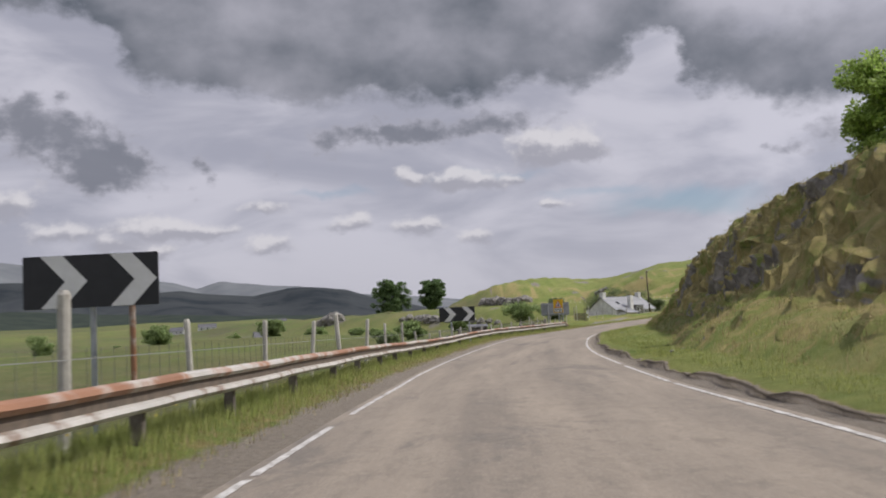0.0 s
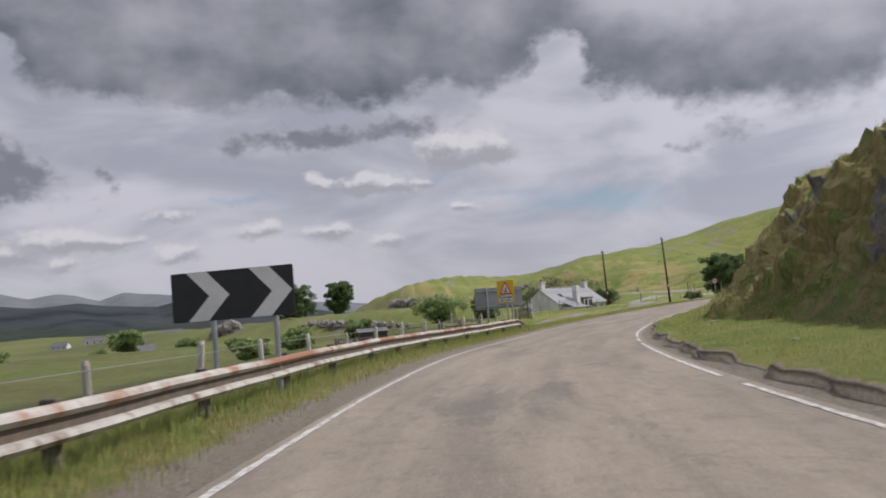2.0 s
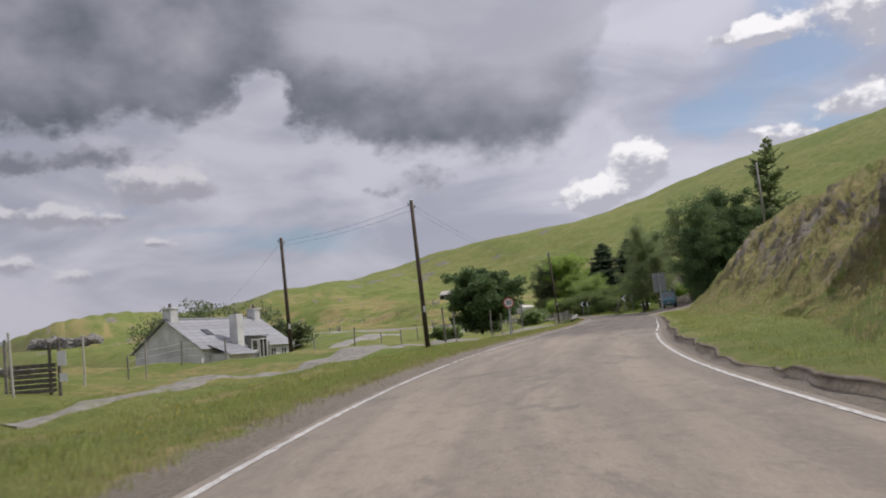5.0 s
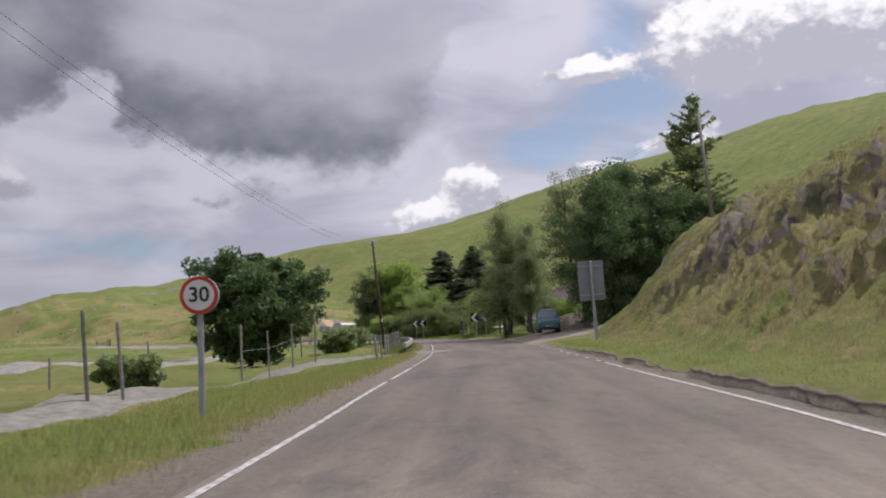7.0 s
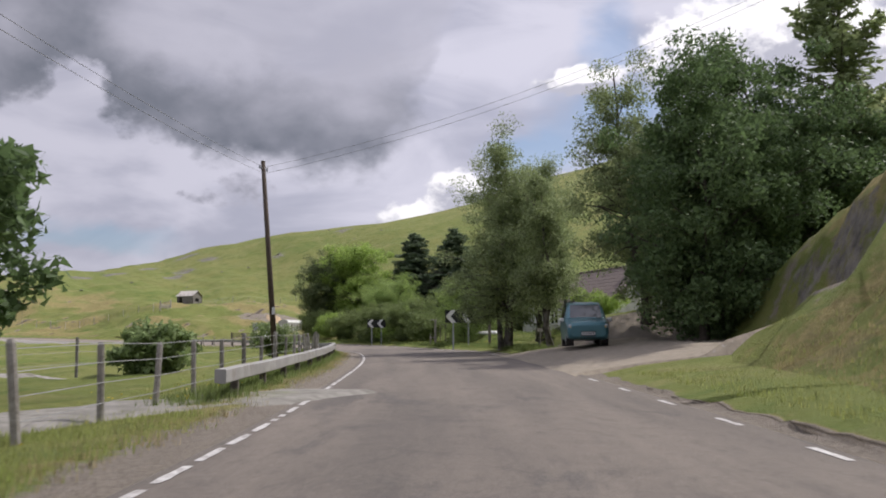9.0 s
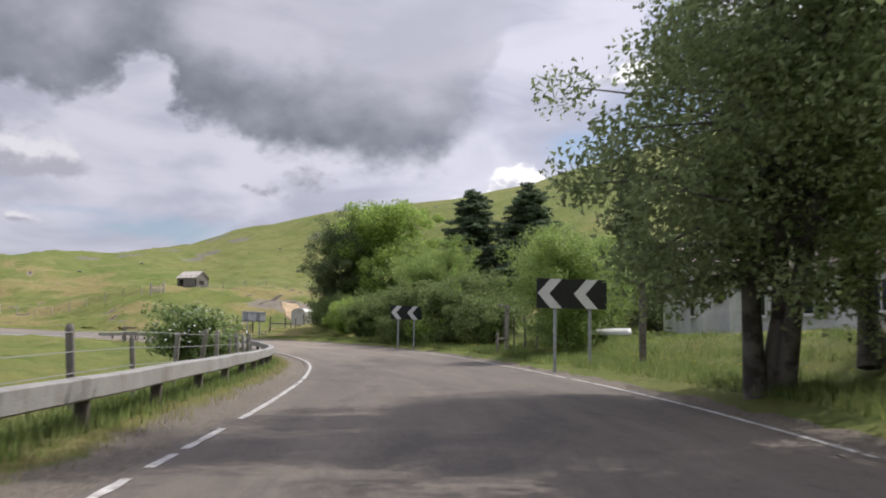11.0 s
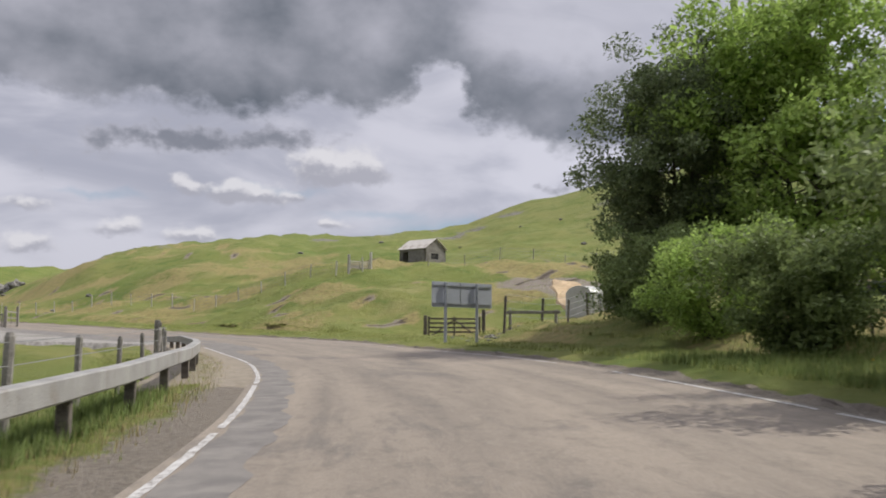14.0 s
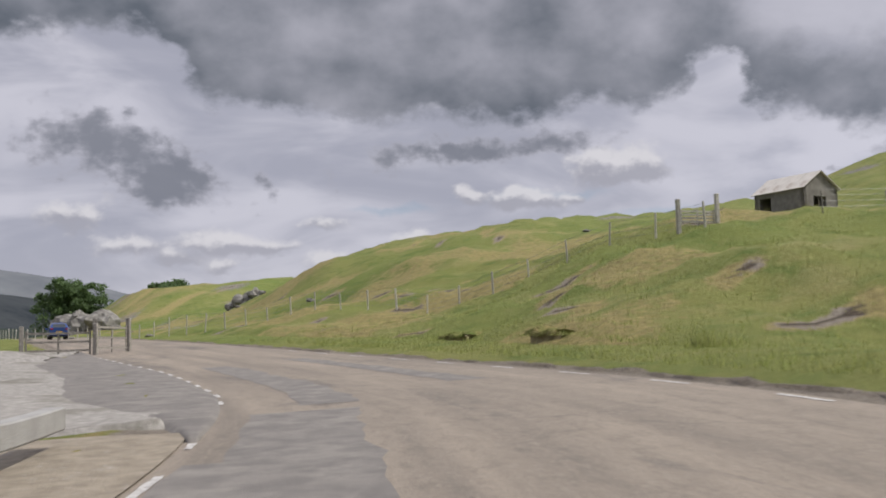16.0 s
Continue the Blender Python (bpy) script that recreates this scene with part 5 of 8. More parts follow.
wood_pole((31.21, 158.47, 1.2), (30.98, 158.28, 8.1), "dark leaning wooden utility pole by a gravel track")
wood_pole((35.14, 147.36, 1.2), (34.86, 147.38, 8.38), "dark leaning wooden utility pole on the verge")
wood_pole((72.94, 205.21, 2.5), (72.35, 205.34, 10.75), "dark wooden utility pole behind the guard rail")
_low = min(0.0, gz(85.47, 183.92) - 10.9)
_rp = thing("utility_pole", pose(85.47 + 0.137 * _low, 183.92 + 0.21 * _low, 10.9 + _low), "pale bare utility pole on the grassy bank", "utility pole", "wooden utility poles")
part("pole", tube(bmesh.new(), (-0.08, -0.12, -0.6), (0.93 - 0.137 * _low, 1.43 - 0.21 * _low, 6.2 - _low), 0.13, 0.10, 12), M_POST, _rp, smooth=True)


def cable(a, b, sag, r=0.006):
    a, b = Vector(a), Vector(b)
    cu = bpy.data.curves.new("overhead_cable", "CURVE")
    cu.dimensions, cu.bevel_depth, cu.bevel_resolution = "3D", r, 0
    sp = cu.splines.new("POLY")
    sp.points.add(16)
    for k, t in enumerate(np.linspace(0, 1, 17)):
        sp.points[k].co = (*(a.lerp(b, t) - Vector((0, 0, 4 * sag * t * (1 - t)))), 1)
    ob = new("overhead_cable", cu)
    me = bpy.data.meshes.new_from_object(ob.evaluated_get(bpy.context.evaluated_depsgraph_get()))
    bpy.data.objects.remove(ob)
    return tagged(part("overhead_cable", me, M_WIRE), "thin sagging overhead cable between poles", "cable", "overhead cables")


for _o in (0.0, 0.25):
    cable((72.4, 205.3, 10.5 - _o), (86.3, 185.3, 16.8 - _o), 0.9)
    cable((34.9, 147.4, 8.2 - _o), (72.4, 205.3, 10.5 - _o), 1.1)
    cable((31.0, 158.3, 7.9 - _o), (34.9, 147.4, 8.2 - _o), 0.2)
cable((31.0, 158.3, 7.9), (30, 181, 4.6), 0.3)

# ---- buildings ----


def gable_house(name, origin, angle, long, deep, eave, ridge, wall, roof, label, over=0.25, roof_name="slate_roof"):
    """A house with x along its front, gables at both ends, y away from the front. The origin is its front left corner at the ground."""
    top = thing(name, pose(*origin, 0, 0, angle), label, "house")
    bm = bmesh.new()
    out = [(0, -1.5), (deep, -1.5), (deep, eave), (deep / 2, ridge), (0, eave)]
    v0 = [bm.verts.new((0, y, z)) for y, z in out]
    v1 = [bm.verts.new((long, y, z)) for y, z in out]
    for i in range(5):
        bm.faces.new((v0[i], v0[(i + 1) % 5], v1[(i + 1) % 5], v1[i]))
    bm.faces.new(v0[::-1])
    bm.faces.new(v1)
    bmesh.ops.recalc_face_normals(bm, faces=bm.faces[:])
    part("wall", bm, wall, top)
    run, rise = deep / 2 + over, (ridge - eave) * (deep / 2 + over) / (deep / 2)
    slope = math.degrees(math.atan2(rise, run))
    L = math.hypot(run, rise)
    rows = 9
    bm = bmesh.new()
    box(bm, 0, 0, 0, long + 2 * over, L / rows * 1.25, 0.035)
    course = mesh_from(bm, "roof_course")
    for side in (0, 1):
        for k in range(rows):
            f = (k + 0.5) / rows
            y = -over + run * f if side == 0 else deep + over - run * f
            z = ridge - rise + rise * f + 0.05 + 0.02
            ob = part("roof_course", course, roof, top)
            ob.matrix_basis = pose(long / 2, y, z, (slope - 1.5) * (1 if side == 0 else -1), 0, 0)
    bm = bmesh.new()
    tube(bm, (-over, deep / 2, ridge + 0.09), (long + over, deep / 2, ridge + 0.09), 0.09, 0.09, 8)
    part("ridge_tiles", bm, roof, top)
    return top


def chimney(top, x, y, z0, z1, mat, w=0.6, pots=1):
    bm = bmesh.new()
    box(bm, x, y, (z0 + z1) / 2, w, w, z1 - z0, bevel=0.01)
    c = part("chimney", bm, mat, top)
    bm = bmesh.new()
    box(bm, x, y, z1 + 0.05, w + 0.14, w + 0.14, 0.1, bevel=0.01)
    part("chimney_cap", bm, mat, c)
    for k in range(pots):
        bm = bmesh.new()
        tube(bm, (x, y, z1 + 0.1), (x, y, z1 + 0.42), 0.12, 0.10, 10)
        part("chimney_pot", bm, M_TILE, c, "clay chimney pot")


def house_window(top, x, z, w, h, y=0.0, axis="front", panes=2):
    """A window set into the front (x, z) or into an end wall."""
    m = pose(x, y - 0.01, z) if axis == "front" else pose(y, x, z, 0, 0, -90 if axis == "left" else 90)
    bm = bmesh.new()
    for cx, cz, sx, sz in ((0, h / 2, w, 0.07), (0, -h / 2, w, 0.07), (-w / 2, 0, 0.07, h), (w / 2, 0, 0.07, h)) + tuple(((k / panes - 0.5) * w, 0, 0.05, h) for k in range(1, panes)):
        box(bm, cx, -0.02, cz, sx, 0.06, sz)
    f = part("window_frame", bm, M_FRAME, top)
    f.matrix_basis = m
    for k in range(panes):
        bm = bmesh.new()
        box(bm, ((k + 0.5) / panes - 0.5) * w, 0.0, 0, w / panes - 0.06, 0.02, h - 0.06)
        part("window_pane", bm, M_GLASS, f, "dark glass")
    bm = bmesh.new()
    box(bm, 0, -0.05, -h / 2 - 0.05, w + 0.16, 0.12, 0.05)
    part("window_sill", bm, M_FRAME, f)
    return f


def cottage():
    top = gable_house("cottage", (28.9, 176.8, 0.95), 42.0, 11.0, 6.2, 1.6, 3.75, M_HARL, M_LIGHTSLATE, "white harled cottage with grey slate roof and chimneys")
    chimney(top, 0.5, 3.1, 2.8, 4.6, M_HARL, 0.8)
    chimney(top, 10.5, 3.1, 2.8, 4.5, M_HARL, 0.75)
    bm = bmesh.new()
    box(bm, 4.3, 0.1, 1.5, 0.8, 0.75, 4.9, bevel=0.02)
    c = part("front_chimney_breast", bm, M_HARL, top, "tall white chimney breast on the front wall")
    bm = bmesh.new()
    tube(bm, (4.3, 0.1, 3.95), (4.3, 0.1, 4.2), 0.13, 0.11, 10)
    part("chimney_pot", bm, M_TILE, c)
    # slate lean-to beside the breast
    bm = bmesh.new()
    prism(bm, [(1.0, -1.0), (3.9, -1.0), (3.9, 1.05), (1.0, 1.05)], -1.7, 0.0)
    lt = part("lean_to", bm, M_HARL, top)
    for k in range(4):
        bm = bmesh.new()
        box(bm, 0, 0, 0, 3.2, 0.62, 0.035)
        part("lean_to_roof", bm, M_LIGHTSLATE, lt).matrix_basis = pose(2.45, -1.75 + 0.52 * k, 1.05 + 0.21 * k, 20.5, 0, 0)
    # glazed dormer porch
    bm = bmesh.new()
    prism(bm, [(5.2, 0.0), (7.4, 0.0), (7.4, 2.2), (5.2, 2.2)], -0.35, 1.1)
    d = part("dormer", bm, M_SLATE, top)
    house_window(top, 5.75, 1.55, 0.7, 0.8, -0.38, panes=1)
    house_window(top, 6.8, 1.3, 0.95, 1.4, -0.38, panes=2)
    bm = bmesh.new()
    box(bm, 6.3, 0.3, 2.28, 2.5, 1.6, 0.07)
    part("dormer_roof", bm, M_LIGHTSLATE, d)
    bm = bmesh.new()
    box(bm, 0, 0, 0, 0.75, 0.75, 0.08, bevel=0.01)
    part("skylight", bm, M_GLASS, top, "dark glass roof light").matrix_basis = pose(2.6, 1.5, 2.76, 34.7, 0, 0)
    for x in (8.6, 10.0):
        house_window(top, x, 0.85, 0.7, 0.8, 0.0, panes=2)
    bm = bmesh.new()
    tube(bm, (8.0, -0.05, -0.5), (8.0, -0.05, 1.55), 0.05, 0.05, 8)
    part("downpipe", bm, M_WOODPOLE, top)


cottage()


def bungalow():
    a = gable_house("bungalow", (104.15, 228.1, 4.3), -99.0, 9.6, 6.6, 2.4, 4.75, M_HARL, M_TILE, "white bungalow with a brown tiled roof behind birches")
    for x in (1.6, 4.6, 7.8):
        house_window(a, x, 1.4, 1.5 if x > 5 else 1.1, 1.0, panes=3 if x > 5 else 2)
    chimney(a, 7.6, 3.3, 4.2, 5.5, M_DARKPOST, 0.6)
    bm = bmesh.new()
    bmesh.ops.create_uvsphere(bm, u_segments=14, v_segments=7, radius=0.3)
    for v in bm.verts:
        v.co.y *= 0.25
    d = part("satellite_dish", bm, M_SIGNBACK, a, "grey satellite dish")
    d.matrix_basis = pose(9.85, 1.7, 2.75, 0, 0, 60)
    b = gable_house("bungalow", (106.2, 231.7, 4.3), math.degrees(math.atan2(-0.465, 0.886)), 10.0, 6.7, 2.5, 4.35, M_HARL, M_TILE, "cream-white bungalow wing with gable and brown tiled roof")
    house_window(b, 1.4, 1.55, 0.8, 0.9, -0.01, "left", 1)
    bm = bmesh.new()
    box(bm, 3.3, -0.01, 0.95, 1.0, 0.06, 2.05)
    dr = part("door", bm, material("dark_door_paint", (0.035, 0.035, 0.04), 0.5), b, "dark doorway")
    bm = bmesh.new()
    tube(bm, (3.68, -0.06, 0.95), (3.68, -0.10, 0.95), 0.03, 0.03, 8)
    part("door_handle", bm, M_STEEL, dr)
    for x, z in ((0.7, 1.75), (2.3, 1.45)):
        bm = bmesh.new()
        tube(bm, (x, -0.14, z - 0.15), (x, -0.14, z + 0.02), 0.08, 0.16, 10)
        hb = part("hanging_basket", bm, M_DARKPOST, b, "wall basket with plants")
        rng = np.random.default_rng(int(x * 10))
        c = np.array([x, -0.14, z + 0.1]) + rng.normal(0, 0.09, (160, 3))
        part("plants", quads(c, rng.normal(0, 0.04, (160, 3)), rng.normal(0, 0.05, (160, 3))), L_FRESH, hb)
    bm = bmesh.new()
    box(bm, 1.1, 2.0, 3.35, 0.12, 0.12, 0.7)
    part("roof_vent", bm, M_FRAME, b, "white roof vent pipe")


bungalow()


def stone_shed():
    M_BLOCK = material("weathered_grey_block", (0.25, 0.235, 0.215), 0.95, second=(0.16, 0.15, 0.135), scale=2.5, bump=0.6, bump_scale=20, third=(0.11, 0.10, 0.09), third_scale=0.8, third_at=0.6)
    M_SHEET = material("pale_rusting_sheet", (0.64, 0.60, 0.54), 0.7, second=(0.52, 0.48, 0.42), scale=1.5, third=(0.27, 0.18, 0.12), third_scale=0.9, third_at=0.64)
    ang = math.degrees(math.atan2(-0.83, 0.56))
    g = (116.6, 342.9)
    long, deep = 3.4, 2.7
    ox, oy = g[0] - 0.56 * long - 0.83 * deep / 2, g[1] + 0.83 * long - 0.56 * deep / 2
    z = 11.6
    top = thing("stone_shed", pose(ox, oy, z, 0, 0, ang), "small derelict grey block shed with pale sheet roof", "shed")
    t = 0.22

    def wall(nm, pts, y0, y1, m=None):
        bm = prism(bmesh.new(), pts, y0, y1)
        ob = part(nm, bm, M_BLOCK, top)
        if m is not None:
            ob.matrix_basis = m
        return ob

    e, r = 1.85, 2.75
    # front wall with a door opening and a small window, gable with a window
    wall("wall", [(0, -1), (0.35, -1), (0.35, e), (0, e)], 0, t)
    wall("wall", [(1.15, -1), (long, -1), (long, e), (1.15, e)], 0, t)
    wall("wall", [(0.35, 1.55), (1.15, 1.55), (1.15, e), (0.35, e)], 0, t)
    wall("wall", [(0, -1), (long, -1), (long, e), (0, e)], deep - t, deep)
    gm = pose(long, 0, 0, 0, 0, 90)
    wall("gable_wall", [(0, -1), (0.75, -1), (0.75, e), (0, e)], 0, t, gm)
    wall("gable_wall", [(1.75, -1), (deep, -1), (deep, e), (1.75, e)], 0, t, gm)
    wall("gable_wall", [(0.75, -1), (1.75, -1), (1.75, 0.85), (0.75, 0.85)], 0, t, gm)
    wall("gable_wall", [(0.75, 1.4), (1.75, 1.4), (1.75, e), (deep, e), (deep / 2, r), (0, e), (0.75, e)], 0, t, gm)
    wall("gable_wall", [(0, -1), (deep, -1), (deep, e), (deep / 2, r), (0, e)], 0, t, pose(t, 0, 0, 0, 0, 90))
    bm = bmesh.new()
    box(bm, 1.25, 0.1, 1.12, 0.05, 0.06, 0.55)
    part("window_bar", bm, M_DARKPOST, top).matrix_basis = gm
    run = deep / 2 + 0.15
    rise = (r - e) * run / (deep / 2)
    for side in (0, 1):
        for k in range(4):
            bm = bmesh.new()
            box(bm, 0, 0, 0, (long + 0.3) / 4 - 0.012, math.hypot(run, rise), 0.03)
            ob = part("roof_sheet", bm, M_SHEET, top, "pale weathered roof sheet" if side == 0 and k == 0 else "")
            ob.matrix_basis = pose(-0.15 + (k + 0.5) * (long + 0.3) / 4, run / 2 - 0.15 if side == 0 else deep + 0.15 - run / 2, r - rise / 2 + 0.04, math.degrees(math.atan2(rise, run)) * (1 if side == 0 else -1), 0, 0)


stone_shed()


def valley_house(x, y, z, ang, long, label, wall=None, roof=None):
    top = gable_house("farmhouse", (x, y, z), ang, long, 6, 2.4, 4.6, wall or M_HARL, roof or M_SLATE, label)
    for k in range(3):
        house_window(top, long * (k + 0.5) / 3, 1.3, 1.0, 1.1, panes=1)


for _x, _y, _a, _l, _lb in ((-170, 690, 15, 12, "white farmhouse far off in the valley"), (-186, 676, -10, 10, "white farmhouse on the valley's far side"), (-84, 440, 20, 7, "small pale farm building in the valley"), (-125, 700, 5, 13, "white farmhouse far off in the fields")):
    valley_house(_x, _y, gz(_x, _y), _a, _l, _lb)

# livestock trailer by the sandy cut
_tr = thing("livestock_trailer", pose(119.6, 308.8, gz(119.6, 308.8), 0, 0, -63), "pale ribbed livestock trailer standing on grass", "trailer")
M_TRAILER = material("pale_trailer_panel", (0.50, 0.50, 0.47), 0.55, 0.2, second=(0.42, 0.42, 0.39), scale=2.0, third=(0.30, 0.29, 0.25), third_scale=0.8, third_at=0.64)
_o = [(-1.0, 0.35), (1.0, 0.35), (1.0, 1.75)] + [(math.cos(radians(a)) * 1.0, 1.75 + 0.5 * math.sin(radians(a))) for a in range(15, 180, 15)] + [(-1.0, 1.75)]
part("body", prism(bmesh.new(), _o, -2.1, 2.1), M_TRAILER, _tr)
for _k in range(7):
    _bm = bmesh.new()
    box(_bm, 0, -1.9 + _k * 0.63, 1.05, 2.08, 0.06, 1.4)
    part("rib", _bm, M_STEEL, _tr)
for _k in range(5):
    _bm = bmesh.new()
    box(_bm, -1.015, -1.58 + _k * 0.79, 1.45, 0.02, 0.5, 0.28)
    part("vent_opening", _bm, M_BLACK, _tr, "dark vent slot")
for _y in (-0.5, 0.5):
    for _x in (-0.95, 0.95):
        _bm = bmesh.new()
        tube(_bm, (_x - 0.1, _y, 0.3), (_x + 0.1, _y, 0.3), 0.33, 0.33, 16)
        part("wheel", _bm, M_BLACK, _tr)

# ---- fences and gates ----


def post_mesh(h, w, round_=False, tip=0.02):
    bm = bmesh.new()
    if round_:
        tube(bm, (0, 0, -0.4), (0, 0, h - 0.05), w / 2, w / 2, 8)
        tube(bm, (0, 0, h - 0.05), (0, 0, h), w / 2, w / 3, 8)
    else:
        box(bm, 0, 0, (h - 0.4) / 2, w, w * 0.9, h + 0.4, bevel=w * 0.12)
    return mesh_from(bm, "post")


def wire_fence(pts, spacing, h, w, mat, label, wires=(0.25, 0.5, 0.75, 0.98), seed=1, round_=True, jitter=1.0, on=None, netting=False):
    """Posts along a line over the land, with strained wires between them."""
    rng = np.random.default_rng(seed)
    top = thing("wire_fence", Matrix.Identity(4), label, "fence")
    P = np.array(pts, float)
    seg = np.concatenate([[0], np.cumsum(np.linalg.norm(np.diff(P, axis=0), axis=1))])
    at = np.arange(0, seg[-1] + 0.01, spacing)
    xs, ys = np.interp(at, seg, P[:, 0]), np.interp(at, seg, P[:, 1])
    zs = ground_height(xs, ys, True) if on is None else np.array([on(a, b) for a, b in zip(xs, ys)])
    meshes = [post_mesh(h * f, w * g, round_) for f, g in ((1.0, 1.0), (0.93, 0.85), (1.08, 1.15))]
    heads = []
    for x, y, z in zip(xs, ys, zs):
        ob = part("post", meshes[rng.integers(3)], mat, top)
        tx, ty = rng.normal(0, 2.2 * jitter), rng.normal(0, 2.2 * jitter)
        ob.matrix_basis = pose(x, y, z, tx, ty, rng.uniform(0, 90))
        heads.append(ob.matrix_basis)
    for f in wires:
        q = [m @ Vector((0, -w / 2, f * h)) for m in heads]
        ring = [Vector((0.006, 0, -0.004)), Vector((-0.006, 0, -0.004)), Vector((0, 0.004, 0.007))]
        V = [tuple(a + o) for a in q for o in ring]
        F = [(3 * k + e, 3 * k + (e + 1) % 3, 3 * k + 3 + (e + 1) % 3, 3 * k + 3 + e) for k in range(len(q) - 1) for e in range(3)]
        part("wire", mesh_py("wire", V, F), M_WIRE, top)
    if netting:
        bm = bmesh.new()
        for a, b in zip(heads, heads[1:]):
            for t in np.arange(0.05, 1, 0.09):
                p = a.translation.lerp(b.translation, t)
                tube(bm, p + Vector((0, 0, 0.08)), p + Vector((0, 0, h * 0.72)), 0.004, 0.004, 3, False)
        part("netting", bm, M_WIRE, top, "square wire netting")
    return top


def along(side, pairs):
    out = []
    for s, d in pairs:
        i = int(np.searchsorted(ST, s))
        x, y, _ = station(s, LEFT[i] - d if side == "left" else (LEFT + WIDE)[i] + d)
        out.append((x, y))
    return out


wire_fence(along("left", [(s, 2.25) for s in np.arange(-0.38, 2.06, 0.2)]), 4.45, 1.66, 0.115, M_PALEWOOD, "wire netting fence on tall bleached round posts", (0.25, 0.45, 0.65), 2, True, 1.3, None, True)
wire_fence(along("left", [(s, 2.3) for s in np.arange(2.17, 4.5, 0.2)]), 3.7, 1.05, 0.095, M_PALEWOOD, "low wire fence on bleached posts behind the rail", (0.3, 0.6, 0.9), 22, True, 1.0)
wire_fence(along("left", [(s, 2.35) for s in np.arange(9.6, 11.6, 0.2)]), 2.8, 1.1, 0.10, M_POST, "wire fence on grey posts behind the guard rail", seed=3)
wire_fence(along("left", [(s, 2.2) for s in np.arange(11.5, 16.1, 0.2)]), 3.2, 1.1, 0.10, M_POST, "low grey fence posts with strained wires", seed=4)
wire_fence([(108.5, 333.5), (103.0, 338.2), (96.3, 344.4), (86, 353.5), (74, 364), (62, 376), (48, 392), (36, 410)], 2.6, 1.15, 0.09, M_PALEWOOD, "pale post and wire fence climbing the hillside", seed=5)
wire_fence([(114.5, 336.0), (121, 339), (135, 345), (158, 350)], 4.0, 1.1, 0.08, M_POST, "post and wire fence on the upper hillside", seed=6)
wire_fence([(50.7, 174.6), (52.8, 177.1), (54.9, 179.6), (57.4, 182.4)], 3.2, 2.1, 0.08, M_POST, "tall pale posts with wires by the tree", (0.3, 0.6), 7, jitter=0.6)
wire_fence([(43.2, 165.4), (44.4, 166.2)], 1.3, 2.2, 0.10, M_POST, "pair of tall pale posts", (), 8, jitter=0.8)
wire_fence([(22, 152), (30, 163), (40, 172), (50, 186), (60, 196), (70, 207)], 5.0, 1.2, 0.09, M_POST, "old wire fence beyond the gravel track", (0.4, 0.7, 0.95), 9)
wire_fence([(17.4, 138.6), (20.3, 145.7), (22.7, 150.4)], 6.4, 1.9, 0.08, M_PALEWOOD, "thin tall bleached posts beside the cottage", (), 10, jitter=1.2)
wire_fence([(8.4, 119.4), (11.6, 126.2), (15.9, 137.3)], 2.7, 1.15, 0.09, M_PALEWOOD, "netting fence on bleached posts below the road", (0.35, 0.7), 14, True, 1.0, None, True)
wire_fence([(101, 236), (104.5, 244), (107, 252), (109.5, 262), (111, 272), (113, 281)], 3.0, 1.2, 0.09, M_DARKPOST, "dark fence posts under the roadside trees", seed=11)
wire_fence([(107.6, 288.2), (110.5, 291), (115, 297), (119, 303)], 3.0, 1.1, 0.12, M_DARKPOST, "dark fence posts in long grass", seed=12)


def bar_gate(p, q, z, h, label, mat, bars=5, braces=True, posts=True):
    w = math.dist(p, q)
    top = thing("field_gate", facing((*p, z), q), label, "gate")
    for k in range(bars):
        bm = bmesh.new()
        box(bm, w / 2, 0, 0.22 + (h - 0.28) * k / (bars - 1), w - 0.06, 0.035, 0.085)
        part("bar", bm, mat, top)
    for x in (0.05, w / 2, w - 0.05):
        bm = bmesh.new()
        box(bm, x, 0.03, h / 2 + 0.05, 0.08, 0.03, h)
        part("stile", bm, mat, top)
    if braces:
        for s in (-1, 1):
            a, b = Vector((w / 2, -0.03, h * 0.92)), Vector((w / 2 + s * w * 0.42, -0.03, 0.25))
            part("brace", tube(bmesh.new(), a, b, 0.035, 0.035, 4), mat, top)
    if posts:
        for x, hh in ((-0.12, 1.25), (w + 0.14, 1.55)):
            bm = bmesh.new()
            box(bm, x, 0, hh / 2 - 0.2, 0.18, 0.18, hh + 0.4, bevel=0.02)
            part("gate_post", bm, mat, top)
    return top


bar_gate((107.2, 300.6), (109.7, 299.8), gz(108.4, 300.2), 1.15, "grey weathered five-bar field gate between stout posts", M_DARKPOST)
bar_gate((107.6, 334.5), (109.3, 335.2), gz(108.4, 334.8), 0.75, "pale wooden gate high on the hillside", M_PALEWOOD, 4, False)
bar_gate((1.0, 102.3), (3.1, 100.4), gz(2, 101.3), 1.2, "weathered wooden field gate below the road", M_POST)
bar_gate((7.5, 106.5), (9.8, 105.2), gz(8.6, 105.8), 1.3, "weathered slatted hurdle leaning by the rail", M_POST)
bar_gate((82.2, 329.3), (82.4, 332.2), gz(82.3, 331), 1.15, "weathered three-rail fence panel by gravel", M_POST, 3, False)
bar_gate((79.6, 328.2), (82.0, 329.2), gz(80.8, 328.7), 1.0, "wire-hung fence panel by the lay-by", M_POST, 3, False)
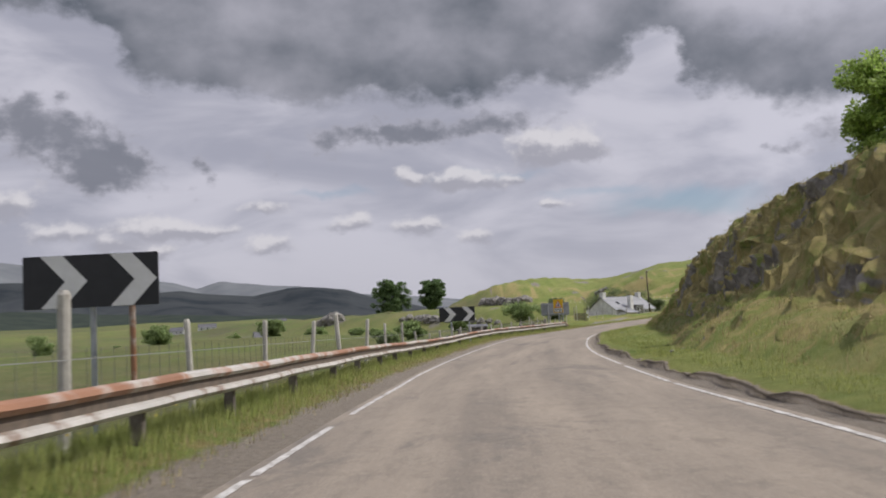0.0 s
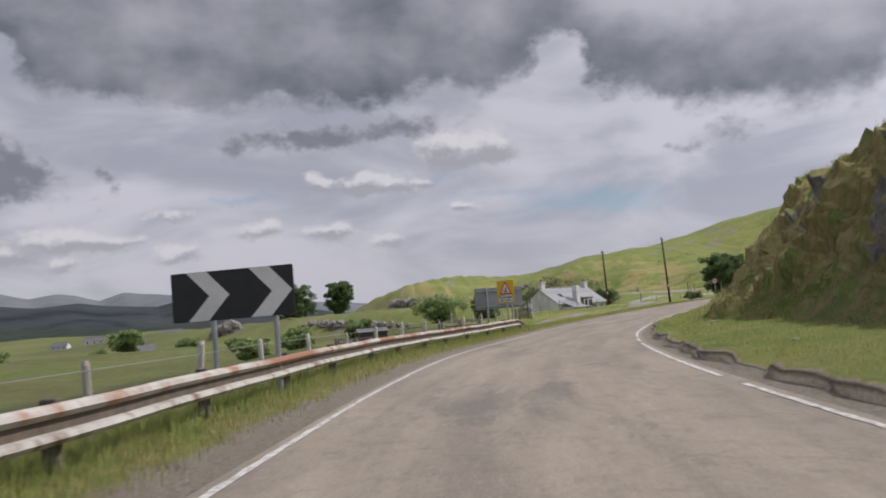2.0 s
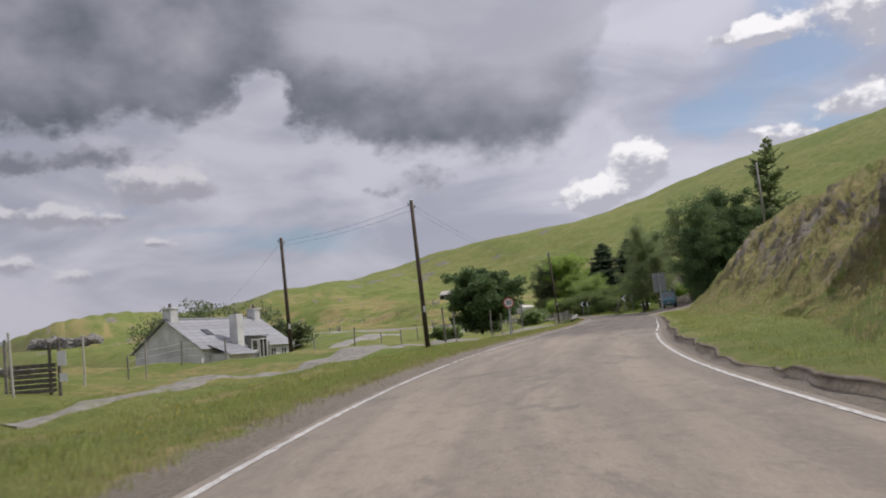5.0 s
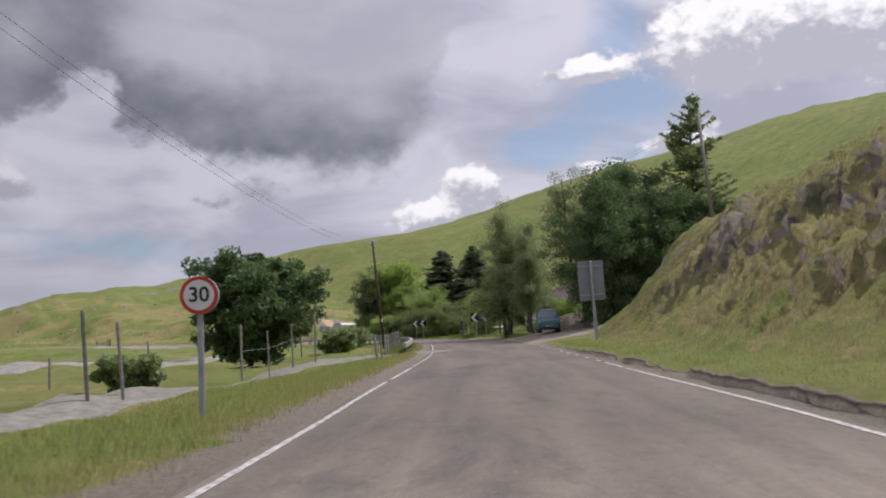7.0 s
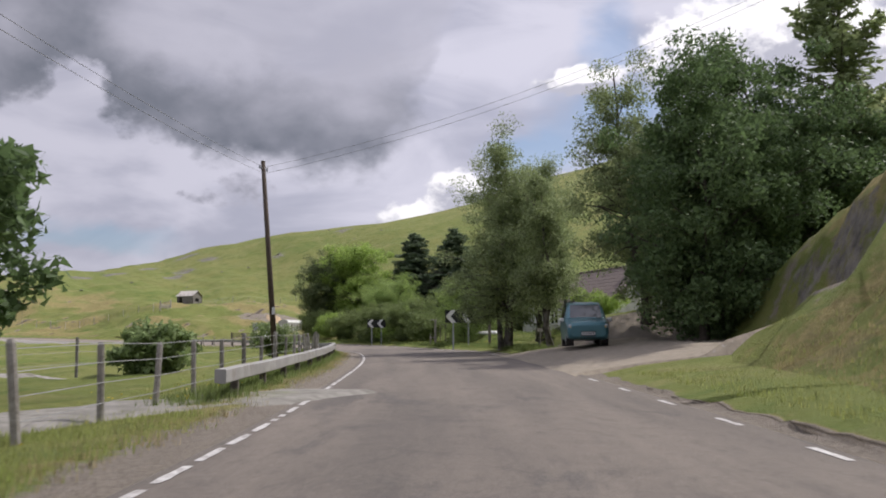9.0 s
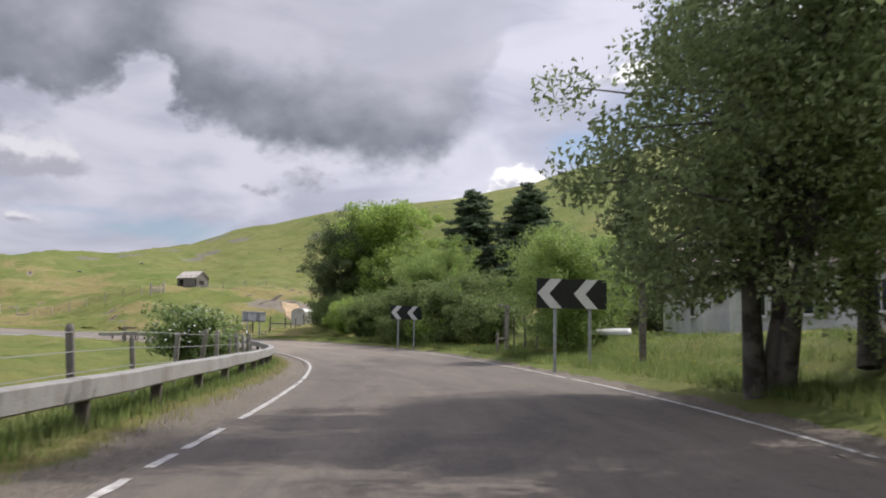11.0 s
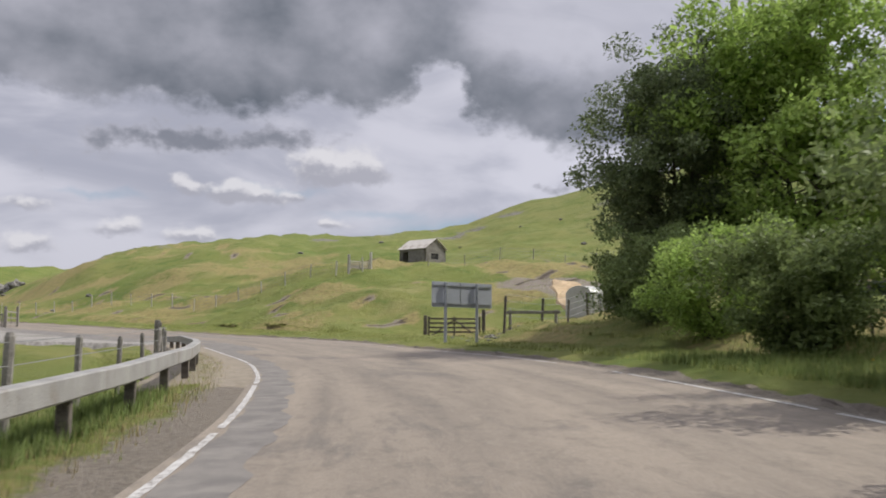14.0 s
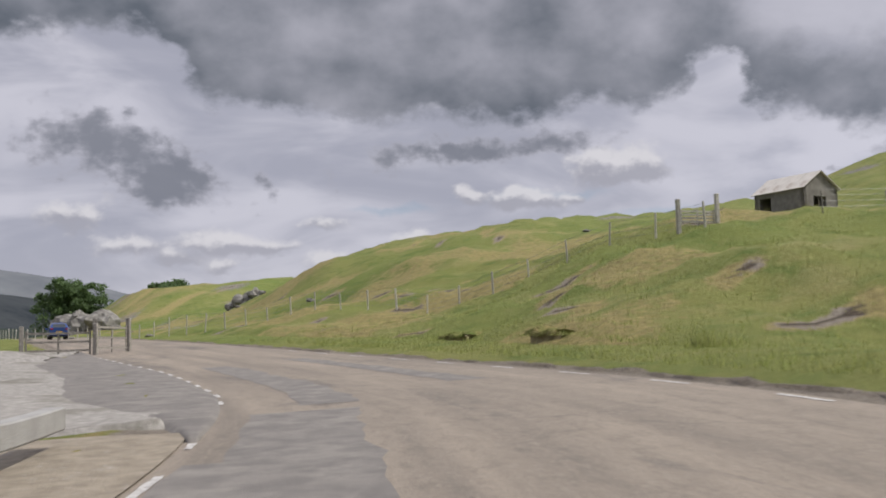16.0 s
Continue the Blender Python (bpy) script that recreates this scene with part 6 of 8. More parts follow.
# timber frame by the roadside garden
_fr = thing("garden_post", pose(100.5, 237.6, gz(100.5, 237.6), 0, 0, 20), "old timber post with a cross arm in the garden", "post")
for _c in ((0, 0, 0.9, 0.13, 0.13, 2.2), (-0.2, 0, 1.95, 0.7, 0.1, 0.09), (-0.35, 0, 0.55, 0.7, 0.08, 0.08), (-0.65, 0, 0.35, 0.1, 0.1, 0.9)):
    _bm = bmesh.new()
    box(_bm, *_c, bevel=0.01)
    part("timber", _bm, M_POST, _fr)
_fr = thing("garden_post", pose(94.9, 222.0, gz(94.9, 222.0), 0, 0, -20), "tall dark timber post with a short cross arm", "post")
for _c in ((0, 0, 1.0, 0.16, 0.16, 2.4), (-0.15, 0, 2.2, 0.6, 0.08, 0.05)):
    _bm = bmesh.new()
    box(_bm, *_c, bevel=0.01)
    part("timber", _bm, M_DARKPOST, _fr)
_bn = thing("wheelie_bin", pose(106.9, 230.3, gz(106.9, 230.3), 0, 0, 40), "blue plastic wheelie bin by the house", "bin")
M_BLUEBIN = material("blue_bin_plastic", (0.02, 0.09, 0.30), 0.5, second=(0.025, 0.10, 0.32), scale=2.0)
_bm = bmesh.new()
prism(_bm, [(-0.24, 0.05), (0.24, 0.05), (0.30, 1.0), (-0.30, 1.0)], -0.3, 0.3)
part("body", _bm, M_BLUEBIN, _bn)
_bm = bmesh.new()
box(_bm, 0, 0, 1.04, 0.66, 0.68, 0.07, bevel=0.02)
part("lid", _bm, M_BLUEBIN, _bn)

bar_gate((90.9, 208.6), (92.6, 211.4), gz(91.6, 210), 1.35, "dark metal garden gate beside the parked van", M_WIRE, 5, False)
_lb = thing("notice_board", pose(89.3, 209.5, gz(89.3, 209.5), 0, 0, 30), "pale board on a short post by the garden", "board")
for _n, _c in (("post", (0, 0, 0.4, 0.08, 0.08, 0.9)), ("board", (0, 0, 0.85, 0.75, 0.06, 0.16))):
    _bm = bmesh.new()
    box(_bm, *_c, bevel=0.01)
    part(_n, _bm, M_POST, _lb)
_nb = thing("wooden_gate", pose(18.0, 139.6, gz(18.0, 139.6) - 0.05, 0, 0, -8), "dark slatted wooden gate with white notices by the track", "gate")
for _k in range(6):
    _bm = bmesh.new()
    box(_bm, 0, 0, 0.10 + _k * 0.17, 1.5, 0.05, 0.13, bevel=0.008)
    part("slat", _bm, M_DARKPOST, _nb)
for _x, _h in ((-0.85, 1.9), (0.55, 1.7), (0.85, 1.8)):
    _bm = bmesh.new()
    tube(_bm, (_x, 0.05, -0.3), (_x, 0.05, _h), 0.06, 0.055, 8)
    part("post", _bm, M_POST if _x < 0 else M_DARKPOST, _nb)
for _x, _z, _w2, _h in ((0.95, 1.15, 0.28, 0.5), (0.98, 0.5, 0.25, 0.28)):
    _bm = bmesh.new()
    box(_bm, _x, -0.06, _z, _w2, 0.02, _h)
    part("notice", _bm, M_WHITE, _nb, "white notice")
_sh = thing("low_shed", pose(3.2, 116.0, gz(3.2, 116.0), 0, 0, 4), "low dark-roofed sheep shed below the road", "shed")
_bm = bmesh.new()
box(_bm, 0, 0, 0.3, 2.0, 1.6, 1.0)
part("wall", _bm, M_DARKPOST, _sh)
for _k in range(6):
    _bm = bmesh.new()
    box(_bm, -0.95 + _k * 0.38, 0, 0, 0.37, 1.9, 0.04)
    part("roof_sheet", _bm, M_SLATE, _sh).matrix_basis = pose(0, 0, 0.90, 8, 0, 0)
_wr = thing("timber_rail", pose(109.4, 290.4, gz(109.4, 290.4), 0, 0, -40), "low weathered timber rail on short posts", "rail")
for _c in ((0, 0, 0.5, 2.4, 0.06, 0.12), (-1.0, 0.05, 0.2, 0.1, 0.1, 0.8), (1.0, 0.05, 0.2, 0.1, 0.1, 0.8)):
    _bm = bmesh.new()
    box(_bm, *_c, bevel=0.008)
    part("timber", _bm, M_POST, _wr)

_x, _y, _i = station(16.05, LEFT[int(np.searchsorted(ST, 16.05))] - 2.3)
_sp = thing("strainer_post", pose(_x, _y, gz(_x, _y), 0, 0, math.degrees(math.atan2(RT[_i, 1], RT[_i, 0]))), "stout weathered strainer post with two timber rails", "post")
_bm = bmesh.new()
box(_bm, 0, 0, 0.55, 0.2, 0.2, 1.5, bevel=0.015)
part("post", _bm, M_POST, _sp)
for _z in (1.1, 0.72):
    _bm = bmesh.new()
    box(_bm, 0, -1.6, _z, 0.05, 3.2, 0.12, bevel=0.008)
    part("rail", _bm, M_POST, _sp)

# ---- tracks, lay-by, yard ----


def ribbon(name, pts, wide, mat, label, lift=0.05, raw=True):
    P = np.array(pts, float)
    seg = np.concatenate([[0], np.cumsum(np.linalg.norm(np.diff(P[:, :2], axis=0), axis=1))])
    s = np.arange(0, seg[-1], 0.7)
    C = spline(seg, P[:, :2], s)
    d = np.gradient(C, axis=0)
    d /= np.linalg.norm(d, axis=1)[:, None]
    R = np.stack([d[:, 1], -d[:, 0]], 1)
    W = np.interp(s, seg, np.broadcast_to(wide, (len(P),)))
    V = []
    offs = np.linspace(-0.5, 0.5, 9)
    for o in offs:
        xy = C + R * (o * W + 0.12 * np.sin(s * 1.3 + o * 9) * (abs(o) > 0.4))[:, None]
        V.append(np.column_stack([xy, ground_height(xy[:, 0], xy[:, 1], True) + lift - 0.12 * (abs(o) > 0.49)]))
    V = np.stack(V, 1).reshape(-1, 3)
    m = len(offs)
    b = (np.arange(len(s) - 1)[:, None] * m + np.arange(m - 1)[None]).ravel()
    me = mesh_py(name, V, np.column_stack([b, b + 1, b + m + 1, b + m]))
    return tagged(part(name, me, mat, smooth=True), label, "track", kind="structure")


ribbon("track", along("left", [(6.2, 11.6), (6.6, 10.2), (7.2, 9.0), (8.2, 7.9), (9.0, 7.2), (9.45, 6.0), (9.75, 3.9), (9.95, 1.6), (10.1, 0.2)]), (0.8, 1.6, 2.2, 2.6, 2.6, 2.6, 2.8, 3.4, 3.6), M_TRACK, "pale gravel track running beside the road", 0.06)
ribbon("track", [(38.0, 181.0), (44.8, 187.3), (52.0, 196.5), (58.4, 202.4), (66.0, 210.0)], (1.4, 3.0, 3.4, 3.2, 1.6), M_GRAVEL, "pale gravel pull-off beyond the sycamore", 0.08)


def lay(i, d):
    return d * smooth_step(16.5, 17.1, ST[i]) * smooth_step(18.5, 18.0, ST[i])


def on_land(i, lat, lift):
    x, y = RD[i, 0] + RT[i, 0] * lat, RD[i, 1] + RT[i, 1] * lat
    return ground_height(x, y, True) - RD[i, 2] - BANK[i] * np.clip(lat, -4, 7) + lift


sweep("shoulder", M_YARD, 14.9, 16.62, [lambda i, d=d: (LEFT[i] - d + wob(i, 1.1, 0.14) * (d > 1), 0.02 + 0.03 * (d > 0.5) - 0.15 * (d > 2.2) - 0.16 * smooth_step(15.15, 14.9, ST[i])) for d in (2.4, 2.1, 1.6, 1.0, 0.4, 0.06)], 0.4, "brown gravel shoulder between road and rail", "shoulder")
sweep("lay_by_apron", M_TAR, 16.5, 18.5, [lambda i, d=d: (LEFT[i] + 0.1 - lay(i, d), 0.05 - 0.065 * (d < 0.1) - 0.1 * (d > 3) - 0.5 * (ST[i] < 16.56)) for d in (3.4, 2.6, 1.7, 0.9, 0.3, 0.0)], 0.5, "dark asphalt apron in front of the lay-by", "lay-by")
sweep("lay_by", M_GRAVEL, 16.55, 18.45, [lambda i, d=d: (LEFT[i] + 0.1 - lay(i, d) + wob(i, 0.8, 0.2 * (d < 3)), np.maximum(0.05, on_land(i, LEFT[i] - lay(i, d), 0.09)) + 0.02 - 0.05 * (d < 2.5) - 0.6 * (ST[i] < 16.66) - 0.45 * (d > 12)) for d in (12.5, 11.5, 10, 8, 6, 4.5, 3.2, 2.3)], 0.5, "pale gravel lay-by beside the bend", "lay-by")


def yard_height(i, d):
    verge = np.interp(d, [0, 0.42, 0.72, 1.7, 2.6, 3.4, 4.3], [-0.01, 0, 0.03, 0.27, 0.30, 0.32, 0.32]) * (1 - YARD[i]) + 0.13 * d * YARD[i]
    return np.where(d < 4.0, verge, on_land(i, (LEFT + WIDE)[i] + d, 0.0)) + 0.03


def narrow(i):
    return 0.3 + 0.7 * smooth_step(11.45, 11.15, ST[i])


sweep("yard", M_YARD, 10.35, 11.45, [lambda i, d=d: ((LEFT + WIDE)[i] - 0.35 + d * narrow(i), yard_height(i, np.maximum(0, d * narrow(i) - 0.35)) - 0.06 * (d < 0.1) - 0.7 * ((ST[i] < 10.43) | (ST[i] > 11.40)) * (d > 0.8)) for d in (0.0, 0.3, 0.9, 1.8, 2.6, 3.6, 4.4, 5.4, 6.6, 7.6)], 0.5, "trodden brown gravel house entrance beside the road", "yard", jitter=0.12)

# ---- the rock cutting ----


def crag():
    s = np.arange(-1.0, 10.25, 0.0125)
    i = np.searchsorted(ST, s)
    us = np.linspace(0, 1, 60)
    V, flat, info = [], [], []
    apron = knots(s, -1, 1, 1.5, 1, 2.3, 0.35, 3.3, 0.3, 3.9, 0.9, 5.8, 0.9, 6.6, 0.0)
    toes = TOE[i] * (1 - apron) + 2.0 * apron
    runs = TOE[i] + RUN[i] * (1 + 0.12 * apron) - toes
    for q, k, toe, run in zip(s, i, toes, runs):
        edge = LEFT[k] + WIDE[k]
        fade = min(1.0, (q + 1.0) / 0.4, (10.25 - q) / 0.5)
        turf = float(smooth_step(5.9, 6.9, q))      # from bare crag to a hummocky turf bank
        a = ARC[k]
        band = 0.55 + 0.16 * noise.noise(Vector((a * 0.09, 2.0, 0)))
        for u in us:
            e = toe - 0.7 + u * (run + 2.0)
            w = (e - toe) / run
            wc = min(max(w, 0.0), 1.0)
            # where the rock stands out: a steep band over a turf skirt
            stand = noise.noise(Vector((a * 0.13, wc * 1.6, 5.0))) + 0.5 * noise.noise(Vector((a * 0.37, wc * 3.0, 8.0)))
            rock = min(1.0, max(0.0, 0.75 + 1.6 * stand)) * (1 - turf) + turf * min(1.0, max(0.0, 0.15 + 1.3 * stand))
            soft = wc * wc * (3 - 2 * wc)
            skirt = min(1.0, wc / band)
            hard = 0.36 * skirt + 0.64 / (1 + math.exp(-11 * (wc - band - 0.07)))
            h = RISE[k] * ((1 - rock) * soft + rock * hard)
            tread = 1.05 + 0.5 * noise.noise(Vector((a * 0.05, 3.0, 0)))
            h += 0.17 * tread * math.sin(6.283 * (h / tread + 0.9 * noise.noise(Vector((a * 0.16, wc * 1.2, 2.0))))) * min(1.0, 5 * wc * (1 - wc)) * (1 - turf)
            rise = 0.30 * max(0, e - toe - run)
            face = max(0.0, 1 - abs(w - 0.55) / 0.62)
            p = Vector((a * 0.33, e * 0.5, h * 0.45))
            n1 = noise.noise(p * 0.8) + 0.6 * noise.noise(p * 2.1)
            n2 = noise.noise(p * 5.5) * 0.22 + noise.noise(p * 12) * 0.10
            # jointed blocks dipping along the cutting
            pb = Vector((a * 0.55 + h * 0.5, h * 0.85 - a * 0.22, e * 0.3))
            d1 = noise.voronoi(pb)[0]
            d2 = noise.voronoi(pb * 2.7)[0]
            block = (min(0.5, d1[1] - d1[0]) - 0.2) * 1.1 + (min(0.5, d2[1] - d2[0]) - 0.2) * 0.4
            hummock = abs(noise.noise(Vector((a * 0.9, e * 1.1, 1.0)))) + 0.5 * abs(noise.noise(Vector((a * 2.1, e * 2.4, 6.0))))
            out = (n1 * (0.9 - 0.5 * turf) + n2 * 1.2 + rock * block * (1 - 0.6 * turf)) * face * fade
            lat = edge + e - out * 0.85
            z = RD[k, 2] + 0.12 + 0.05 * min(max(e, 0), toe) + h + rise
            bump = (n1 * 0.28 + n2 * 1.1 + 0.35 * rock * block) * face * fade + (1 - 0.7 * rock) * 0.55 * (hummock - 0.25) * min(1.0, face * 2) * fade
            bump += (0.10 * noise.noise(p * 4) + 0.12) * fade - 0.42 * max(0.0, 1 - u / 0.10) - 0.4 * (u > 0.99) - (1 - fade) * 0.7
            V.append((RD[k, 0] + RT[k, 0] * lat, RD[k, 1] + RT[k, 1] * lat, z + bump))
            flat.append((RD[k, 0] + RT[k, 0] * (edge + e), RD[k, 1] + RT[k, 1] * (edge + e), bump, turf))
            info.append((face, rock, turf, w, noise.noise(Vector((a * 0.7, e * 1.1, 5.0))), stand, hummock))
    V, F_, I_ = np.array(V), np.array(flat), np.array(info)
    face, rock, turf, w, fine, stand, hum = I_.T
    land = ground_height(F_[:, 0], F_[:, 1], True) + F_[:, 2] + turf * rock * 0.5 * np.sin(np.clip((w - 0.45) / 0.4, 0, 1) * math.pi)
    V[:, 2] = V[:, 2] * (1 - turf) + land * turf
    m = len(us)
    G = V.reshape(len(s), m, 3)
    nr = np.cross(np.gradient(G, axis=0), np.gradient(G, axis=1))
    nr /= np.linalg.norm(nr, axis=2)[:, :, None] + 1e-9
    level = np.abs(nr[:, :, 2]).ravel()
    steep = smooth_step(0.66, 0.42, level + 0.12 * fine) * (w > 0.03) * (w < 1.05)
    bare = np.maximum(steep * (0.25 + 0.6 * rock) * smooth_step(-0.22, 0.30, stand + 0.5 * fine), 0.5 * smooth_step(0.25, 0.55, stand) * face * smooth_step(0.8, 0.6, level))
    soil = turf * face * np.maximum(steep * 0.8, smooth_step(0.15, 0.5, stand + 0.4 * fine) * 0.75)
    cov = np.column_stack([np.maximum(soil, 0.25 * (1 - turf) * smooth_step(0.2, 0.5, fine) * face), bare * (1 - 0.75 * turf), np.clip(0.34 + 0.34 * face + 0.40 * fine, 0, 0.80) + 0.2 * soil])
    b = (np.arange(len(s) - 1)[:, None] * m + np.arange(m - 1)[None]).ravel()
    me = mesh_py("rock_cutting", V, np.column_stack([b, b + 1, b + m + 1, b + m]))
    paint(me, cov, 0.45 * turf * np.clip(face * 1.8, 0, 1) * smooth_step(-0.3, 0.3, fine + hum - 0.3))
    ob = part("rock_cutting", me, M_GROUND, smooth=False)
    me.polygons.foreach_set("use_smooth", (level[b] > 0.62) | (turf[b] > 0.4))
    keep = np.flatnonzero((level > 0.55) & (face > 0.02) & (bare < 0.4))
    CRAG_TURF.append(V[np.random.default_rng(31).choice(keep, 15000)])
    return tagged(ob, "steep rocky cutting with moss and dry grass", "rock face", kind="structure")


CRAG_TURF = []
crag()


def boulder(x, y, r, label, seed=1, z=None, flat=0.5, name="boulder", group="loose stones", mat=None):
    bm = bmesh.new()
    bmesh.ops.create_icosphere(bm, subdivisions=2 if r < 0.5 else 3, radius=r)
    for v in bm.verts:
        n = noise.noise(v.co / r * 1.1 + Vector((seed * 3.1, 0, 0)))
        v.co *= 1 + 0.5 * n + 0.28 * noise.noise(v.co / r * 3.3 + Vector((0, seed, 0)))
        v.co.z *= flat
    ob = part(name, bm, mat or M_ROCK)
    ob.location = (x, y, (gz(x, y) if z is None else z) + r * 0.2)
    return tagged(ob, label, "rock", group)


# outcrops on the far hill
for _k, (_x, _y, _r) in enumerate(((19.5, 470, 2.6), (22, 467, 3.0), (25, 463, 2.5), (28, 458, 2.9), (31, 454, 2.3), (34, 449, 2.6), (16.5, 474, 2.4), (64, 424, 1.6), (62.3, 425, 1.3), (65.8, 423.5, 1.1), (-20.5, 448, 1.6), (-17, 444, 1.9), (-14, 438, 1.5), (-11.5, 434, 2.3), (-8.5, 429, 2.6), (-6, 426, 2.2), (-3, 423, 1.7), (0, 419, 1.6), (3, 415, 1.5), (6.5, 412, 1.9), (9.5, 408, 1.6), (12.5, 403, 1.7), (15.5, 398, 1.4), (18.5, 393, 1.2), (-62, 522, 4.2), (-58, 519, 4.8), (-66, 527, 3.2))):
    boulder(_x, _y, _r, "pale grey rock outcrop in grass", _k, None, 0.9, "rock_outcrop", "rock outcrops", M_PALEROCK)
_rng = np.random.default_rng(12)
for _k in range(24):
    _x, _y = _rng.uniform(40, 190), _rng.uniform(360, 430)
    boulder(_x, _y, _rng.uniform(0.12, 0.4), "pale stone lying on the hillside", _k, mat=M_PALEROCK)
for _k in range(14):
    _i = int(np.searchsorted(ST, _rng.uniform(0.5, 5)))
    _l = (LEFT + WIDE)[_i] + _rng.uniform(1.5, 4.5)
    boulder(RD[_i, 0] + RT[_i, 0] * _l, RD[_i, 1] + RT[_i, 1] * _l, _rng.uniform(0.06, 0.2), "fallen stone on the verge", _k, RD[_i, 2] + 0.22)
for _k in range(26):
    _x, _y = 107.6 + _rng.normal(0, 0.5), 291.5 + _rng.normal(0, 1.4)
    boulder(_x, _y, _rng.uniform(0.04, 0.13), "pale loose stone at the road edge", _k)

# eroded peat faces with an overhanging turf lip
M_PEAT = material("dark_crumbling_peat", (0.26, 0.21, 0.12), 0.95, second=(0.34, 0.29, 0.17), scale=6.0, bump=1.0, bump_scale=12)


def peat_hag(x, y, long, high, seed):
    i, _ = near_road([x], [y])
    down = Vector((-RT[i[0], 0], -RT[i[0], 1], 0))
    side = Vector((-down.y, down.x, 0))
    top = thing("peat_hag", Matrix.Identity(4), "dark eroded peat face under a lip of turf", "bank", "peat faces on the hillside")
    k = max(8, int(long / 0.14))
    rows, lips = [], []
    for q in range(k + 1):
        u = q / k * 2 - 1
        p = Vector((x, y, 0)) + side * (u * long / 2) + down * (0.45 * noise.noise(Vector((u * 2.0, seed, 0))) + 0.2 * noise.noise(Vector((u * 7.0, seed, 4))))
        h = 0.45 * high * (1 - u * u) ** 0.6 * (0.75 + 0.5 * noise.noise(Vector((u * 4, seed, 9)))) + 0.01
        foot, back = p + down * (0.25 * h), p - down * 0.55
        zf, zb = gz(foot.x, foot.y), gz(back.x, back.y)
        zt = max(zf + h, zb)
        row = [Vector((foot.x, foot.y, zf - 0.12))]
        for f in (0.3, 0.6, 0.85, 1.0):
            jit = 0.10 * noise.noise(Vector((u * 9, f * 5, seed)))
            row.append(Vector((p.x, p.y, zf + (zt - zf) * f)) + down * (0.22 * h * (1 - f) + jit - 0.12 * math.sin(f * 3.1)))
        rows.append(row)
        lips.append([row[-1] + down * (0.10 + 0.05 * noise.noise(Vector((u * 11, seed, 2)))) - Vector((0, 0, 0.06)), row[-1] + down * 0.07 + Vector((0, 0, 0.05)), Vector((p.x, p.y, zt + 0.05)) - down * 0.2, Vector((back.x, back.y, zb - 0.08)) - down * 0.25])
    for nm, rr, mat in (("peat_face", rows, M_PEAT), ("turf_lip", lips, M_GROUND)):
        m = len(rr[0])
        me = mesh_py(nm, [v for r in rr for v in r], [(a * m + e, a * m + e + 1, (a + 1) * m + e + 1, (a + 1) * m + e) for a in range(k) for e in range(m - 1)])
        if mat is M_GROUND:
            paint(me, np.tile((0.0, 0.0, 0.45), (len(me.vertices), 1)))
        part(nm, me, mat, top, smooth=True)


for _k, (_x, _y, _l, _hh) in enumerate(((97.6, 322.3, 1.6, 0.4), (100.4, 316.0, 1.6, 0.28))):
    peat_hag(_x, _y, _l, _hh, _k * 1.7)

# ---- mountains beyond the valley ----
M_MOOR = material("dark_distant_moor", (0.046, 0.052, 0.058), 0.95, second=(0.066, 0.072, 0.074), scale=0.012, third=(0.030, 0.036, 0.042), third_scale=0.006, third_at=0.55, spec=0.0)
# distance haze is put into the far range's pale blue-grey colour
M_FARMT = material("hazed_far_hill", (0.165, 0.175, 0.185), 0.95, second=(0.125, 0.135, 0.148), scale=0.006, spec=0.0)
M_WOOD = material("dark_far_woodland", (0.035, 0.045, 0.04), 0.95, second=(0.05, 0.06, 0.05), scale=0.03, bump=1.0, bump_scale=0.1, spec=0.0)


def ridge(name, dist, peaks, mat, label, deep=0.35, rough=1.0, seed=2, a0=-75, a1=60):
    """A far range: azimuth and elevation of its skyline at that distance, sloping back and forward from it."""
    az = np.arange(a0, a1, 0.25)
    el = np.interp(az, [p[0] for p in peaks], [p[1] for p in peaks])
    V = []
    for a, e in zip(az, el):
        v = Vector((a * 0.12, seed, 0))
        e2 = e + rough * (0.16 * noise.noise(v * 2) + 0.09 * noise.noise(v * 6) + 0.04 * noise.noise(v * 17))
        for f, g in ((1 - deep, -0.15), (1 - deep * 0.6, 0.35), (1 - deep * 0.25, 0.8), (1, 1), (1 + deep, 0.3)):
            d = dist * f
            wv = 0.2 * noise.noise(Vector((a * 0.25, f * 7, seed)))
            V.append((60 + math.sin(radians(a)) * d, 150 + math.cos(radians(a)) * d, 2 + dist * math.tan(radians(max(e2, 0.05))) * (g + wv * (0 < g < 1)) - 25 * (g < 0)))
    m = 5
    b = (np.arange(len(az) - 1)[:, None] * m + np.arange(m - 1)[None]).ravel()
    me = mesh_py(name, V, np.column_stack([b, b + m, b + m + 1, b + 1]))
    return tagged(part(name, me, mat, smooth=True), label, "mountain", kind="structure")


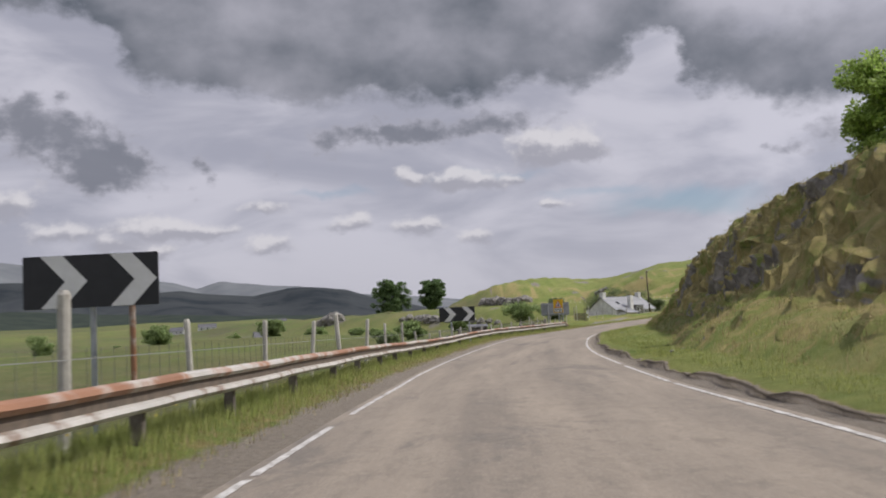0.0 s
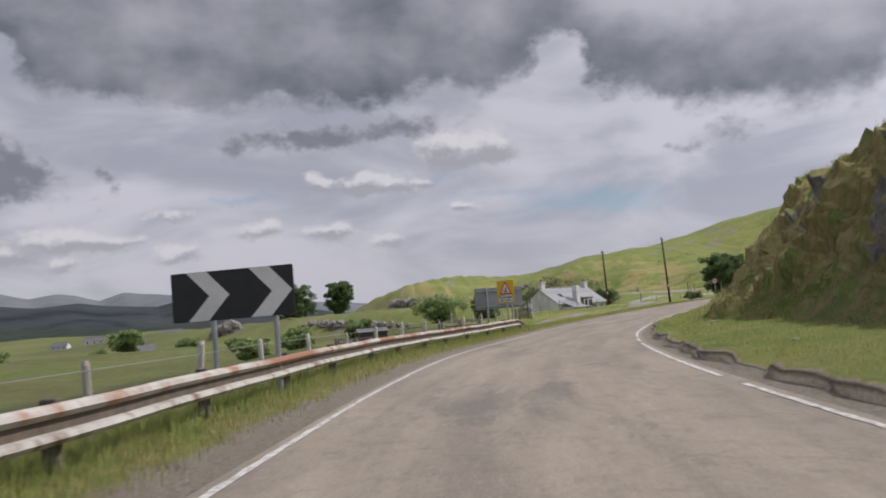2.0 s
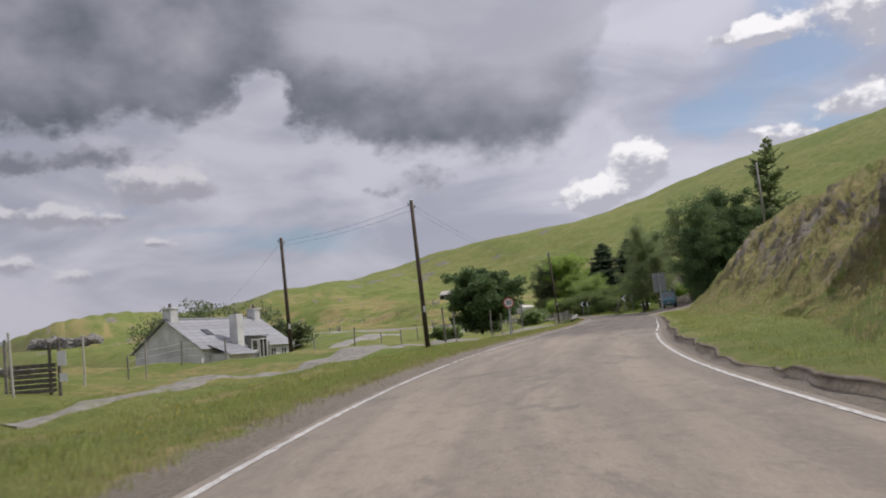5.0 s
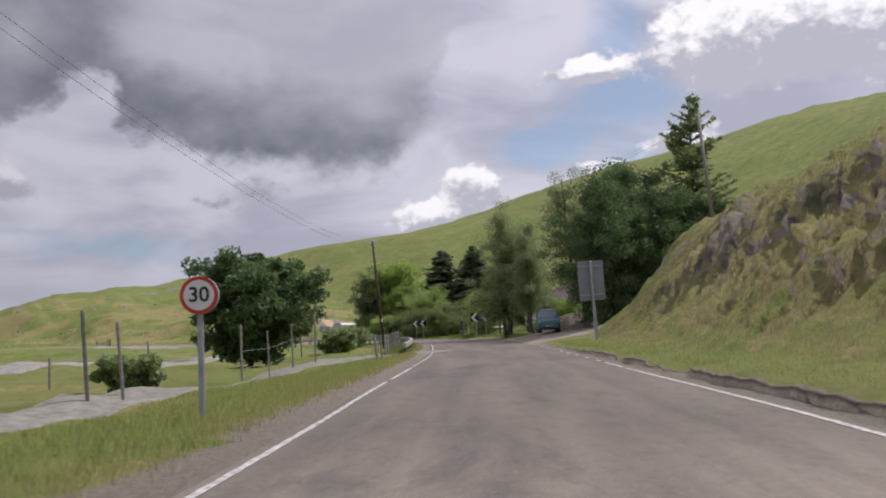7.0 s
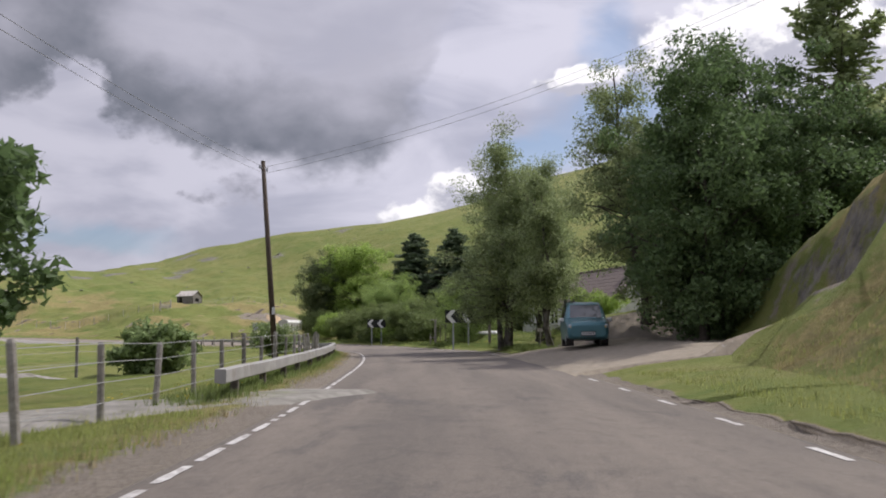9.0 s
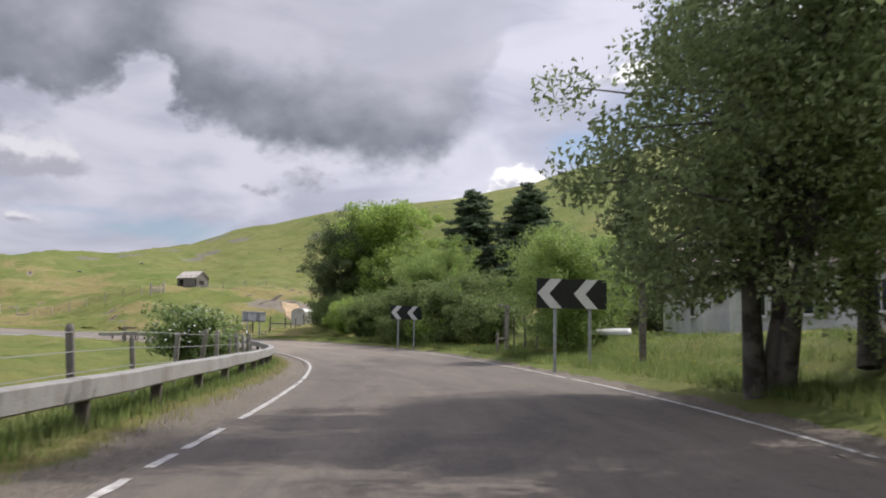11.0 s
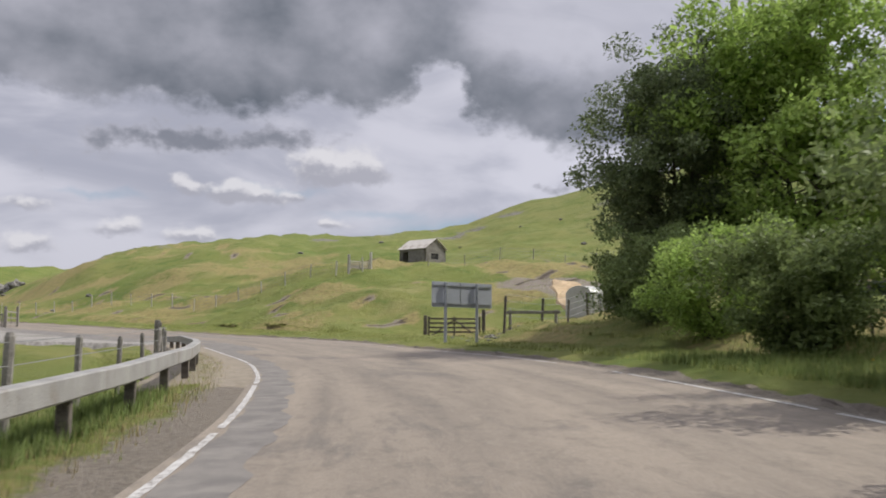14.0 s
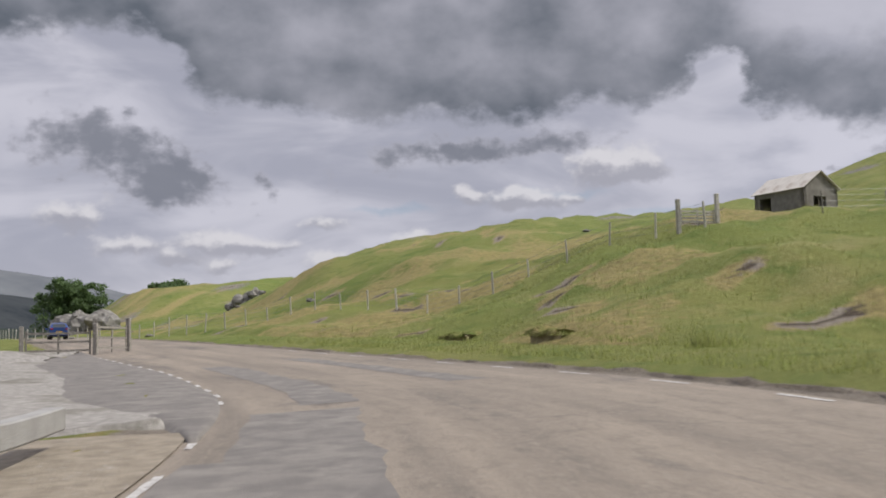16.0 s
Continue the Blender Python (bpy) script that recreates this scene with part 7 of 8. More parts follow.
ridge("backdrop_far_range", 3900, [(-75, 4.8), (-40, 4.8), (-27, 4.8), (-25.4, 4.5), (-23, 4.1), (-21.5, 3.8), (-18.8, 3.05), (-17.4, 3.28), (-16.3, 3.1), (-15.2, 2.78), (-13.9, 3.18), (-12.8, 3.0), (-10.9, 2.75), (-9.5, 2.7), (-6, 2.1), (5, 1), (60, 1)], M_FARMT, "mountains on the horizon, coloured pale blue-grey for distance haze", seed=4, rough=0.35)
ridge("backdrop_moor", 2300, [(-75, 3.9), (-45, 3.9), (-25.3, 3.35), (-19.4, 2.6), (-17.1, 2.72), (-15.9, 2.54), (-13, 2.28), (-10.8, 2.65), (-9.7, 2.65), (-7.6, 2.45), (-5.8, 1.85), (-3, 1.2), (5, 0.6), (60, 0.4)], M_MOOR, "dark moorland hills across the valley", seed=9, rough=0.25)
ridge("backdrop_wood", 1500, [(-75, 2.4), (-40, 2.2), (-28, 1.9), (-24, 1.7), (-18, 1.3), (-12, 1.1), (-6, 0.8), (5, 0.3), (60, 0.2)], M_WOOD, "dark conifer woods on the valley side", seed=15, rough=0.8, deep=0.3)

# ---- trees and bushes ----
tree(57.6, 192.3, 6.3, 8.4, L_SYC, M_BARK, "dense dark green sycamore by a wire fence", seed=3, clumps=120, leaves=190, size=0.22, clump=0.78, bare=0.10, name="sycamore_tree")
tree(88.8, 212.3, 12.8, 9.9, L_BIRCH, M_BIRCH, "tall birch with small grey-green leaves by the road", seed=5, clumps=210, leaves=230, size=0.085, clump=0.75, bare=0.2, shape="tall", stems=3, droop=0.18, name="birch_tree")
tree(91.0, 211.0, 11.0, 9.6, L_BIRCH, M_BIRCH, "birch with drooping twigs beside the house", seed=6, clumps=160, leaves=230, size=0.085, clump=0.75, bare=0.18, shape="tall", stems=2, droop=0.2, name="birch_tree")
tree(90.1, 202.2, 13.0, 8.4, L_BIRCH, M_BARK, "tall shady tree above the house entrance", seed=8, clumps=130, leaves=230, size=0.095, clump=0.8, bare=0.28, shape="tall", stems=2, droop=0.2, name="broadleaf_tree")
tree(93.3, 196.8, 10.6, 10.0, L_SYC, M_BARK, "dark broadleaf tree on the bank", seed=9, clumps=180, leaves=210, size=0.15, clump=1.0, bare=0.03, stems=2, name="broadleaf_tree")
tree(85.9, 194.6, 11.6, 7.8, L_SYC, M_BARK, "dark dense tree at the end of the bank", seed=19, clumps=170, leaves=210, size=0.14, clump=0.9, bare=0.03, stems=2, name="broadleaf_tree")
tree(88.0, 206.9, 9.5, 5.0, L_BIRCH, M_BIRCH, "slender birch beside the entrance", seed=10, stems=2, clumps=75, leaves=220, size=0.085, clump=0.7, bare=0.34, shape="tall", name="broadleaf_tree")
conifer(97.1, 196.7, 22.0 - gz(97.1, 196.7), 9.5, "tall airy larch above the bank", 4, 0.62, None, "larch_tree", 4, 0.62, 0.34, L_BIRCH)
tree(112.9, 283.7, 10.4, 7.3, L_ALDER, M_BARK, "dark small-leaved tree leaning over the verge", seed=11, clumps=200, leaves=220, size=0.11, clump=0.8, bare=0.16, lean=(0.3, 0), stems=2, name="broadleaf_tree")
tree(116.0, 279.5, 12.0, 9.5, L_FRESH, M_BARK, "large fresh green sycamore among roadside trees", seed=12, clumps=180, leaves=190, size=0.17, clump=0.95, bare=0.12, stems=2, name="sycamore_tree")
tree(110.2, 262.3, 6.9, 6.4, L_WILLOW, M_BARK, "feathery pale green willow bush", "bush", seed=14, clumps=150, leaves=230, size=0.095, clump=0.7, bare=0.02, stems=5, name="willow_bush", slim=0.5)
tree(113.8, 267.5, 7.6, 6.0, L_WILLOW, M_BARK, "tall pale willow behind the chevron board", "bush", seed=15, clumps=130, leaves=230, size=0.095, clump=0.75, bare=0.04, stems=4, name="willow_bush", slim=0.5)
tree(107.6, 250.2, 4.3, 5.0, L_TWIG, M_BARK, "brownish green twiggy bush by the verge", "bush", seed=16, clumps=100, leaves=190, size=0.09, clump=0.6, bare=0.02, stems=5, name="roadside_bush")
tree(99.9, 232.2, 5.4, 4.6, L_WILLOW, M_BARK, "tall feathery willow beside the garden", "bush", seed=17, clumps=120, leaves=220, size=0.095, clump=0.7, bare=0.02, stems=5, name="willow_bush", slim=0.5)
tree(105.8, 238.6, 4.8, 5.0, L_WILLOW, M_BARK, "bushy willow at the garden edge", "bush", seed=18, clumps=110, leaves=220, size=0.095, clump=0.75, bare=0.02, stems=5, name="willow_bush", slim=0.5)
conifer(125.3, 282.6, 19.1 - gz(125.3, 282.6), 11.5, "dark dense spruce among roadside trees", 5, 1.0, None, "spruce_tree", 8, 0.62)
conifer(128.3, 277.5, 19.2 - gz(128.3, 277.5), 12.5, "dark pointed spruce among roadside trees", 6, 1.0, None, "spruce_tree", 8, 0.7)
conifer(121.4, 254.9, 17.9 - gz(121.4, 254.9), 6.0, "slender spruce standing over the garden", 8, 0.75, None, "spruce_tree", 4, 1.1, 0.1, L_ALDER)
for _k, (_x, _y, _h, _w) in enumerate(((111.0, 284.0, 2.6, 3.4), (110.0, 279.5, 3.0, 3.6), (109.3, 274.5, 3.2, 3.6), (108.6, 269.5, 2.8, 3.2), (106.4, 258.0, 2.2, 3.0), (105.6, 253.8, 1.8, 2.6), (113.5, 279.0, 2.6, 3.0))):
    tree(_x, _y, _h, _w, L_FRESH if _k in (2, 5) else L_TWIG, M_BARK, "bright green hedge bush under the trees" if _k in (2, 5) else "dark hedge bush under the trees", "bush", seed=30 + _k, clumps=55, leaves=200, size=0.09, clump=0.6, bare=0.0, stems=3, name="hedge_bush", group="hedge under the trees")
for _k, (_x, _y, _h, _w) in enumerate(((111.2, 246.6, 5.2, 5.5), (113.8, 243.0, 5.6, 5.5), (117.0, 249.5, 6.0, 6.0))):
    tree(_x, _y, _h, _w, L_ALDER, M_BARK, "dark shrub at the back of the garden", "bush", seed=80 + _k, clumps=70, leaves=180, size=0.10, clump=0.65, bare=0.0, stems=4, name="garden_shrub", group="shrubs behind the garden")
_h = tree(87.7, 239.6, 2.7, 3.9, L_DARK, M_BARK, "wild rose bush with white blossom behind the rail", "bush", seed=41, clumps=60, leaves=130, size=0.12, clump=0.5, bare=0.0, stems=5, name="rose_bush")
_r = np.random.default_rng(5)
_u = unit(260, _r)
_u[:, 2] = np.abs(_u[:, 2])
part("blossom", quads(_u * np.array([1.9, 1.9, 1.45]) * _r.uniform(0.85, 1.05, (260, 1)) + np.array([0, 0, 1.05]), unit(260, _r) * 0.045, unit(260, _r) * 0.05), M_WHITE, _h, "white blossom")
tree(15.0, 35.2, 4.0, 2.6, L_FRESH, M_BARK, "small rowan on top of the cutting", seed=50, clumps=55, leaves=120, size=0.13, clump=0.5, bare=0.15, z=gz(15.0, 35.2) - 0.1, name="rowan_tree")
tree(-33, 592, 25.0, 22, L_SYC, M_BARK, "round field tree far up the valley", seed=51, clumps=120, leaves=130, size=0.7, clump=2.4, bare=0.06, name="field_tree", z=4.5)
tree(-9.5, 612, 19, 18, L_SYC, M_BARK, "broad field tree far up the valley", seed=52, clumps=120, leaves=130, size=0.7, clump=2.0, bare=0.05, name="field_tree", z=11.0)
for _k, (_x, _y, _h2, _w, _lb) in enumerate(((33.0, 190.5, 5.2, 7.5, "dark rounded bush behind the cottage"), (37.6, 187.5, 2.6, 4.0, "dark bush beside the cottage"), (28.8, 189.0, 5.0, 6.5, "dark bush behind the cottage roof"), (14.9, 142.8, 3.6, 3.0, "small dark pine by the cottage track"), (10.6, 145.5, 2.4, 5.5, "scrubby bush near the cottage"), (2, 190, 3.0, 4.0, "scrub bush in the pasture"), (-6, 176, 2.2, 3.4, "scrub bush in the pasture"), (-9, 152, 2.0, 3.6, "scrub bush in the pasture"), (-9, 210, 3.5, 5.0, "scrub bush in the pasture"), (-34, 260, 3.5, 5.0, "scrub bush on the valley slope"), (-40, 230, 4.0, 6.0, "scrub bush on the valley slope"), (-60, 210, 4.0, 6.0, "field-edge tree in the valley"), (-75, 260, 5.0, 7.0, "field-edge tree in the valley"), (-120, 300, 6.0, 9.0, "field-edge tree in the valley"), (66.5, 199.5, 1.6, 2.4, "low green bush behind the rail"), (46.0, 172.0, 1.2, 2.0, "low scrub by the gravel track"))):
    tree(_x, _y, _h2, _w, L_ALDER if _k < 4 else L_DARK, M_BARK, _lb, "bush", seed=60 + _k, clumps=45, leaves=110, size=0.16 if _k < 5 or _k > 13 else 0.3, clump=_w * 0.16, bare=0.0, stems=3, name="scrub_bush")

_rng = np.random.default_rng(77)
for _k in range(26):
    _x, _y = _rng.uniform(-120, 5), _rng.uniform(120, 330)
    if _x > 0.12 * _y - 25:
        _x -= 40
    _w = _rng.uniform(2.0, 5.0)
    if _y < 225:
        continue
    tree(_x, _y, _w * 0.75, _w, L_DARK, M_BARK, "dark scrub bush scattered over the valley pasture", "bush", seed=100 + _k, clumps=26, leaves=70, size=0.3, clump=_w * 0.17, bare=0.0, stems=3, name="scrub_bush", group="valley scrub")

# ---- grass ----
blades("rushes", np.array([(103.6, 309.0, gz(103.6, 309.0))] * 16) + np.random.default_rng(3).normal(0, 0.14, (16, 3)) * np.array([1, 1, 0]), 0.36, L_GRASS, "green clump of rushes", "rushes", 8, 0.012, 9)
blades("verge_grass", beside("left", -0.5, 16.3, 0.85, 4.2, 15000, 1), 0.085, L_GRASS, "long green grass on the verge", "grass", 10, 0.0042, 1, 0.15)
blades("verge_grass", beside("left", -0.5, 16.3, 0.7, 1.6, 4200, 2), 0.10, L_DRY, "dry straw-coloured grass along the road edge", "grass", 7, 0.005, 2)
blades("verge_grass", beside("left", -0.5, 4.7, 1.35, 2.3, 4200, 8), 0.22, L_GRASS, "tall grass growing under the guard rail", "grass", 9, 0.0045, 8, 0.14)
blades("verge_grass", beside("left", 9.9, 14.95, 1.25, 2.4, 4200, 9), 0.20, L_WEED, "tall dark weeds under the rail", "grass", 8, 0.009, 9, 0.12)
blades("verge_grass", beside("right", -0.5, 18, 0.95, 4.6, 12000, 3), 0.09, L_GRASS, "short green grass on the verge", "grass", 8, 0.006, 3)
blades("verge_grass", beside("right", 11.0, 15.2, 1.0, 5.0, 5200, 4), 0.20, L_WEED, "long lush grass under the trees", "grass", 7, 0.007, 4)
blades("verge_grass", np.vstack([beside("left", 3.8, 6.6, 1.0, 13.0, 10000, 5), beside("left", 6.6, 9.2, 1.0, 6.0, 7000, 15), beside("left", 9.2, 9.8, 1.0, 4.0, 700, 16)]), 0.10, L_GRASS, "long grass between road and track", "grass", 8, 0.006, 5)
blades("bank_grass", CRAG_TURF[0][:9000], 0.13, L_DRY, "dry tussocks on the rocky bank", "grass", 7, 0.008, 6, 0.14)
blades("bank_grass", CRAG_TURF[0][9000:], 0.12, L_GRASS, "green grass tufts on the rocky bank", "grass", 7, 0.007, 16, 0.14)
blades("verge_grass", beside("right", 14.8, 18.5, 1.0, 28, 6500, 7), 0.13, L_GRASS, "tussocky grass on the hillside", "grass", 6, 0.007, 7, 0.16)

for _k, (_x, _y, _h) in enumerate(((92.6, 200.4, 4.2), (94.6, 203.4, 4.6), (91.6, 197.2, 3.6), (88.6, 198.2, 4.8))):
    tree(_x, _y, _h, 4.4, L_DARK, M_BARK, "dark bush under the trees by the entrance", "bush", seed=95 + _k, clumps=60, leaves=170, size=0.11, clump=0.65, bare=0.0, stems=4, name="shady_bush", group="bushes by the entrance")
for _k, (_x, _y, _h, _w) in enumerate(((105.2, 250.2, 3.8, 3.8), (104.8, 246.0, 2.8, 3.0), (105.8, 255.4, 4.2, 4.2), (107.2, 261.0, 3.8, 4.0), (101.8, 234.2, 3.4, 4.0))):
    tree(_x, _y, _h, _w, L_TWIG, M_BARK, "dense shady bush at the edge of the verge", "bush", seed=140 + _k, clumps=70, leaves=190, size=0.10, clump=0.62, bare=0.0, stems=5, name="roadside_bush", group="bushes along the verge")
# round clipped bush and buttercups
tree(94.2, 210.9, 2.1, 3.0, L_FRESH, M_BARK, "rounded green garden bush behind the gate", "bush", seed=91, clumps=60, leaves=150, size=0.08, clump=0.45, bare=0.0, stems=4, name="garden_bush")


def sand_scar(x0, y0, x1, y1, wide):
    """Bare sandy earth where the slope has slipped, lying on the land."""
    a, b = Vector((x0, y0)), Vector((x1, y1))
    side = Vector((b.y - a.y, a.x - b.x)).normalized()
    k, m = 16, 9
    V = []
    for q in range(k + 1):
        t = q / k
        half = wide / 2 * math.sin(math.pi * (0.08 + 0.84 * t)) ** 0.6 * (1 + 0.35 * noise.noise(Vector((t * 4, 3.0, 1.0))))
        for e in range(m):
            o = (e / (m - 1) * 2 - 1)
            p = a.lerp(b, t) + side * (o * half + 0.25 * noise.noise(Vector((t * 6, o, 5.0))))
            edge = max(abs(o), abs(2 * t - 1))
            V.append((p.x, p.y, gz(p.x, p.y) + 0.10 - 0.28 * smooth_step(0.8, 1.0, edge) + 0.10 * noise.noise(Vector((p.x * 1.7, p.y * 1.7, 2.0)))))
    me = mesh_py("sand_scar", V, [(q * m + e, q * m + e + 1, (q + 1) * m + e + 1, (q + 1) * m + e) for q in range(k) for e in range(m - 1)])
    return tagged(part("sand_scar", me, M_SAND), "bare orange sandy bank cut into the hillside", "bank", kind="structure")


sand_scar(118.9, 311.4, 122.0, 323.0, 2.6)
M_CUP = material("buttercup_yellow", (0.75, 0.55, 0.02), 0.6)
for _a in (("left", 0.0, 7.5, 1.6, 4.0, 120, 21), ("right", 11.7, 14.8, 1.3, 4.4, 260, 22), ("left", 8.0, 12.0, 1.4, 4.0, 120, 23)):
    _p = beside(*_a)
    _r = np.random.default_rng(_a[6])
    _q = np.repeat(_p, 2, 0) + np.column_stack([_r.normal(0, 0.08, (len(_p) * 2, 2)), _r.uniform(0.14, 0.30, len(_p) * 2)])
    tagged(part("buttercups", quads(_q, unit(len(_q), _r) * 0.016, unit(len(_q), _r) * 0.016), M_CUP), "scattered yellow buttercups in the verge", "flowers", kind="stuff")

# ---- vehicles ----
M_TEAL = material("teal_car_paint", (0.055, 0.165, 0.195), 0.28, 0.25, second=(0.05, 0.15, 0.18), scale=1.0, spec=0.7)
M_BLUECAR = material("blue_car_paint", (0.025, 0.07, 0.25), 0.28, 0.3, second=(0.022, 0.06, 0.22), scale=1.0, spec=0.7)
M_TYRE = material("black_tyre_rubber", (0.018, 0.018, 0.019), 0.85, second=(0.028, 0.027, 0.026), scale=8.0)
M_TRIM = material("dark_grey_trim", (0.03, 0.031, 0.033), 0.6, second=(0.04, 0.04, 0.042), scale=4.0)
M_CARGLASS = material("tinted_car_glass", (0.03, 0.036, 0.04), 0.05, second=(0.03, 0.036, 0.04), scale=1.0, spec=0.9)
M_LAMPGLASS = material("clear_headlamp", (0.55, 0.57, 0.58), 0.12, 0.3, second=(0.40, 0.42, 0.44), scale=14.0, spec=0.8)
M_REDLAMP = material("red_tail_lamp", (0.35, 0.012, 0.012), 0.2, second=(0.28, 0.01, 0.01), scale=10.0)


def vehicle(name, m, paint_, sections, wheels, label, radius, glass, front, windscreen, rear_screen):
    """A car body lofted over sections (x, sill, belt, roof, half widths at sill, belt and roof); the nose is at x = 0."""
    top = thing(name, m, label, "car")
    bm = bmesh.new()
    rings = []
    for x, zs, zb, zr, ws, wb, wr in sections:
        hf = [(ws * 0.86, zs), (ws, zs + 0.06), (wb + 0.015, zs + (zb - zs) * 0.55), (wb, zb), (wr + 0.25 * (wb - wr), zb + (zr - zb) * 0.72), (wr - 0.07, zr - 0.015), (wr * 0.45, zr + 0.012)]
        rings.append([Vector((x, w, z)) for w, z in hf] + [Vector((x, -w, z)) for w, z in hf[::-1]])
    vs = [[bm.verts.new(p) for p in r] for r in rings]
    k = len(vs[0])
    for a, b in zip(vs, vs[1:]):
        for i in range(k):
            bm.faces.new((a[i], a[(i + 1) % k], b[(i + 1) % k], b[i]))
    bm.faces.new(vs[0][::-1])
    bm.faces.new(vs[-1])
    bmesh.ops.recalc_face_normals(bm, faces=bm.faces[:])
    body = part("body", bm, paint_, top, smooth=False)
    bv = body.modifiers.new("soft", "BEVEL")
    bv.width, bv.segments, bv.limit_method, bv.angle_limit = 0.03, 3, "ANGLE", radians(16)
    wn = body.modifiers.new("shade", "WEIGHTED_NORMAL")
    body.data.polygons.foreach_set("use_smooth", [True] * len(body.data.polygons))

    def pane(name_, pts, mat, off=0.012, inset=0.07, lb=""):
        c = sum(pts, Vector()) / len(pts)
        q = [p.lerp(c, inset) for p in pts]
        nrm = (q[1] - q[0]).cross(q[2] - q[0]).normalized()
        if nrm.dot(c - Vector((sections[-1][0] / 2, 0, 0.8))) < 0:
            nrm = -nrm
        b2 = bmesh.new()
        f = b2.faces.new([b2.verts.new(p + nrm * off) for p in q])
        ex = bmesh.ops.extrude_face_region(b2, geom=[f])
        for v in ex["geom"]:
            if isinstance(v, bmesh.types.BMVert):
                v.co -= nrm * 0.02
        bmesh.ops.recalc_face_normals(b2, faces=b2.faces[:])
        return part(name_, b2, mat, top, lb)

    for a, b in glass:
        for s in (0, 1):
            i0, i1 = (3, 4) if s == 0 else (k - 4, k - 5)
            pane("side_window", [rings[a][i0], rings[b][i0], rings[b][i1].lerp(rings[b][i0], -0.25), rings[a][i1].lerp(rings[a][i0], -0.25 if a != glass[0][0] else 0.1)], M_CARGLASS, 0.012, 0.09, "tinted side window")
    a, b = windscreen
    pane("windscreen", [rings[a][5], rings[b][5], rings[b][k - 6], rings[a][k - 6]], M_CARGLASS, 0.02, 0.06, "windscreen reflecting the sky")
    a, b = rear_screen
    pane("rear_window", [rings[a][5], rings[b][5], rings[b][k - 6], rings[a][k - 6]], M_CARGLASS, 0.02, 0.09, "dark rear window")
    for x in wheels:
        for s in (-1, 1):
            w = sections[len(sections) // 2][4]
            b2 = bmesh.new()
            tube(b2, (x, s * (w - 0.20), radius), (x, s * (w + 0.0), radius), radius, radius, 24)
            ed = [e for e in b2.edges if len({round(v.co.y, 3) for v in e.verts}) == 1]
            bmesh.ops.bevel(b2, geom=ed, offset=0.035, segments=2, affect="EDGES")
            wh = part("wheel", b2, M_TYRE, top, "black tyre", smooth=True)
            b2 = bmesh.new()
            tube(b2, (x, s * (w - 0.01), radius), (x, s * (w + 0.012), radius), radius * 0.64, radius * 0.58, 20)
            part("rim", b2, M_STEEL, wh, "silver wheel rim")
            b2 = bmesh.new()
            tube(b2, (x, s * (w - 0.30), radius + 0.03), (x, s * (w + 0.004), radius + 0.03), radius * 1.16, radius * 1.16, 24)
            part("wheel_arch", b2, M_TRIM, top, "dark wheel arch")
    for s in (-1, 1):
        b2 = bmesh.new()
        xm = sections[windscreen[0]][0] + 0.35
        box(b2, xm, s * (sections[windscreen[0]][5] + 0.12), sections[windscreen[0]][2] + 0.06, 0.12, 0.2, 0.16, bevel=0.03)
        part("door_mirror", b2, M_WHITE if front else paint_, top)
    return top, rings


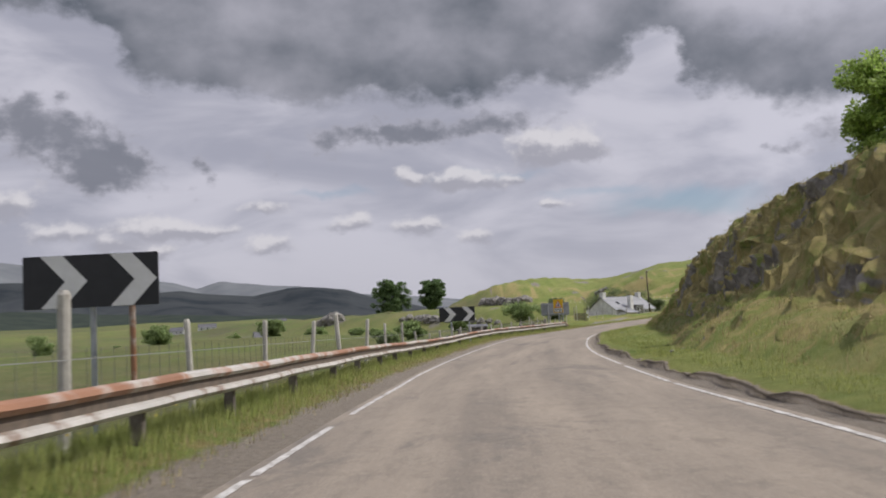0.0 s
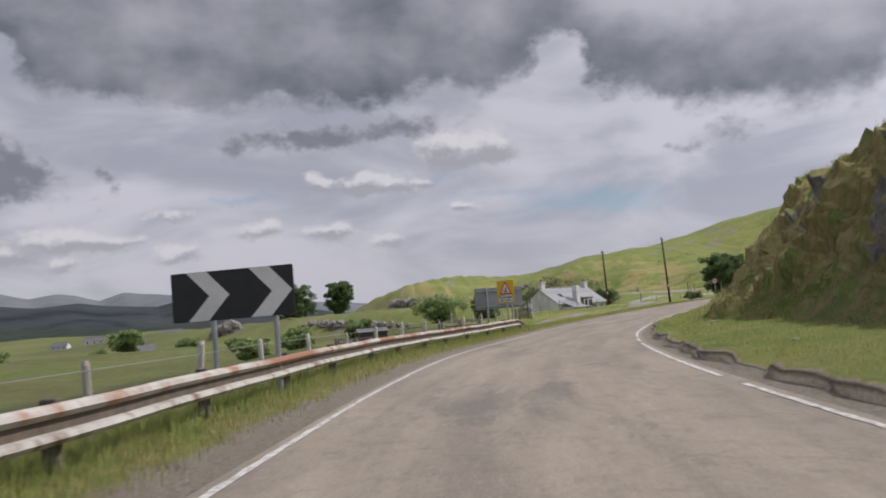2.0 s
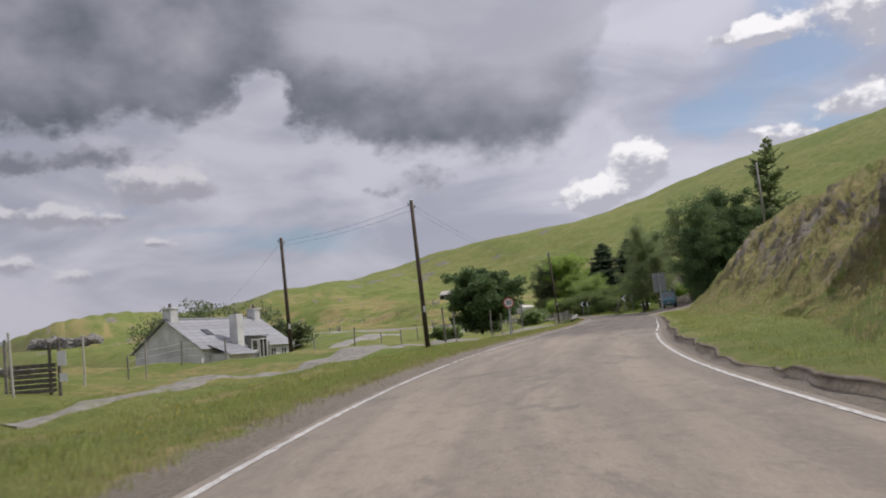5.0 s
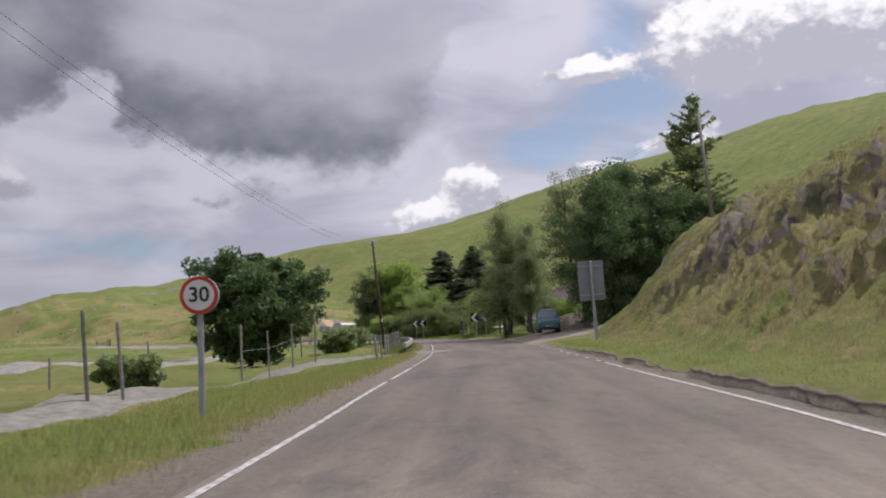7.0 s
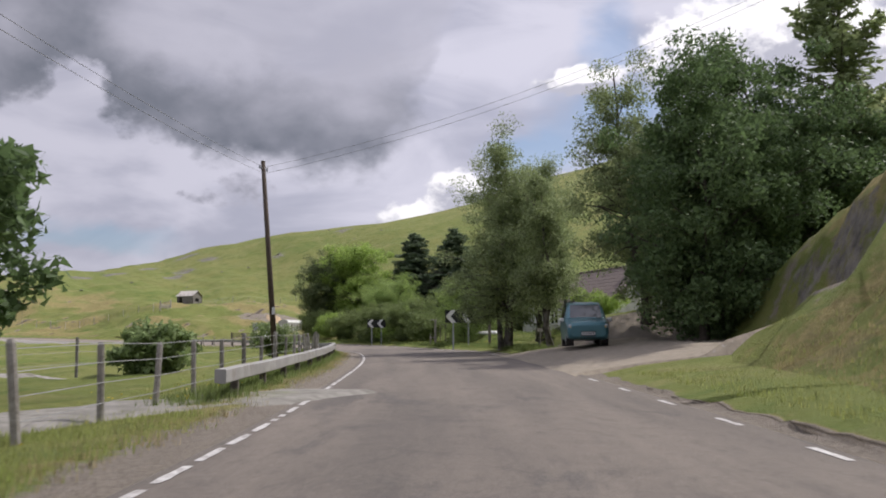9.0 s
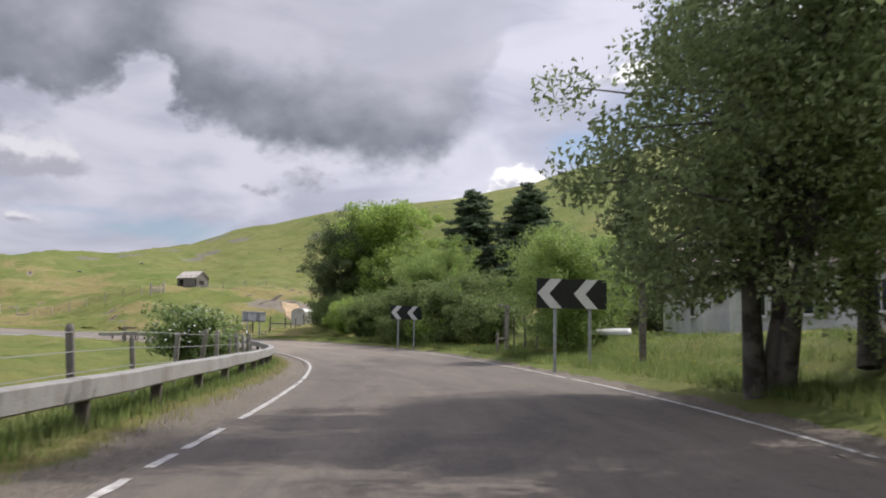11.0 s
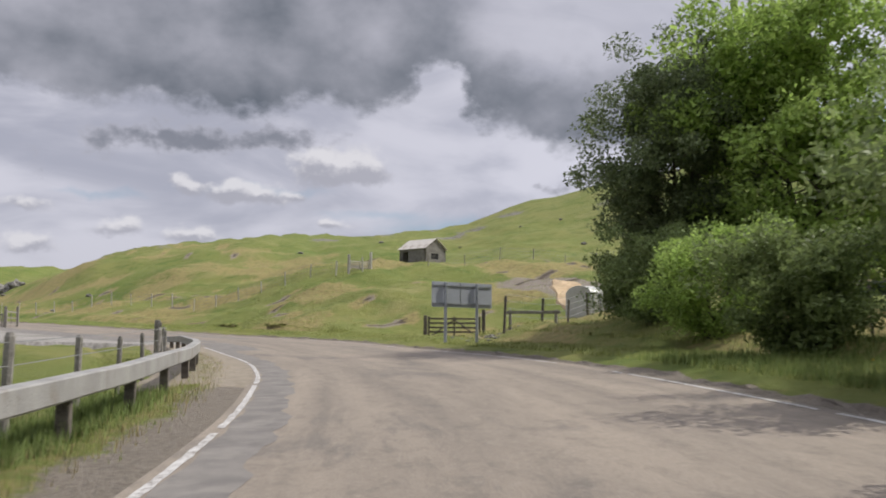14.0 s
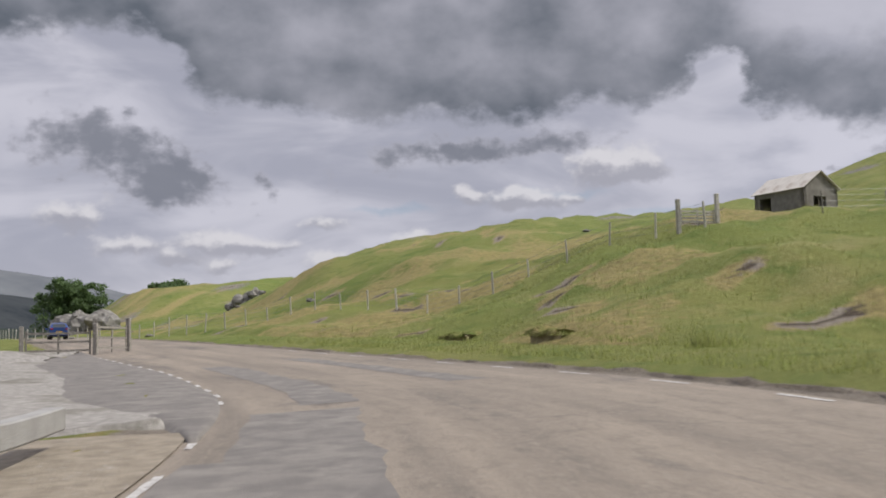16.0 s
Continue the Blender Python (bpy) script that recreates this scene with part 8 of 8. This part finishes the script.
def van():
    f, r = Vector((83.9, 199.47)), Vector((85.39, 201.55))
    d = (f - r).normalized()
    ang = math.degrees(math.atan2(-d.y, -d.x))
    nose = f + d * 0.82
    sec = [(0.0, 0.32, 0.62, 0.78, 0.66, 0.70, 0.60), (0.10, 0.24, 0.70, 0.90, 0.78, 0.80, 0.68), (0.45, 0.22, 0.86, 1.00, 0.82, 0.84, 0.74), (1.00, 0.22, 0.98, 1.10, 0.83, 0.85, 0.76), (1.62, 0.22, 1.06, 1.68, 0.83, 0.86, 0.70), (1.95, 0.22, 1.07, 1.78, 0.83, 0.86, 0.70), (2.75, 0.22, 1.08, 1.81, 0.83, 0.86, 0.71), (3.80, 0.22, 1.09, 1.80, 0.83, 0.86, 0.71), (4.08, 0.28, 1.08, 1.74, 0.80, 0.84, 0.69)]
    top, rg = vehicle("van", pose(nose.x, nose.y, gz(84.6, 200.5) + 0.10, 0, 0, ang), M_TEAL, sec, (0.82, 3.5), "teal compact van parked in the gravel entrance", 0.31, ((4, 5), (5, 6), (6, 7)), True, (3, 4), (7, 8))
    for s in (-1, 1):
        bm = bmesh.new()
        box(bm, 0.13, s * 0.60, 0.74, 0.16, 0.34, 0.17, bevel=0.03)
        h = part("headlight", bm, M_LAMPGLASS, top, "clear headlamp")
        bm = bmesh.new()
        box(bm, 0.04, s * 0.66, 0.71, 0.02, 0.10, 0.09)
        part("indicator", bm, M_YELLOW, h, "amber indicator")
    for z, w, nm in ((0.76, 0.78, "grille_bar"), (0.71, 0.78, "grille_bar"), (0.53, 0.62, "bumper_slot"), (0.39, 0.62, "bumper_slot"), (0.31, 0.62, "bumper_slot")):
        bm = bmesh.new()
        box(bm, -0.01 + (0.05 if z > 0.6 else 0.0), 0, z, 0.07, w, 0.03, bevel=0.006)
        part(nm, bm, M_STEEL if z > 0.6 else M_TRIM, top)
    bm = bmesh.new()
    box(bm, -0.025, 0, 0.46, 0.015, 0.52, 0.11)
    pl = part("number_plate", bm, M_WHITE, top, "white number plate with plain bars")
    for k in range(7):
        bm = bmesh.new()
        box(bm, -0.034, -0.205 + k * 0.066 + (0.02 if k > 3 else 0), 0.46, 0.004, 0.04, 0.07)
        part("bar", bm, M_BLACK, pl)
    bm = bmesh.new()
    tube(bm, (1.05, 0.25, 1.13), (1.20, -0.45, 1.20), 0.012, 0.012, 5)
    part("wiper", bm, M_TRIM, top)
    bm = bmesh.new()
    box(bm, 2.2, 0.865, 0.86, 0.2, 0.03, 0.04, bevel=0.008)
    part("door_handle", bm, M_TEAL, top)
    bm = bmesh.new()
    box(bm, 2.2, -0.865, 0.86, 0.2, 0.03, 0.04, bevel=0.008)
    part("door_handle", bm, M_TEAL, top)


van()


def blue_car():
    i = int(np.searchsorted(ST, 21.3))
    lat = 0.2
    x, y = RD[i, 0] + RT[i, 0] * lat, RD[i, 1] + RT[i, 1] * lat
    d = Vector((-RT[i, 1], RT[i, 0]))
    ang = math.degrees(math.atan2(-d.y, -d.x))
    sec = [(0.0, 0.35, 0.60, 0.72, 0.68, 0.72, 0.62), (0.12, 0.24, 0.72, 0.86, 0.82, 0.84, 0.72), (1.1, 0.22, 0.92, 1.02, 0.86, 0.88, 0.78), (1.75, 0.22, 0.96, 1.40, 0.86, 0.88, 0.66), (2.2, 0.22, 0.97, 1.50, 0.86, 0.88, 0.64), (3.2, 0.22, 0.99, 1.50, 0.86, 0.88, 0.64), (3.95, 0.24, 1.00, 1.40, 0.85, 0.87, 0.64), (4.3, 0.32, 0.98, 1.02, 0.80, 0.84, 0.72)]
    top, rg = vehicle("car", pose(x, y, RD[i, 2] + 0.01, 0, 0, ang), M_BLUECAR, sec, (0.85, 3.5), "blue hatchback on the road beyond the bend", 0.32, ((3, 4), (4, 5), (5, 6)), False, (2, 3), (6, 7))
    for s in (-1, 1):
        bm = bmesh.new()
        box(bm, 4.26, s * 0.66, 0.90, 0.12, 0.26, 0.14, bevel=0.03)
        part("tail_light", bm, M_REDLAMP, top, "red tail lamp")
        bm = bmesh.new()
        box(bm, 0.12, s * 0.62, 0.70, 0.14, 0.3, 0.12, bevel=0.03)
        part("headlight", bm, M_LAMPGLASS, top)
    bm = bmesh.new()
    box(bm, 4.32, 0, 0.62, 0.02, 0.52, 0.11)
    part("number_plate", bm, M_YELLOW, top, "yellow rear plate")


blue_car()


def dinghy():
    """An upturned hull: half width and height along its length."""
    M_HULL = material("white_dinghy_paint", (0.70, 0.70, 0.69), 0.4, second=(0.58, 0.58, 0.57), scale=2.0)
    top = thing("dinghy", pose(102.0, 231.2, gz(102.0, 231.2) + 0.02, 0, 0, 150), "small white dinghy lying upturned on garden grass", "boat")
    rows = []
    for f in np.linspace(0, 1, 13):
        w = 0.45 * (1 - max(0.0, f - 0.45) ** 2 * 3.1) if f < 1 else 0.03
        h = 0.26 * (1 - 0.35 * f * f)
        rows.append([(1.7 * f, w * math.cos(a), h * math.sin(a) ** 0.8) for a in np.linspace(0, math.pi, 11)])
    V = [v for r in rows for v in r]
    F = [(q * 11 + e, q * 11 + e + 1, (q + 1) * 11 + e + 1, (q + 1) * 11 + e) for q in range(12) for e in range(10)] + [tuple(range(11))[::-1]]
    part("hull", mesh_py("hull", V, F), M_HULL, top, smooth=True)
    bm = bmesh.new()
    box(bm, 0.8, 0, 0.25, 1.4, 0.04, 0.05, bevel=0.01)
    part("keel", bm, M_POST, top)


dinghy()
